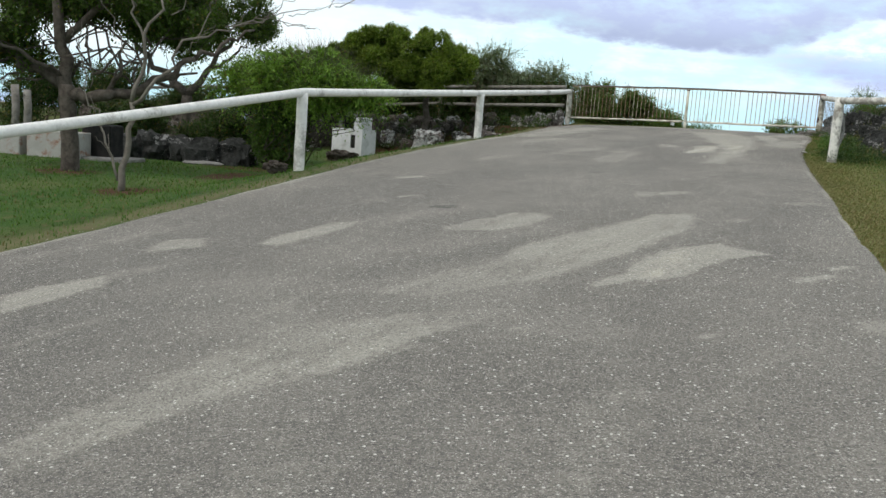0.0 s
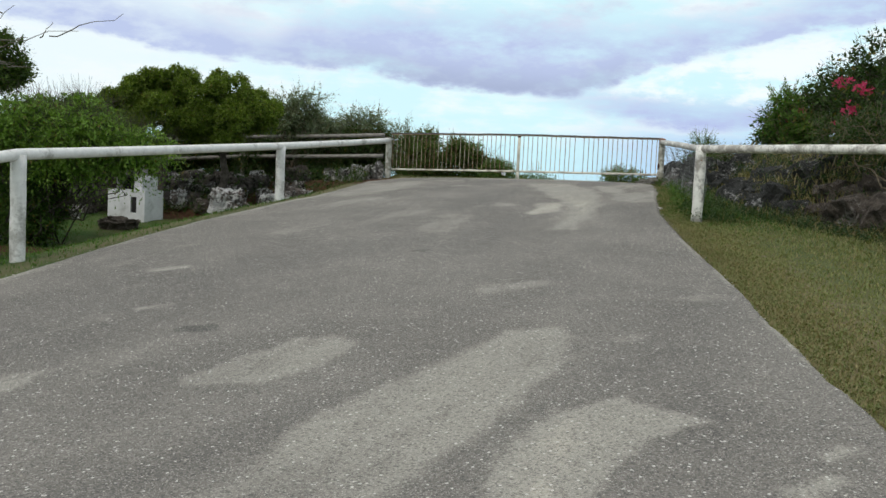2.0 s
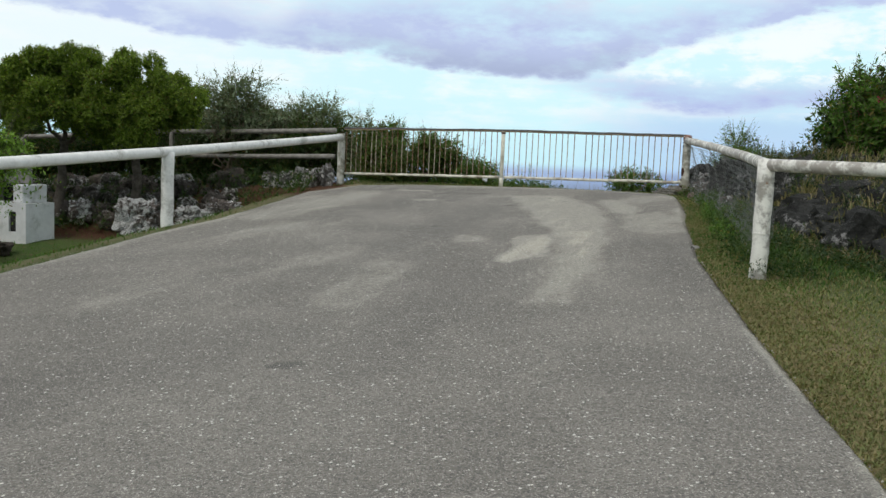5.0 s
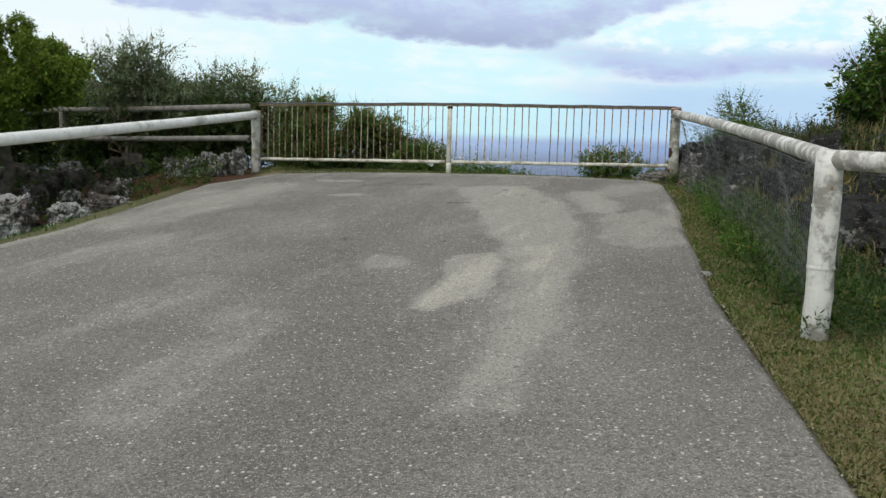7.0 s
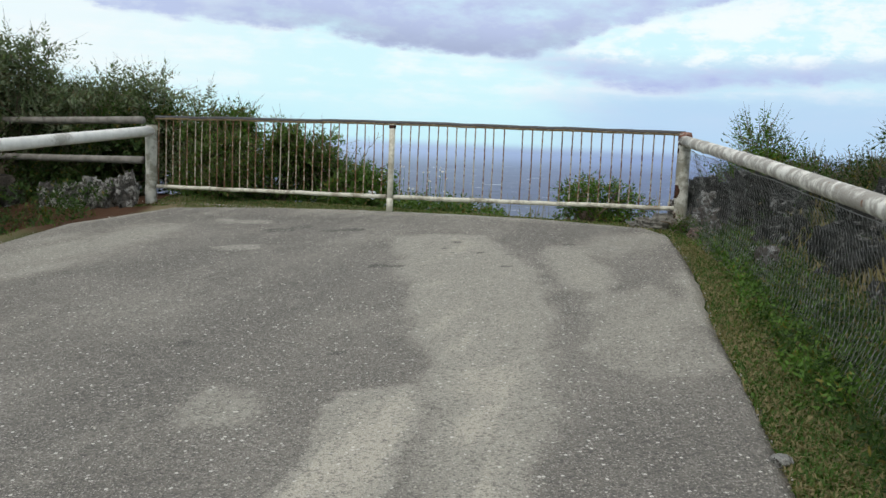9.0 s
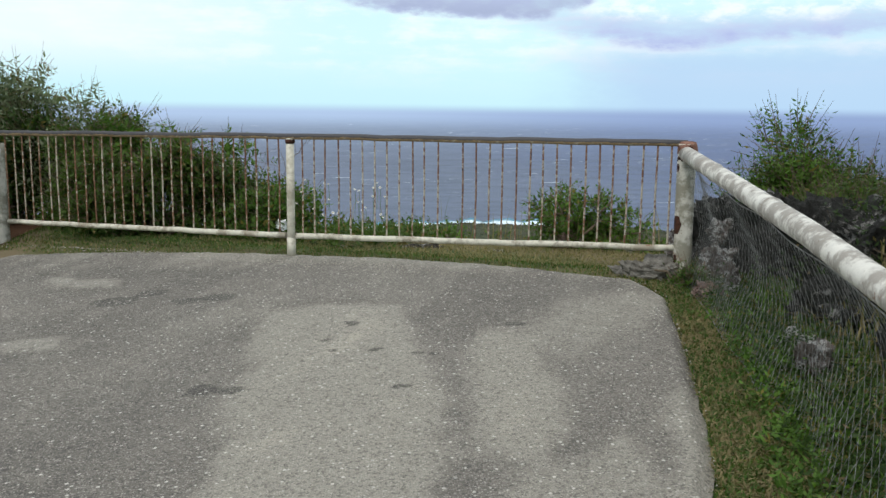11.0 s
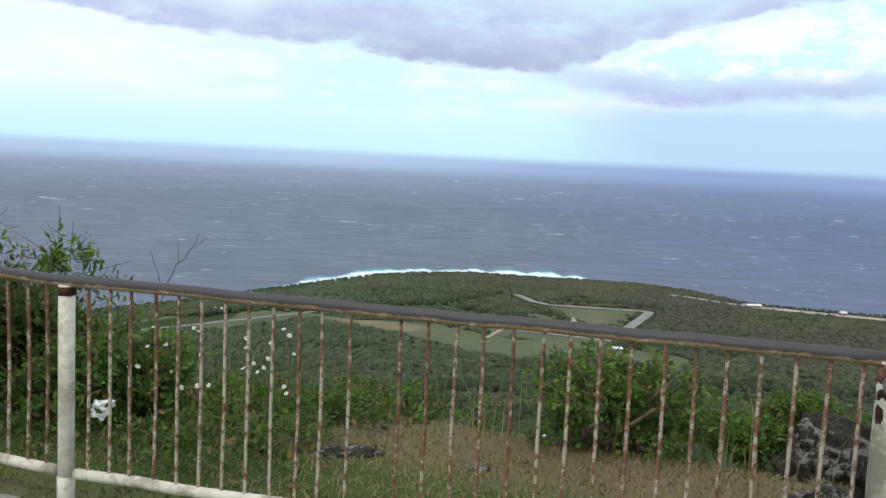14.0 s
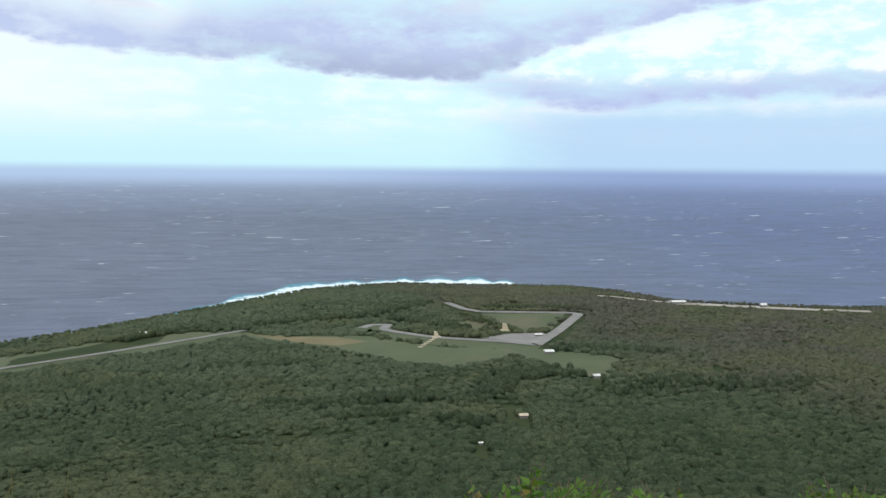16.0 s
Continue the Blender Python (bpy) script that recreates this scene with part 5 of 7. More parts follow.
for ang, z, s in ((196, 4.13, 0.085), (188, 4.56, 0.05), (200, 3.86, 0.04)):
    bm = bmesh.new()
    bmesh.ops.create_icosphere(bm, subdivisions=2, radius=1.0)
    a = radians(ang)
    for w in bm.verts:
        k = 1 + 0.3 * noise.noise(w.co * 2.5 + Vector((z, 0, 0)))
        t = a + w.co.x * s * 0.55 * k / 0.07
        r_ = 0.0685 + 0.007 * w.co.y
        w.co = Vector((RAIL_R[0] + math.cos(t) * r_, RAIL_R[1] + math.sin(t) * r_, z + w.co.z * s * k))
    under(corner, part("rust_scab", bm, RUST, label="dark scab of rust"))

# chain-link netting under the eastern rail
net = thing("chain_link_net", (7.0, 15.9, 3.5), "sagging rusty chain-link netting under the pipe rail", "netting")
NET = np.array([(8.5, 20.0, 4.66), (7.98, 17.1, 4.475), (7.5, 14.9, 4.33), (6.84, 12.72, 4.215)])
NET_S = np.concatenate([[0], np.cumsum(np.hypot(*np.diff(NET[:, :2], axis=0).T))])
pitch = 0.062
cols = int(NET_S[-1] / pitch)


def net_place(i, j):
    x, y, top = (float(np.interp(i * pitch, NET_S, NET[:, k])) for k in range(3))
    top -= 0.08
    g = z_at(x + 0.12, y - 0.05) + 0.02
    t = j / 12
    bow_ = 0.10 * math.sin(math.pi * t) + 0.05 * noise.noise(Vector((i * 0.1, j * 0.2, 0)))
    return np.array([x + bow_ * 0.94, y - bow_ * 0.34, top + (g - top) * t])


nodes_ = {}
for i in range(cols + 1):
    for j in range(13):
        nodes_[i, j] = net_place(i + (0.5 if j % 2 else 0), j)
s_a, s_b = [], []
for (i, j), p in nodes_.items():
    if j < 12:
        for di in ((0, 1) if j % 2 else (-1, 0)):
            q = nodes_.get((i + di, j + 1))
            if q is not None:
                s_a.append(p)
                s_b.append(q)
v, f = sticks(rg, np.array(s_a), np.array(s_b), 0.0015)
under(net, raw("mesh_wire", v, f, WIRE))
for j, nm in ((0, "top_wire"), (12, "bottom_wire")):
    v, f = tube([net_place(i, j) for i in range(0, cols + 1, 2)], 0.003, 6)
    under(net, raw(nm, v, f, WIRE))

# the older rails behind the stones
rear = thing("rear_rail_fence", (-3.0, 26.0, 2.6), "old grey two-rail fence along the cliff edge", "fence")
REAR = [(2.3, 23.0), (-1.7, 26.15), (-5.2, 26.4), (-10.0, 26.3), (-15.0, 26.3)]
for tops in ([4.64, 4.53, 4.25, 3.95, 3.55], [4.12, 3.98, 3.7, 3.42, 3.05]):
    pipe_rail(rear, [(*p, z) for p, z in zip(REAR, tops)], 0.05, OLDWOOD, 0.01, seed=12)
for p, z in zip(REAR[1:], (4.6, 4.3, 4.0, 3.6)):
    pipe_post(rear, *p, z_at(*p), z, 0.06, OLDWOOD, seed=13)


# ---------------------------------------------------------------- stones
def rocks(name, spots, material, label, group, level=3, rough=0.33, seed=1):
    rg_ = np.random.default_rng(seed)
    for x, y, z, a, b, c, t in spots:
        bm = rock_mesh(rg_, (0, 0, 0), (a, b, c), t, level, rough)
        ob = part(name, bm, material)
        ob.location = (x, y, z)
        tagged(ob, label, "rock", group)


rr_ = random.Random(31)


def rear_y(x):
    return float(np.interp(x, [-15, -5, -1, 2.3, 3.0], [25.2, 25.2, 24.6, 22.7, 22.4]))


ROCK_BANK = make_rock("lichened_limestone", (0.045, 0.038, 0.032), (0.165, 0.140, 0.117), (0.42, 0.39, 0.35), 0.0)
# dry-stacked rocks on the bank below the old fence
for mat_, sd in ((ROCK, 2), (ROCK_DARK, 3)):
    spots = []
    for k in range(52):
        x = 2.0 - 6.9 * (k + rr_.random()) / 52
        row = rr_.choice((-1.7, -1.1, -0.5, 0.0))
        y = rear_y(x) + row + rr_.uniform(-0.2, 0.2)
        if x > 0.3:
            continue
        s = rr_.uniform(0.13, 0.29) * (1.0 if row < -0.3 else 1.15)
        spots.append((x, y, z_at(x, y) + s * 0.35, s, s * 0.8, s * rr_.uniform(0.7, 1.15), rr_.uniform(0, 3)))
    rocks("limestone_rock", spots, mat_, "rough grey limestone rock in a dry-stacked bank" if sd == 2 else "dark limestone rock in a dry-stacked bank", "stacked rocks", 3, 0.36, sd)
rocks("limestone_rock", [(2.20 - 0.21 * k, 22.64 + 0.16 * k + 0.06 * (k % 2), 3.64 - 0.03 * k, 0.13 + 0.04 * (k % 2), 0.14, 0.30 - 0.05 * (k % 3), k * 0.7) for k in range(7)], ROCK_PALE, "upright pale limestone rock beside the end post", "upright rocks", 4, 0.42, 4)
rocks("limestone_rock", [(0.39, 21.7, 2.98, 0.42, 0.26, 0.22, 0.4), (-1.43, 22.6, 2.74, 0.42, 0.32, 0.36, 0.2), (-2.81, 23.3, 2.78, 0.20, 0.18, 0.26, 0.9), (-0.4, 22.2, 2.85, 0.3, 0.26, 0.18, 1.6), (-5.06, 21.64, 2.36, 0.42, 0.3, 0.24, 0.6)], ROCK_WHITE, "pale weathered limestone boulder on the grass", "pale boulders", 5, 0.38, 5)
rocks("flat_rock", [(-3.51, 20.6, 2.24, 0.46, 0.32, 0.19, 0.2), (-2.2, 10.9, 2.44, 0.18, 0.13, 0.10, 0.5)], ROCK_DARK, "brown-grey flat stone lying in the grass", "flat stones", 4, 0.36, 6)
rocks("flat_rock", [(-5.85, 16.8, z_at(-5.85, 16.8) + 0.03, 0.45, 0.28, 0.06, 0.1)], CONCRETE_D, "flat grey slab lying on the lawn", "flat stones", 3, 0.12, 7)
spots = []
for k in range(34):
    x = -4.6 - 8.0 * k / 33 + rr_.uniform(-0.2, 0.2)
    s = rr_.uniform(0.3, 0.55)
    y = rear_y(x) - 1.2 + rr_.uniform(-0.7, 0.7)
    spots.append((x, y, z_at(x, y) + s * 0.35, s, s * 0.8, s * 0.85, rr_.uniform(0, 3)))
rocks("limestone_rock", spots, ROCK_DARK, "dark limestone rock at the lawn's edge", "lawn edge rocks", 3, 0.36, 8)
# a dark heap of rocks and scrub across the lawn
spots = []
for k in range(26):
    x = -9.6 + 4.2 * k / 25 + rr_.uniform(-0.2, 0.2)
    s = rr_.uniform(0.25, 0.5)
    y = 17.2 + rr_.uniform(-0.3, 1.1)
    spots.append((x, y, z_at(x, y) + s * 0.4, s, s * 0.8, s * 0.9, rr_.uniform(0, 3)))
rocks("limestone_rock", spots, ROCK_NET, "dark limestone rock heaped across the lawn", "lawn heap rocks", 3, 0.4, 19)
# bank by the eastern fence
spots = []
for k in range(34):
    t = (k + rr_.random()) / 34
    y = 8.6 + 9.4 * t
    x = float(np.interp(y, [8.6, 11.0, 12.8, 14.3, 16.0, 18.0], [10.1, 9.5, 8.95, 8.45, 8.75, 9.15])) + rr_.uniform(0, 0.25)
    s = rr_.uniform(0.22, 0.46)
    g = z_at(x, y)
    spots.append((x, y, g + s * 0.3, s, s * 1.1, s * 0.8, rr_.uniform(0, 3)))
    s *= rr_.uniform(0.8, 1.1)
    spots.append((x + rr_.uniform(0.35, 0.6), y + rr_.uniform(-0.2, 0.2), g + 0.32 + s * 0.3, s, s, s * 0.75, rr_.uniform(0, 3)))
    spots.append((x + rr_.uniform(0.7, 1.1), y + rr_.uniform(-0.2, 0.2), g + 0.62 + s * 0.2, s, s, s * 0.65, rr_.uniform(0, 3)))
rocks("bank_rock", [q for q in spots if q[1] < 13.4], ROCK_DARK, "brown-grey limestone rock of the grassy bank", "bank rocks", 3, 0.38, 9)
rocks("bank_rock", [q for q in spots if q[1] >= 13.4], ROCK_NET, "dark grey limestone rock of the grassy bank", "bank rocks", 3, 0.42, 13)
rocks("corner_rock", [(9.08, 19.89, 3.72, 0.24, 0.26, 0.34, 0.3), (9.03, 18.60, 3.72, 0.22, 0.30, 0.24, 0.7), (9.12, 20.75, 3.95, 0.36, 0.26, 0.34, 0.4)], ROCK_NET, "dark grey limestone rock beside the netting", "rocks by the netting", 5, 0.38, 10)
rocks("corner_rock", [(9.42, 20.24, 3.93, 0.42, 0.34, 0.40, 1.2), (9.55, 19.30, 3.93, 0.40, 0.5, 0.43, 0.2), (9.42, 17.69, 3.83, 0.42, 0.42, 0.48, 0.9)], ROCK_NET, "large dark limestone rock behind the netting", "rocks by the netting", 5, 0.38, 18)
rocks("corner_rock", [(8.78, 19.93, 3.80, 0.13, 0.13, 0.19, 0.4), (8.68, 19.60, 3.74, 0.14, 0.12, 0.18, 1.4), (9.00, 20.45, 4.02, 0.13, 0.09, 0.10, 0.9), (8.45, 17.85, 3.70, 0.08, 0.09, 0.11, 0.6), (8.62, 18.35, 3.62, 0.09, 0.11, 0.1, 0.2)], ROCK_WHITE, "pale pitted limestone rock at the foot of the netting", "rocks by the netting", 5, 0.38, 14)
rocks("corner_rock", [(8.52, 19.47, 3.70, 0.11, 0.09, 0.11, 0.9)], ROCK_PINK, "small pinkish broken limestone rock at the netting", "rocks by the netting", 4, 0.45, 24)
rocks("corner_rock", [(8.70, 20.62, 3.88, 0.08, 0.08, 0.15, 0.9)], ROCK_WHITE, "pale limestone rock behind the corner post", "rocks by the netting", 4, 0.5, 25)
rocks("lookout_rock", [(6.66, 22.35, 3.54, 0.26, 0.14, 0.08, 0.2), (9.22, 21.58, 3.54, 0.30, 0.22, 0.16, 0.8), (9.75, 22.55, 3.5, 0.3, 0.3, 0.25, 0.8), (5.92, 22.10, 3.6, 0.1, 0.07, 0.05, 0.1), (7.43, 22.17, 3.55, 0.08, 0.06, 0.04, 0.1)], ROCK, "grey limestone rock in the grass past the railing", "rocks past the railing", 4, 0.4, 11)
rocks("lookout_rock", [(8.32, 23.0, 3.56, 0.17, 0.12, 0.13, 0.5)], ROCK_PINK, "pale pinkish rock at the foot of a bush", "rocks past the railing", 4, 0.35, 26)
# broken concrete pad at the corner post
bm = rock_mesh(np.random.default_rng(12), (8.33, 20.13, 3.69), (0.26, 0.20, 0.15), -0.35, 5, 0.36)
tagged(part("concrete_pad", bm, CONCRETE_PAD), "cracked grey concrete pad at the corner post", "pad")


# ---------------------------------------------------------------- the barbecue and other built things on the lawn
def barbecue():
    ob = thing("barbecue", (-3.5, 22.0, 2.28), "whitewashed concrete barbecue with a sooty hearth on the lawn", "barbecue")
    m = Matrix.Translation((-4.14, 21.885, 2.27)) @ Matrix.Rotation(radians(-19.6), 4, "Z")

    def blockpart(name, lo, hi, material, label="", hole=None, inside_of=None):
        bm = bmesh.new()
        if hole:
            (hx0, hx1, hz0, hz1) = hole
            box(bm, lo, (hx0, hi[1], hi[2]), 0)
            box(bm, (hx1, lo[1], lo[2]), hi, 0)
            box(bm, (hx0, lo[1], lo[2]), (hx1, hi[1], hz0), 0)
            box(bm, (hx0, lo[1], hz1), (hx1, hi[1], hi[2]), 0)
        else:
            box(bm, lo, hi, 0.015)
        bmesh.ops.transform(bm, matrix=m, verts=bm.verts)
        made = part(name, bm, material, label=label)
        under(inside_of or ob, made)
        return made

    # x runs along the front with the draught slot, y away from the road
    base = blockpart("base", (0, 0, -0.1), (1.0, 0.75, 0.73), CONCRETE, hole=(0.62, 0.78, 0.20, 0.57))
    # a black filling stands in for the darkness inside the slot
    blockpart("slot_shade", (0.621, 0.03, 0.201), (0.779, 0.7, 0.569), SOOT_AND_SHADE, "black filling that paints the dark inside of the draught slot", inside_of=base)
    blockpart("hearth_wall", (0.66, 0.06, 0.73), (0.88, 0.70, 1.07), CONCRETE)
    blockpart("hearth_wall", (0.0, 0.30, 0.73), (0.10, 0.70, 1.0), CONCRETE_D)
    blockpart("fire_back", (0.10, 0.45, 0.73), (0.70, 0.70, 1.02), SOOT_AND_SHADE, "black sooty fire back")
    blockpart("lintel", (0.0, 0.14, 1.02), (0.70, 0.70, 1.07), SOOT_AND_SHADE, "sooty lintel slab")
    blockpart("hood_board", (0.22, 0.34, 1.07), (0.78, 0.44, 1.52), CONCRETE_D, "plain grey board above the hearth")


barbecue()


def block_bench(x, y):
    ob = thing("block_planter", (x, y, z_at(x, y)), "low painted block planter with rust-red stains", "planter")
    z = z_at(x, y)
    for dx in (0.0, 1.25):
        bm = bmesh.new()
        box(bm, (x + dx - 0.55, y - 0.35, z - 0.05), (x + dx + 0.55, y + 0.35, z + 0.55), 0.02)
        under(ob, part("block", bm, BLOCK))


block_bench(-9.2, 14.4)
bx, by = -7.3, 14.9
bin_ = thing("bin", (bx, by, z_at(bx, by)), "black square bin on a pale slab", "bin")
bm = bmesh.new()
box(bm, (bx - 0.32, by - 0.3, z_at(bx, by)), (bx + 0.32, by + 0.3, z_at(bx, by) + 0.75), 0.03)
under(bin_, part("body", bm, SOOT_AND_SHADE))
bm = bmesh.new()
box(bm, (bx - 0.42, by - 0.7, z_at(bx, by) - 0.02), (bx + 0.8, by + 0.35, z_at(bx, by) + 0.09), 0.02)
under(bin_, part("slab", bm, CONCRETE_D))
for dx, tall in ((-10.35, 1.5), (-10.05, 1.4)):
    v, f = tube([(dx, 16.5, z_at(dx, 16.5) - 0.1), (dx + 0.03, 16.5, 3.0), (dx, 16.5, z_at(dx, 16.5) + tall)], 0.09, 10, 0.03, rr_)
    tagged(raw("wooden_post", v, f, OLDWOOD, smooth=True), "stout grey wooden post on the lawn", "post", "wooden posts")

# litter
bm = rock_mesh(np.random.default_rng(15), (5.30, 22.38, 3.82), (0.075, 0.04, 0.045), 0.9, 3, 0.6)
tagged(part("plastic_bag", bm, PLASTIC), "crumpled white plastic bag caught in the weeds", "bag")
bm = rock_mesh(np.random.default_rng(16), (6.73, 14.15, z_at(6.73, 14.15) + 0.02), (0.05, 0.04, 0.03), 0.4, 2, 0.25)
tagged(part("white_stone", bm, ROCK_PALE), "small white stone at the road's edge", "stone")
bm = rock_mesh(np.random.default_rng(17), (8.66, 19.24, z_at(8.66, 19.24) + 0.02), (0.05, 0.03, 0.02), 0.4, 2, 0.3)
tagged(part("blue_scrap", bm, BLUE_PLASTIC), "scrap of blue plastic in the grass", "litter")


# ---------------------------------------------------------------- plants
def limb(rg_, a, b, r0, r1, wander=0.12, n=7):
    """Points and radii of a crooked branch."""
    a, b = np.array(a, float), np.array(b, float)
    pts = [a + (b - a) * k / n + (rg_.normal(size=3) * wander * np.linalg.norm(b - a) / 3 if 0 < k < n else 0) for k in range(n + 1)]
    return pts, [r0 + (r1 - r0) * k / n for k in range(n + 1)]


def limbs(rg_, rows, seg=8):
    return joined([tube(*limb(rg_, *row), seg) for row in rows])


def leafy(name, label, category, base, wood, wood_mat, clumps, count, leaf_mat, length, leaves, leaf, width, seed, up=0.5, out=0.6, shell=0.5, droop=0.25, group="", twig=0.004, twigs=True):
    """A tree or bush: limbs, twigs, and sprays of leaves in clumps of (x, y, z, rx, ry, rz)."""
    rg_ = np.random.default_rng(seed)
    ob = thing(name, base, label, category, group)
    c = np.array(clumps, float)
    v, f, s0, s1 = sprigs(rg_, c[:, :3], c[:, 3:], count, length, leaves, leaf, width, up, out, shell, droop)
    crown = raw("crown", v, f, leaf_mat)
    pieces = [limbs(rg_, wood)] if wood else []
    if twigs:
        pieces.append(sticks(rg_, s0, s1, twig))
        # stems from the base into each clump
    low = np.array(base, float)
    rows = [(low + rg_.normal(size=3) * [0.06, 0.06, 0], p + rg_.normal(size=3) * 0.1, 0.02, 0.006, 0.25) for p in c[:, :3]] if not wood else []
    if rows:
        pieces.append(limbs(rg_, rows, 6))
    v, f = joined(pieces)
    trunk = raw("trunk" if wood else "woody_base", v, f, wood_mat, smooth=True)
    under(ob, trunk, crown)
    return ob


def cluster(seed, centre, spread, n, size, squash=0.75):
    """n clumps scattered in an ellipsoid."""
    rg_ = np.random.default_rng(seed)
    d = unit(rg_.normal(size=(n, 3))) * rg_.random((n, 1)) ** 0.45
    p = np.array(centre) + d * np.array(spread)
    s = size * rg_.uniform(0.65, 1.25, n)
    return [(*q, k, k, k * squash) for q, k in zip(p, s)]


# slim bare tree on the lawn
rg = np.random.default_rng(41)
bx, by = -4.15, 9.57
bz = z_at(bx, by)
rows = [((bx, by, bz - 0.1), (-4.03, 9.6, 3.3), 0.08, 0.058, 0.05), ((-4.03, 9.6, 3.3), (-3.66, 9.65, 4.9), 0.05, 0.028, 0.1), ((-4.03, 9.6, 3.25), (-3.1, 9.7, 4.3), 0.045, 0.028, 0.12),
        ((-3.1, 9.7, 4.3), (-2.1, 9.9, 4.7), 0.026, 0.012, 0.1), ((bx - 0.04, by, bz + 0.15), (-4.5, 9.55, 2.95), 0.035, 0.022, 0.08), ((-4.5, 9.55, 2.95), (-4.85, 9.5, 4.2), 0.02, 0.007, 0.12),
        ((-3.66, 9.65, 4.85), (-3.1, 9.7, 6.0), 0.028, 0.01, 0.15), ((-3.85, 9.6, 4.2), (-4.3, 9.7, 5.4), 0.026, 0.009, 0.15), ((-2.7, 9.8, 4.5), (-0.85, 10.0, 4.97), 0.014, 0.004, 0.06), ((-2.3, 9.85, 4.65), (-1.5, 10.0, 4.6), 0.011, 0.003, 0.1),
        ((-3.5, 9.7, 4.6), (-2.6, 9.9, 5.5), 0.014, 0.005, 0.1), ((-3.1, 9.7, 4.3), (-2.6, 9.6, 5.2), 0.016, 0.005, 0.12), ((-4.0, 9.6, 3.8), (-4.6, 9.4, 5.0), 0.014, 0.005, 0.12), ((-2.1, 9.9, 4.7), (-1.5, 10.0, 5.2), 0.010, 0.004, 0.12)]
slim = thing("bare_tree", (bx, by, bz), "slim pale forked tree with few leaves on the lawn", "tree")
rows = [(a_, b_, r0 * 0.72, r1 * 0.6, w_) for a_, b_, r0, r1, w_ in rows]
for a_, b_, r0, r1, w_ in list(rows[2:]):
    for k_ in range(3):
        q_ = np.array(a_) + (np.array(b_) - np.array(a_)) * rg.uniform(0.35, 0.95)
        e_ = q_ + (np.array(b_) - np.array(a_)) * rg.uniform(0.15, 0.4) + rg.normal(size=3) * [0.18, 0.15, 0.14] + [0, 0, 0.12]
        rows.append((tuple(q_), tuple(e_), 0.007, 0.0025, 0.1))
v, f = limbs(rg, rows, 8)
under(slim, raw("trunk", v, f, BARK_PALE, smooth=True))

# spreading dark tree
bx, by = -6.05, 11.46
bz = z_at(bx, by)
wood = [((bx, by, bz - 0.15), (-6.1, 11.4, 3.5), 0.165, 0.13, 0.03), ((-6.1, 11.4, 3.4), (-6.3, 11.4, 5.2), 0.13, 0.07, 0.06), ((-6.1, 11.4, 3.3), (-4.95, 11.6, 3.45), 0.12, 0.08, 0.1), ((-4.95, 11.6, 3.45), (-4.0, 11.8, 4.1), 0.08, 0.045, 0.12), ((-6.1, 11.4, 3.5), (-7.6, 11.3, 4.2), 0.12, 0.06, 0.1),
        ((-4.0, 11.8, 4.1), (-3.2, 12.4, 4.7), 0.045, 0.02, 0.12), ((-6.2, 11.4, 4.2), (-5.0, 11.6, 5.4), 0.08, 0.03, 0.12), ((-7.2, 11.3, 4.0), (-8.4, 10.8, 4.9), 0.06, 0.03, 0.12), ((-6.1, 11.4, 3.6), (-7.0, 10.6, 4.3), 0.05, 0.02, 0.14), ((-5.4, 11.5, 3.45), (-5.0, 11.3, 4.3), 0.045, 0.02, 0.14), ((-7.4, 11.3, 4.1), (-9, 11.6, 4.1), 0.05, 0.02, 0.14), ((-4.9, 11.6, 3.5), (-4.3, 12.6, 3.9), 0.045, 0.02, 0.14), ((-6.6, 11.35, 3.75), (-7.2, 11.2, 3.5), 0.03, 0.012, 0.16), ((-7.0, 11.3, 3.95), (-7.3, 11.0, 3.6), 0.03, 0.01, 0.16)]
clumps = cluster(51, (-6.4, 12.2, 5.15), (2.5, 1.6, 0.6), 36, 0.38, 0.55) + cluster(52, (-4.6, 12.6, 4.6), (0.9, 0.8, 0.3), 7, 0.26, 0.6) + cluster(50, (-5.0, 12.9, 5.3), (1.0, 0.9, 0.4), 9, 0.34, 0.6) + cluster(53, (-7.4, 11.4, 4.2), (1.2, 0.9, 0.45), 11, 0.28, 0.6)
rb = np.random.default_rng(48)
wood += [((-6.2 + rb.uniform(-1.2, 1.6), 11.45 + rb.uniform(-0.1, 0.3), rb.uniform(3.5, 4.3)), (q[0], q[1], q[2]), 0.022, 0.007, 0.16) for q in clumps[::3]]
leafy("spreading_tree", "large spreading tree with dark crooked limbs on the lawn", "tree", (bx, by, bz), wood, BARK, clumps, 8600, LEAF_CROWN, 0.24, 7, 0.10, 0.24, 61, 0.3, 0.5, 0.3, 0.3)
bx, by = -8.3, 21.3
bz = z_at(bx, by)
wood = [((bx, by, bz - 0.15), (-8.2, 21.2, 3.6), 0.2, 0.15, 0.05), ((-8.2, 21.2, 3.6), (-7.0, 21.4, 5.2), 0.12, 0.05, 0.12), ((-8.2, 21.2, 3.6), (-9.8, 21.2, 5.0), 0.12, 0.05, 0.12), ((-7.5, 21.3, 4.4), (-6.5, 21.2, 5.0), 0.06, 0.02, 0.12)]
clumps = cluster(54, (-8.1, 21.3, 5.6), (2.3, 1.4, 0.8), 26, 0.5, 0.6) + cluster(55, (-6.3, 21.3, 5.45), (0.4, 0.6, 0.45), 6, 0.36, 0.7)
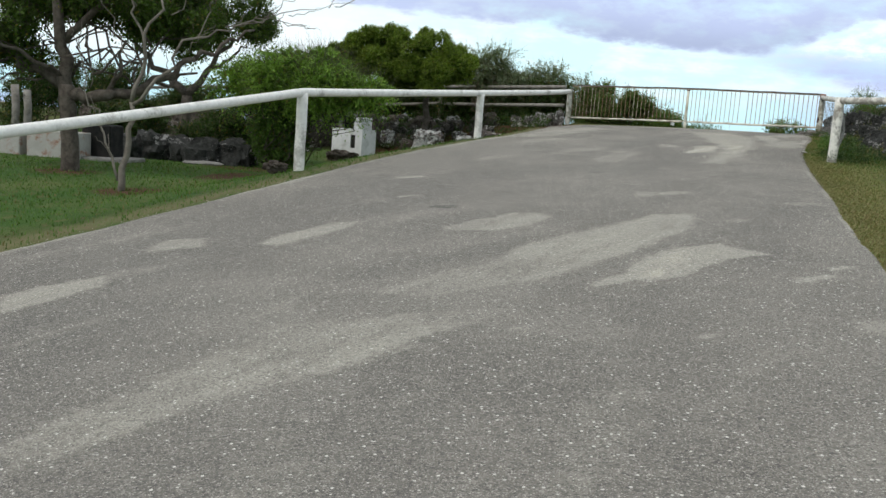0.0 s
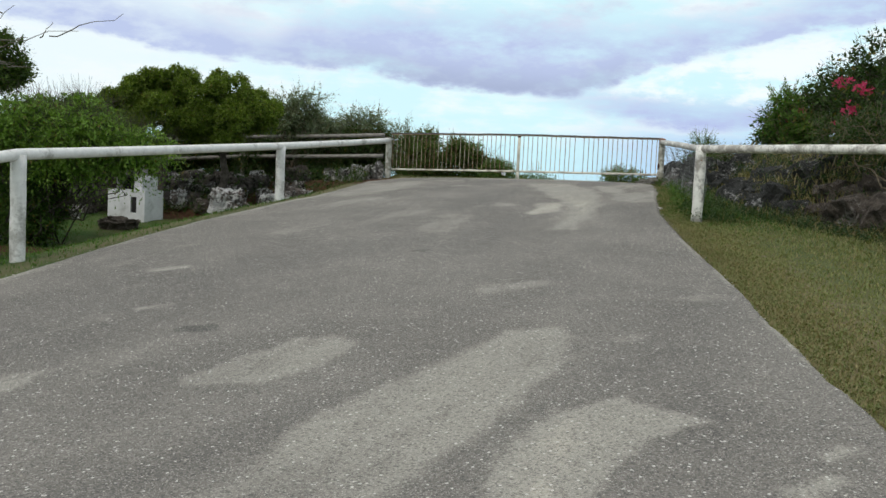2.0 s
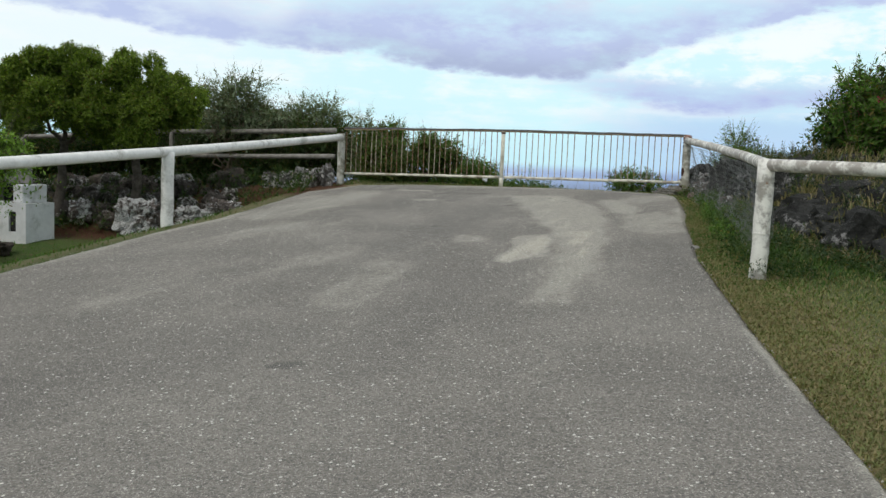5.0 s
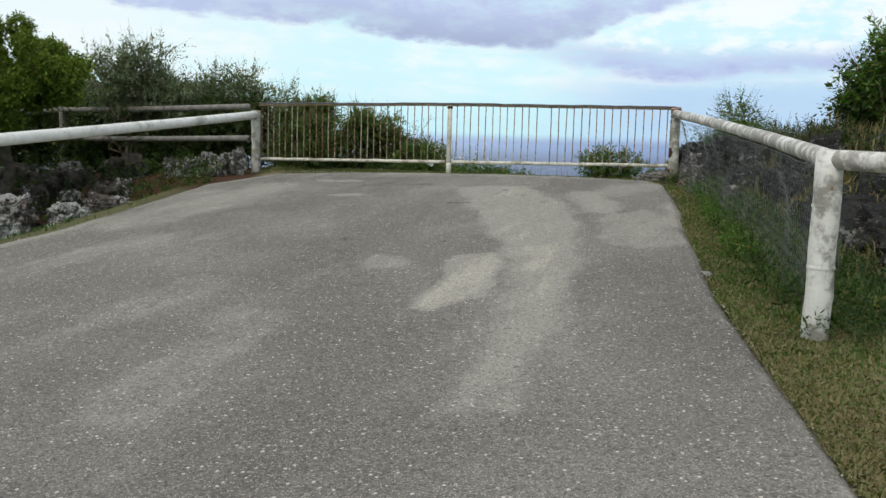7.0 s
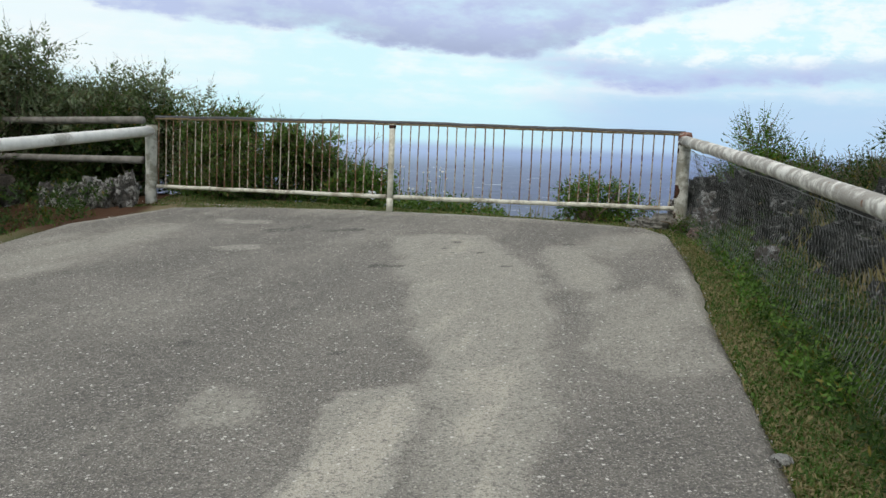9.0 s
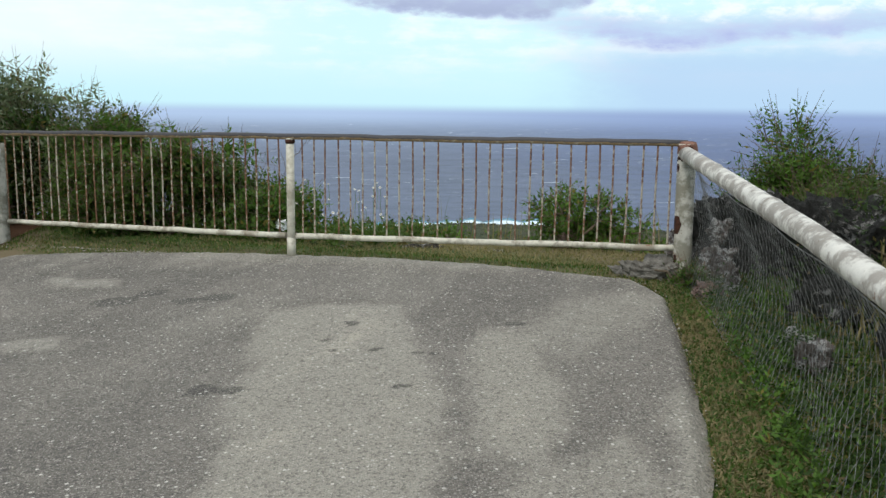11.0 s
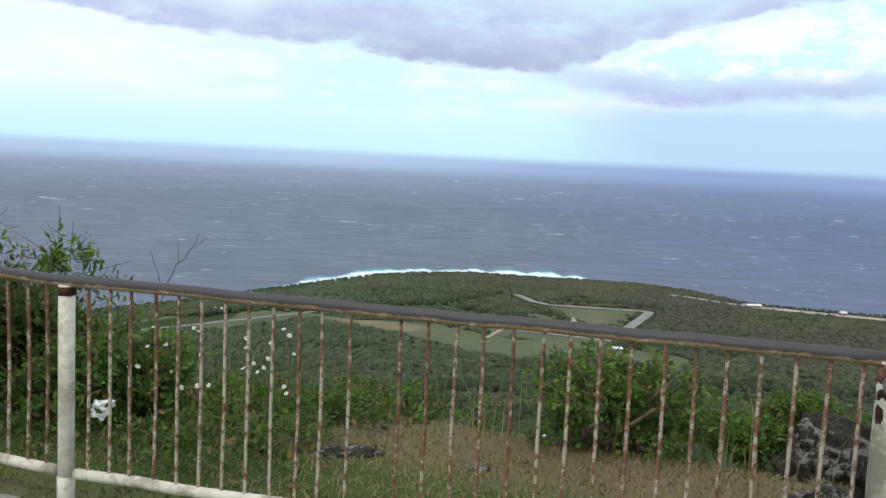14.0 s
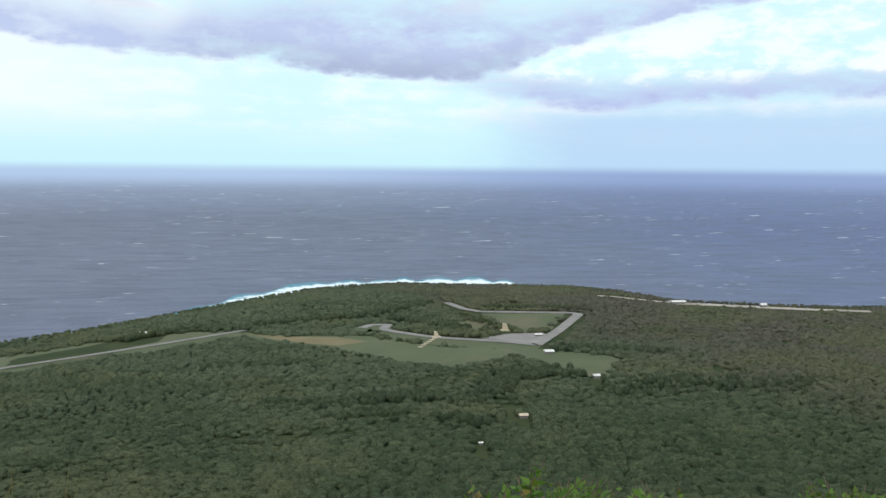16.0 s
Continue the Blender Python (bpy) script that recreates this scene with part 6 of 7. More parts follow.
leafy("spreading_tree", "dark broad-crowned tree at the lawn's far edge", "tree", (bx, by, bz), wood, BARK, clumps, 7000, LEAF_CROWN, 0.30, 7, 0.12, 0.24, 62, 0.35, 0.5, 0.3, 0.25)

# the wide green bush on the lawn: a dark leafy foot under an arching bright crown
bx, by = -4.41, 17.87
bz = z_at(bx, by)
# the foot's darker leaves carry the shade under the crown in their colour
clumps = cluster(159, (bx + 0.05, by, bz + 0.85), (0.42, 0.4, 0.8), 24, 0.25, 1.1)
leafy("shaded_bush_foot", "foot of the wide bright bush, shade put into its darker leaves", "bush", (bx, by + 0.1, bz), None, BARK, clumps, 3400, LEAF_BUSH_SHADE, 0.34, 10, 0.11, 0.24, 164, 0.3, 0.7, 0.4, 0.6)
clumps = cluster(56, (bx + 0.35, by - 0.1, bz + 2.05), (1.35, 1.0, 0.48), 40, 0.34, 0.75) + cluster(58, (bx + 1.75, by, bz + 2.1), (0.6, 0.7, 0.38), 12, 0.28, 0.7) + cluster(57, (bx - 0.95, by, bz + 1.95), (0.4, 0.6, 0.36), 9, 0.28, 0.8) + cluster(60, (bx + 0.6, by + 0.4, bz + 2.55), (1.2, 0.6, 0.2), 9, 0.22, 0.9)
leafy("green_bush", "wide bright green bush with arching drooping sprays on the lawn", "bush", (bx, by, bz), None, BARK, clumps, 5000, LEAF_BUSH, 0.52, 14, 0.115, 0.19, 63, 0.4, 0.8, 0.4, 0.65)

# trees with dense domed crowns past the barbecue
for (bx, by), lobes, n, sd in (((-1.82, 23.4), [(-1.47, 22.8, 5.35, 0.70, 0.62, 0.46), (-0.97, 23.1, 5.05, 0.56, 0.55, 0.40), (-2.07, 22.8, 5.15, 0.50, 0.55, 0.42), (-1.62, 22.6, 4.85, 0.75, 0.5, 0.32), (-1.27, 22.7, 4.6, 0.78, 0.5, 0.34), (-2.22, 22.8, 4.6, 0.5, 0.5, 0.32)], 11000, 65), ((-3.32, 23.5), [(-2.87, 22.9, 5.55, 0.46, 0.5, 0.44), (-3.47, 22.9, 5.35, 0.52, 0.55, 0.44), (-4.07, 23.0, 5.0, 0.45, 0.5, 0.36), (-3.02, 22.7, 4.95, 0.62, 0.5, 0.36), (-3.42, 22.8, 4.62, 0.62, 0.5, 0.34)], 9500, 66)):
    bz = z_at(bx, by)
    rg_l = np.random.default_rng(sd)
    cl = []
    for q in lobes:
        for _ in range(15):
            d_ = unit(rg_l.normal(size=3) + np.array([0, -0.25, 0.35]))
            k_ = rg_l.uniform(0.12, 0.2)
            cl.append((*(np.array(q[:3]) + d_ * np.array(q[3:]) * rg_l.uniform(0.85, 1.15)), k_, k_, k_ * 0.9))
    wood = [((bx, by, bz - 0.1), (bx + 0.1, by, 4.2), 0.11, 0.08, 0.06), ((bx + 0.1, by, 4.1), (bx + 0.8, by, 4.9), 0.05, 0.02, 0.1), ((bx + 0.1, by, 4.1), (bx - 0.6, by, 4.9), 0.05, 0.02, 0.1), ((bx + 0.1, by, 4.2), (bx + 0.2, by - 0.5, 5.0), 0.05, 0.02, 0.1)]
    leafy("domed_tree", "small tree with a dense rounded dark green crown", "tree", (bx, by, bz), wood, BARK, cl, n, LEAF_DOME, 0.13, 8, 0.085, 0.25, sd, 0.6, 1.0, 0.7, 0.05, "domed trees")

# feathery shrubs along the cliff edge
for bx, by, c, sp, n, cnt, sd in ((-0.1, 25.2, (-0.15, 25.2, 5.1), (0.7, 0.5, 0.75), 12, 470, 67), (1.6, 25.1, (1.6, 25.1, 4.65), (0.85, 0.5, 0.5), 12, 470, 68), (2.9, 24.6, (2.9, 24.6, 4.35), (0.42, 0.35, 0.4), 6, 230, 69)):
    leafy("cliff_shrub", "feathery grey-green shrub at the cliff edge", "shrub", (bx, by, z_at(bx, by)), None, TWIG, cluster(sd + 20, c, [1.15 * q for q in sp], n + 5, 0.22, 0.95), int(cnt * 1.05), LEAF_GREY, 0.52, 16, 0.115, 0.17, sd, 0.38, 1.0, 0.15, 0.28, "cliff edge shrubs", 0.0035)
for bx, by, c, sp, n, cnt, sd in ((-0.2, 26.8, (-0.2, 26.9, 4.7), (1.2, 0.4, 0.35), 13, 2300, 135), (-2.6, 27.3, (-2.6, 27.5, 4.7), (1.2, 0.4, 0.4), 13, 2300, 136), (-0.6, 26.2, (-0.6, 26.3, 4.1), (1.0, 0.4, 0.6), 13, 2000, 131), (-2.6, 26.9, (-2.6, 27.0, 4.05), (1.3, 0.4, 0.75), 15, 2400, 132), (-4.9, 26.9, (-4.9, 27.1, 3.95), (1.3, 0.4, 0.75), 15, 2400, 133), (0.9, 25.2, (0.9, 25.3, 3.95), (0.8, 0.35, 0.5), 11, 1700, 134), (0.2, 25.7, (0.2, 25.8, 4.45), (1.15, 0.5, 0.5), 13, 2300, 70), (1.7, 24.7, (1.7, 24.8, 4.25), (0.95, 0.4, 0.5), 12, 2000, 73), (-1.6, 26.8, (-1.6, 26.9, 3.85), (1.4, 0.4, 0.5), 12, 2000, 74), (-3.9, 27.0, (-3.9, 27.0, 3.75), (1.4, 0.4, 0.55), 12, 2000, 75), (-7.0, 26.2, (-7.0, 26.0, 3.4), (1.6, 0.5, 0.5), 11, 1900, 76), (-10.0, 26.2, (-10.0, 26.0, 3.3), (1.7, 0.6, 0.5), 11, 1900, 77), (-8.6, 18.6, (-8.6, 18.6, 2.75), (1.3, 0.5, 0.45), 11, 1700, 71), (-6.2, 18.9, (-6.2, 18.9, 2.7), (1.0, 0.5, 0.4), 10, 1500, 72), (1.2, 24.9, (1.2, 25.0, 3.8), (0.9, 0.25, 0.25), 9, 1200, 110), (-12.8, 25.5, (-12.8, 25.5, 3.3), (1.4, 0.8, 0.9), 12, 1900, 78), (-12.5, 21.0, (-12.5, 21.0, 3.3), (1.0, 1.4, 1.0), 12, 1900, 79)):
    leafy("hedge_shrub", "dark tangled shrub behind the old fence", "shrub", (bx, by, z_at(bx, by)), None, TWIG, cluster(sd + 20, c, sp, n, 0.36, 0.95), cnt, LEAF_DARK, 0.36, 9, 0.11, 0.24, sd, 0.5, 0.6, 0.3, 0.25, "dark shrubs behind the fence")

# flowering bush behind the railing
for (bx, by), c, sp, n, cnt, sd in (((4.05, 23.05), (4.05, 23.05, 4.02), (0.95, 0.45, 0.40), 22, 1700, 81), ((5.2, 22.95), (5.1, 22.95, 3.84), (0.52, 0.34, 0.24), 14, 720, 82), ((3.18, 23.45), (3.17, 23.6, 4.2), (0.8, 0.4, 0.5), 16, 1500, 83)):
    bz = z_at(bx, by)
    leafy("weed_bush", "dense green weedy bush behind the railing", "bush", (bx, by, bz), None, TWIG, cluster(sd + 20, c, sp, n, 0.18, 0.85), cnt, (LEAF_OLIVE, LEAF_WEED, LEAF_OLIVE)[sd - 81], 0.26, 9, 0.075, 0.27, sd, 0.5, 0.7, 0.45, 0.25, "weeds behind the railing")
for bx, by, c, sp, n, cnt, sd in ((8.35, 22.85, (8.35, 22.8, 3.78), (0.62, 0.3, 0.30), 18, 560, 84), (7.16, 23.7, (7.16, 23.9, 3.38), (0.8, 0.25, 0.08), 9, 260, 85), (10.03, 24.0, (10.03, 24.0, 3.25), (0.6, 0.4, 0.2), 8, 1100, 86), (8.9, 24.3, (8.85, 24.3, 3.38), (0.65, 0.25, 0.16), 9, 420, 87), (6.24, 23.5, (6.24, 23.6, 3.44), (0.5, 0.25, 0.08), 6, 220, 88), (6.85, 23.0, (6.85, 23.2, 3.52), (0.3, 0.2, 0.05), 4, 110, 89), (5.6, 24.2, (5.6, 24.2, 3.2), (0.7, 0.25, 0.15), 6, 700, 90)):
    leafy("weed_bush", "low leafy green bush at the grass edge past the railing", "bush", (bx, by, z_at(bx, by)), None, TWIG, cluster(sd + 20, c, sp, n, 0.17, 0.8), cnt, LEAF_WEED if sd not in (87,) else LEAF_LIME, 0.18, 8, 0.062, 0.3, sd, 0.55, 0.6, 0.4, 0.25, "bushes past the railing")

# feathery young plants standing above the weeds
for bx, by, c, sp, n, cnt, sd in ((4.15, 23.3, (4.15, 23.3, 4.52), (0.08, 0.06, 0.10), 2, 26, 101), (4.68, 23.7, (4.68, 23.7, 4.44), (0.07, 0.06, 0.10), 2, 26, 102), (3.6, 23.5, (3.6, 23.5, 4.5), (0.16, 0.1, 0.12), 3, 44, 103)):
    leafy("feathery_plant", "feathery young green plant above the railing weeds", "plant", (bx, by, z_at(bx, by)), None, TWIG, cluster(sd + 20, c, sp, n, 0.10, 1.0), cnt, LEAF_WEED, 0.36, 17, 0.10, 0.16, sd, 0.55, 1.0, 0.2, 0.35, "feathery plants")

# feathery plants at the eastern corner
for bx, by, c, sp, n, cnt, sd, mat in ((9.85, 20.95, (9.85, 20.95, 4.3), (0.28, 0.3, 0.38), 7, 560, 91, LEAF_WEED), (10.9, 20.6, (10.9, 20.6, 3.98), (0.6, 0.45, 0.3), 9, 1300, 92, LEAF_OLIVE), (10.2, 20.0, (10.2, 20.0, 3.85), (0.5, 0.5, 0.25), 8, 1200, 94, LEAF_DARK), (11.9, 20.2, (11.9, 20.2, 4.5), (0.8, 0.6, 0.4), 9, 1200, 93, LEAF_DARK), (9.75, 19.7, (9.75, 19.7, 3.98), (0.35, 0.6, 0.22), 9, 1000, 141, LEAF_OLIVE), (9.9, 18.4, (9.9, 18.4, 4.05), (0.4, 0.8, 0.25), 10, 1200, 142, LEAF_DARK), (10.3, 21.4, (10.3, 21.4, 4.0), (0.5, 0.4, 0.4), 8, 900, 143, LEAF_OLIVE)):
    leafy("corner_shrub", "feathery green shrub behind the netting", "shrub", (bx, by, z_at(bx, by)), None, TWIG, cluster(sd + 20, c, sp, n, 0.24, 0.9), cnt, mat, 0.34, 13, 0.078, 0.17, sd, 0.8, 0.6, 0.4, 0.25, "shrubs behind the netting")

# a small fern between the corner post and the pale rock
leafy("small_fern", "small green fern beside the pale rock and corner post", "fern", (8.50, 19.80, z_at(8.50, 19.80)), None, TWIG, cluster(117, (8.47, 19.74, 3.74), (0.08, 0.10, 0.08), 6, 0.06, 0.9), 150, LEAF_WEED, 0.16, 13, 0.04, 0.2, 99, 0.7, 0.9, 0.3, 0.4)

# bougainvillea on the bank, with a feathery neighbour
leafy("bank_shrub", "feathery green shrub beside the bougainvillea", "shrub", (10.6, 17.7, z_at(10.6, 17.7)), None, TWIG, cluster(116, (10.35, 17.6, 5.0), (0.3, 0.7, 0.45), 9, 0.24, 0.9), 420, LEAF_WEED, 0.4, 13, 0.11, 0.2, 98, 0.7, 0.8, 0.3, 0.25)
clumps = cluster(111, (11.6, 16.2, 5.45), (1.1, 1.9, 0.95), 26, 0.48, 0.85) + cluster(115, (11.9, 15.2, 6.35), (0.6, 0.8, 0.55), 9, 0.3, 1.0) + cluster(112, (10.9, 18.4, 5.0), (0.45, 0.9, 0.5), 10, 0.36, 0.9) + cluster(114, (10.8, 14.2, 4.7), (0.7, 1.2, 0.4), 9, 0.4, 0.85)
boug = leafy("bougainvillea", "large dark green bougainvillea with pink bracts on the bank", "bush", (10.65, 16.00, z_at(10.65, 16.00)), None, BARK, clumps, 5200, LEAF_DARK, 0.42, 9, 0.12, 0.28, 95, 0.5, 0.7, 0.4, 0.3)
boug_crown = [c_ for c_ in boug.children if c_.name.startswith("crown")][0]
fr = np.random.default_rng(96)
for at, size_, many in (((10.4, 15.5, 5.15), (0.14, 0.2, 0.16), 26), ((10.45, 15.2, 5.5), (0.14, 0.2, 0.14), 22), ((10.6, 16.2, 5.7), (0.2, 0.3, 0.10), 22), ((10.35, 15.9, 4.9), (0.08, 0.1, 0.08), 10), ((10.6, 14.2, 5.2), (0.1, 0.14, 0.08), 10), ((10.45, 18.0, 5.1), (0.07, 0.08, 0.06), 8), ((10.45, 17.4, 5.25), (0.07, 0.08, 0.06), 8)):
    for _ in range(many):
        c_ = np.array(at) + unit(fr.normal(size=3)) * np.array(size_) * fr.random() ** 0.4
        a_, vs, fs = unit(fr.normal(size=3) + [-0.8, -0.6, 0.3]), [], []
        s_ = unit(np.cross(a_, fr.normal(size=3)))
        t_ = np.cross(a_, s_)
        for k in range(3):
            o_ = s_ * math.cos(2.1 * k) + t_ * math.sin(2.1 * k)
            w_ = np.cross(a_, o_)
            b_ = len(vs)
            vs += [c_, c_ + o_ * 0.028 + w_ * 0.02 + a_ * 0.012, c_ + o_ * 0.052 + a_ * 0.03, c_ + o_ * 0.028 - w_ * 0.02 + a_ * 0.012]
            fs.append((b_, b_ + 1, b_ + 2, b_ + 3))
        # the three bracts of one flower meet at its heart
        fs = [tuple(0 if q % 4 == 0 else q for q in f_) for f_ in fs]
        under(boug_crown, raw("bract", vs, fs, PETAL_PINK, label="pink bract"))
leafy("bank_shrub", "twiggy grey-green shrub on the rock bank", "shrub", (9.47, 11.85, z_at(9.47, 11.85)), None, TWIG, cluster(113, (9.27, 12.02, 4.5), (0.6, 2.4, 0.25), 12, 0.25, 0.8), 900, LEAF_DARK, 0.25, 7, 0.08, 0.22, 97, 0.5, 0.6, 0.4)

# a bare twig over the railing
rg = np.random.default_rng(43)
tw = thing("dry_twig", (5.26, 23.81, 3.4), "leafless dry branch rising from the weeds", "branch")
v, f = limbs(rg, [((5.10, 23.99, 3.4), (5.22, 24.28, 4.2), 0.009, 0.006, 0.05), ((5.22, 24.28, 4.2), (5.44, 24.44, 4.64), 0.006, 0.003, 0.06), ((5.22, 24.28, 4.15), (5.11, 24.27, 4.5), 0.004, 0.002, 0.06), ((5.31, 24.36, 4.4), (5.29, 24.38, 4.58), 0.003, 0.0015, 0.06), ((5.35, 24.39, 4.47), (5.51, 24.40, 4.60), 0.003, 0.0015, 0.06)], 5)
under(tw, raw("stem", v, f, TWIG))

# daisies
dr = np.random.default_rng(44)
for k in range(46):
    if k < 26:
        x, y = dr.uniform(5.3, 6.35), dr.uniform(22.5, 23.1)
        z = 3.95 + dr.uniform(-0.12, 0.3)
    else:
        x, y = dr.uniform(3.3, 5.2), dr.uniform(22.9, 23.2)
        z = dr.uniform(3.95, 4.45)
    n_ = 9
    a = np.linspace(0, 2 * math.pi, n_, endpoint=False)
    d = unit(np.array([dr.normal() * 0.4, -0.6 + dr.normal() * 0.3, 0.8]))
    s = unit(np.cross(d, [1, 0.2, 0]))
    t = np.cross(d, s)
    c = np.array([x, y, z])
    R0 = dr.uniform(0.012, 0.019)
    vs, fs = [], []
    for q in a:
        o, w = s * math.cos(q) + t * math.sin(q), s * -math.sin(q) + t * math.cos(q)
        b0 = len(vs)
        vs += [c + o * R0 * 0.2, c + o * R0 * 0.7 + w * R0 * 0.26, c + o * R0 - d * 0.003, c + o * R0 * 0.7 - w * R0 * 0.26]
        fs.append((b0, b0 + 1, b0 + 2, b0 + 3))
    fl = thing("daisy", (x, y, z - 0.2), "small white daisy with a yellow centre", "flower", "daisies behind the railing")
    pet = raw("flower_head", vs, fs, PETAL_WHITE)
    v, f = tube([c - d * 0.001, c + d * 0.005], [R0 * 0.3, R0 * 0.2], 8)
    mid_ = raw("centre", v, f, YELLOW)
    v, f = tube([c, c + np.array([0.01, 0.02, -0.12]), c + np.array([0.0, 0.05, -0.28])], 0.0022, 5, caps=False)
    under(fl, pet, raw("stem", v, f, LEAF_WEED))
    under(pet, mid_)

# ---------------------------------------------------------------- grass
gr = np.random.default_rng(45)


# verge east of the road, thicker towards the netting
n = 150000
y = 3.0 + 17.2 * gr.random(n) ** 0.85
x = np.interp(y, RIGHT_Y, RIGHT_X) - 0.03 + np.where(gr.random(n) < 0.62, np.abs(gr.normal(size=n)) * 0.42, gr.uniform(0, 3.2, n))
keep = past_rail(x, y) < 0.4
x, y = x[keep], y[keep]
out_d = x - np.interp(y, RIGHT_Y, RIGHT_X)
tall = 0.034 + 0.10 * smooth(out_d, 0.15, 1.0) * smooth(y, 12, 15) + 0.03 * smooth(out_d, 0.8, 2.0)
patch = np.array([noise.noise(Vector((a * 1.1, b * 1.1, 4.0))) for a, b in zip(x, y)])
dryness = gr.random(len(x)) < 0.42 * (1 - smooth(out_d, 0.05, 0.9)) + 0.14 + 0.08 * (y < 13) + 0.3 * np.clip(patch, -0.3, 0.6)
lush = ~dryness & (y + gr.normal(size=len(y)) * 0.8 > 12.5)
for pick, mat, nm, lb in ((~dryness & ~lush, BLADE, "verge_grass", "green grass along the road's edge"), (lush, BLADE_LAWN, "lush_verge_grass", "deep green grass below the netting"), (dryness, BLADE_DRY, "dry_verge_grass", "straw-coloured grass along the road's edge")):
    v, f = blades(gr, np.column_stack([x[pick], y[pick]]), ground_at(x[pick], y[pick]) + 0.006, tall[pick][:, None], 1.15, 0.0048)
    tagged(raw(nm, v, f, mat), lb, "grass", kind="stuff")
# lush weeds below the netting
n = 900
y = gr.uniform(14.6, 19.3, n)
x = np.interp(y, RIGHT_Y, RIGHT_X) + 0.22 + np.abs(gr.normal(size=n)) * 0.55
v, f = sprigs(gr, np.column_stack([x, y, ground_at(x, y) + 0.03]), np.full((n, 3), 0.05), n, 0.15, 7, 0.055, 0.18, 0.9, 0.5)[:2]
tagged(raw("verge_weeds", v, f, LEAF_WEED), "lush green weeds below the netting", "weeds", kind="stuff")
n = 1800
y = gr.uniform(12.6, 20.1, n)
x = np.interp(y, RIGHT_Y, RIGHT_X) + 0.3 + np.abs(gr.normal(size=n)) * 0.6
v, f = sprigs(gr, np.column_stack([x, y, ground_at(x, y) + 0.03]), np.full((n, 3), 0.05), n, 0.17, 8, 0.06, 0.14, 0.9, 0.5)[:2]
tagged(raw("dark_verge_weeds", v, f, LEAF_DARK), "dark green weeds below the netting", "weeds", kind="stuff")
# dry and green tufts over the eastern bank
n = 13000
y = gr.uniform(8.2, 18.8, n)
off = gr.uniform(-0.6, 1.0, n)
x = np.interp(y, [8.6, 11.0, 12.8, 14.3, 16.0, 18.0], [10.1, 9.5, 8.95, 8.45, 8.75, 9.15]) + off
lift = np.clip((off + 0.42) * 0.75, 0, 0.95) * gr.uniform(0.6, 1.05, n)
v, f = blades(gr, np.column_stack([x, y]), ground_at(x, y) + lift, 0.16, 1.1, 0.006)
tagged(raw("bank_grass", v, f, BLADE_DRY), "dry brown grass over the rock bank", "grass", kind="stuff")
n = 6500
y = gr.uniform(8.2, 19.6, n)
x = np.interp(y, [8.6, 11.0, 12.8, 14.3, 16.0, 18.0, 19.2], [10.1, 9.5, 8.95, 8.45, 8.75, 9.15, 9.4]) + gr.uniform(-0.9, 1.1, n)
v, f = sprigs(gr, np.column_stack([x, y, ground_at(x, y) + gr.uniform(0.05, 0.85, n) * smooth(x - np.interp(y, [8.6, 11.0, 12.8, 14.3, 16.0, 18.0], [10.1, 9.5, 8.95, 8.45, 8.75, 9.15]), -0.4, 0.6)]), np.full((n, 3), 0.06), n, 0.22, 9, 0.06, 0.2, 0.8, 0.6)[:2]
tagged(raw("bank_weeds", v, f, LEAF_BANK), "olive green weeds among the bank rocks", "weeds", kind="stuff")
# dark weeds among the stacked rocks in the west
n = 2600
x = gr.uniform(-7.5, 1.9, n)
y = np.interp(x, [-15, -5, -1, 2.3, 3.0], [25.2, 25.2, 24.6, 22.7, 22.4]) + gr.uniform(-2.0, 0.3, n)
v, f = sprigs(gr, np.column_stack([x, y, ground_at(x, y) + gr.uniform(0.02, 0.3, n)]), np.full((n, 3), 0.06), n, 0.2, 7, 0.08, 0.2, 0.8, 0.6)[:2]
tagged(raw("rock_weeds", v, f, LEAF_DARK), "dark weeds among the stacked rocks", "weeds", kind="stuff")
# loose grit that has washed onto the asphalt, most of it along the rims
n = 13000
y = 0.5 + 21.0 * gr.random(n)
xl, xr = np.interp(y, LEFT_Y, LEFT_X), np.interp(y, RIGHT_Y, RIGHT_X)
u = np.where(gr.random(n) < 0.78, gr.random(n), np.where(gr.random(n) < 0.6, 1 - np.abs(gr.normal(size=n)) * 0.03, np.abs(gr.normal(size=n)) * 0.03))
x = xl + (xr - xl) * np.clip(u, 0.004, 0.996)
s = gr.uniform(0.0, 2.0, 3200)
px = np.array([rail_point(q) for q in s])
off = gr.normal(size=3200) * 0.07 - 0.24
x, y = np.concatenate([x, px[:, 0] + off * 0.421]), np.concatenate([y, px[:, 1] + off * 0.907])
keep = past_rail(x, y) < -0.1
x, y = x[keep], y[keep]
n = len(x)
octa = np.array([(1, 0, 0), (0, 1, 0), (-1, 0, 0), (0, -1, 0), (0, 0, 0.8), (0, 0, -0.8)])
sz = (0.0022 + 0.0062 * gr.random(n) ** 3.5)[:, None, None] * gr.uniform(0.6, 1.3, (n, 6, 1))
V = octa[None] * sz + np.column_stack([x, y, slope(x, np.clip(y, -12, 24)) + 0.029])[:, None]
tri_ = np.array([(0, 1, 4), (1, 2, 4), (2, 3, 4), (3, 0, 4), (1, 0, 5), (2, 1, 5), (3, 2, 5), (0, 3, 5)])
tagged(raw("loose_grit", V.reshape(-1, 3), (tri_[None] + (np.arange(n) * 6)[:, None, None]).reshape(-1, 3), GRIT), "pale loose grit scattered on the asphalt", "gravel", kind="stuff")
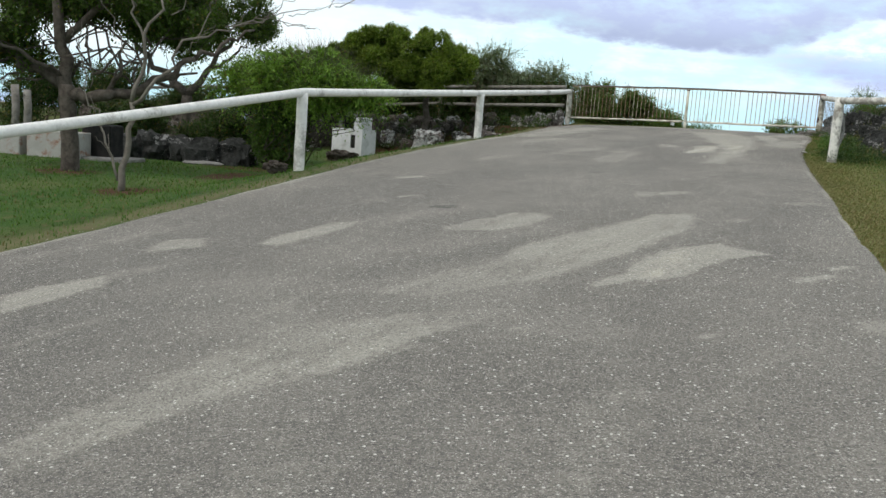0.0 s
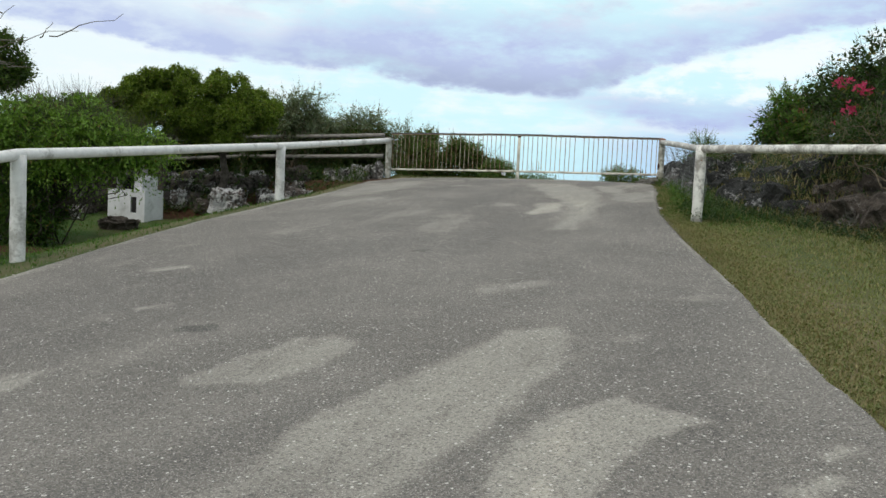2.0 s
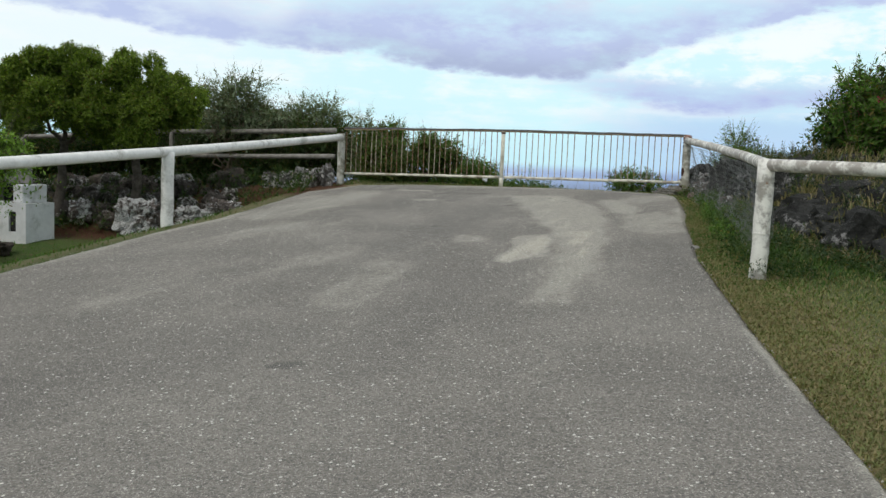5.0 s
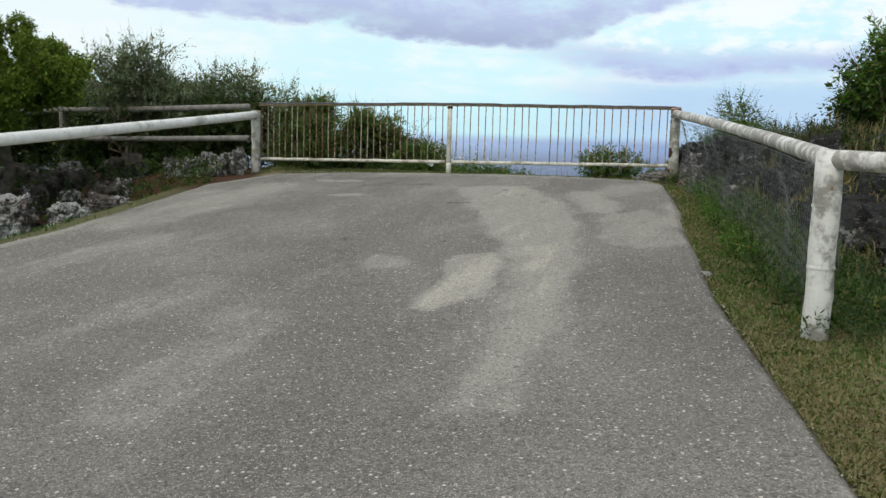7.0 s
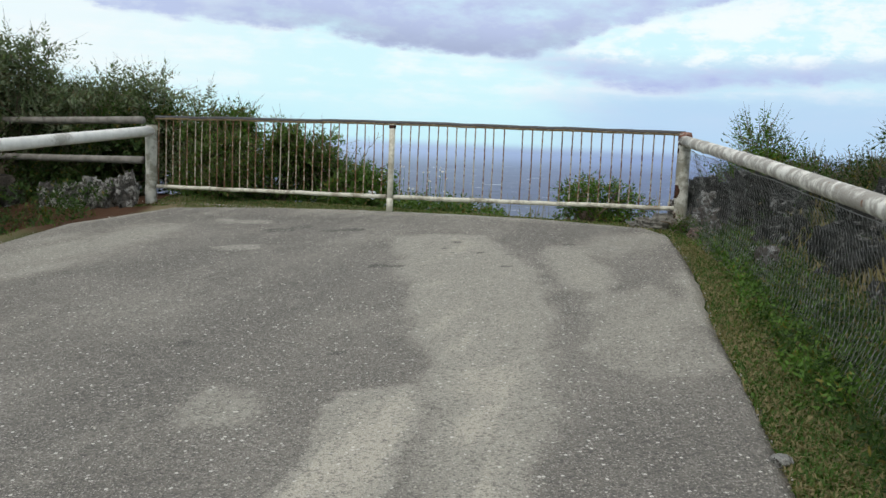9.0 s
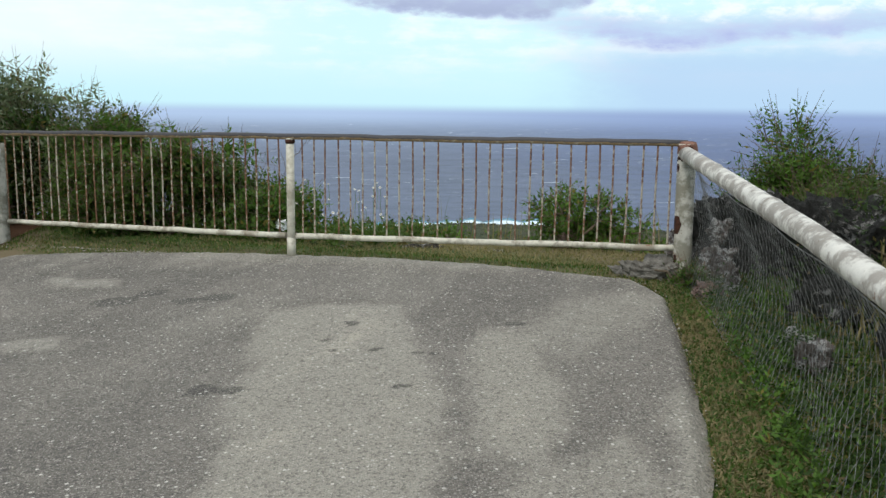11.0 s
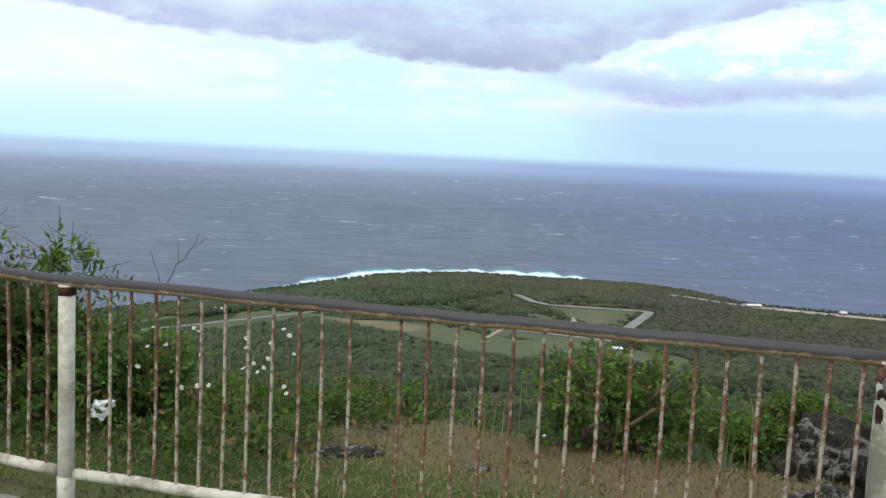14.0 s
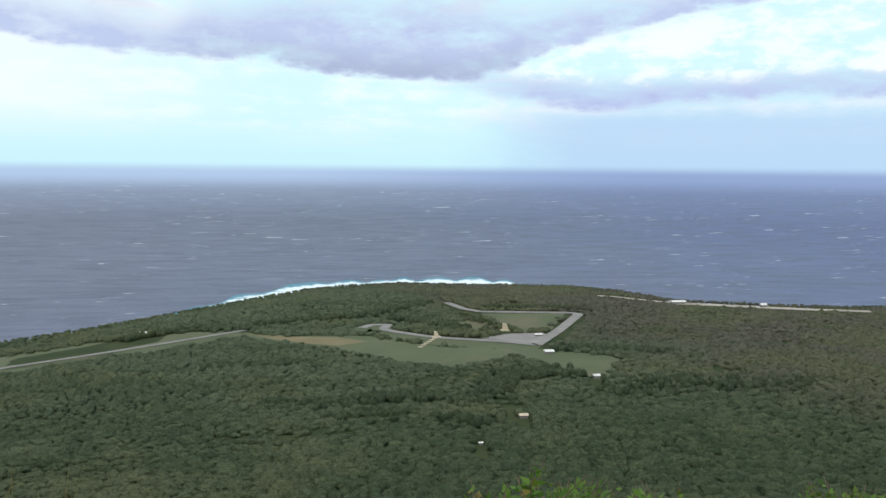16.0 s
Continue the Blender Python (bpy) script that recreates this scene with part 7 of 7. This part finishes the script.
# strip at the foot of the railing and the lookout grass
n = 13000
s = gr.uniform(-0.05, 2.05, n)
px = np.array([rail_point(min(max(q, 0), 2)) for q in s])
off = gr.uniform(-0.45, 0.75, n)
x, y = px[:, 0] + off * 0.421, px[:, 1] + off * 0.907
v, f = blades(gr, np.column_stack([x, y]), ground_at(x, y) + 0.004, 0.028, 0.9, 0.004)
thin = gr.random(len(x)) < 0.6
v2, f2 = blades(gr, np.column_stack([x, y])[thin], ground_at(x, y)[thin] + 0.004, 0.034, 0.9, 0.004)
tagged(raw("dry_railing_grass", v2, f2, BLADE_DRY), "straw-coloured grass at the foot of the railing", "grass", kind="stuff")
tagged(raw("railing_grass", v, f, BLADE_LAWN), "short green grass at the foot of the railing", "grass", kind="stuff")
n = 42000
x, y = gr.uniform(4.48, 11.40, n), gr.uniform(20.6, 25.5, n)
d = past_rail(x, y)
keep = (d > 0.6) & (d < 3.6)
x, y = x[keep], y[keep]
v, f = blades(gr, np.column_stack([x, y]), ground_at(x, y), 0.05, 1.1, 0.004)
tagged(raw("lookout_grass", v, f, BLADE_DRY), "dry straw-coloured grass past the railing", "grass", kind="stuff")
# low dark weeds behind the western half of the railing
n = 1000
s = gr.uniform(-0.1, 1.15, n)
px = np.array([rail_point(min(max(q, 0), 2)) for q in s])
off = gr.uniform(0.55, 2.2, n)
x, y = px[:, 0] + off * 0.421, px[:, 1] + off * 0.907
v, f = sprigs(gr, np.column_stack([x, y, ground_at(x, y) + 0.05]), np.full((n, 3), 0.06), n, 0.24, 8, 0.07, 0.24, 0.9, 0.5)[:2]
tagged(raw("railing_weeds", v, f, LEAF_OLIVE), "low dark weeds behind the railing", "weeds", kind="stuff")
# taller stalks at the brink
n = 520
x, y = gr.uniform(5.0, 11.48, n), gr.uniform(21.5, 26, n)
d = past_rail(x, y)
keep = (d > 2.2) & (d < 3.8)
x, y = x[keep], y[keep]
v, f = blades(gr, np.column_stack([x, y]), ground_at(x, y), 0.5, 0.35, 0.004)
tagged(raw("grass_stalks", v, f, BLADE_DRY), "tall thin dry grass stalks at the cliff's brink", "grass", kind="stuff")
# lawn
n = 70000
x = gr.uniform(-12, 2.0, n)
y = gr.uniform(4.42, 23.27, n)
keep = (np.interp(y, LEFT_Y, LEFT_X) - x > 0.05) & ((gr.random(n) < 0.3) | (y < 18.3) | (x < -4.0))
keep &= (gr.random(n) < 0.2) | (((x + 3.88) / 0.5) ** 2 + ((y - 13.3) / 1.7) ** 2 > 0.8 + 0.5 * gr.normal(size=n))
x, y = x[keep], y[keep]
v, f = blades(gr, np.column_stack([x, y]), ground_at(x, y), 0.055, 0.7, 0.006)
tagged(raw("lawn_grass", v, f, BLADE_LAWN), "short green lawn grass", "grass", kind="stuff")
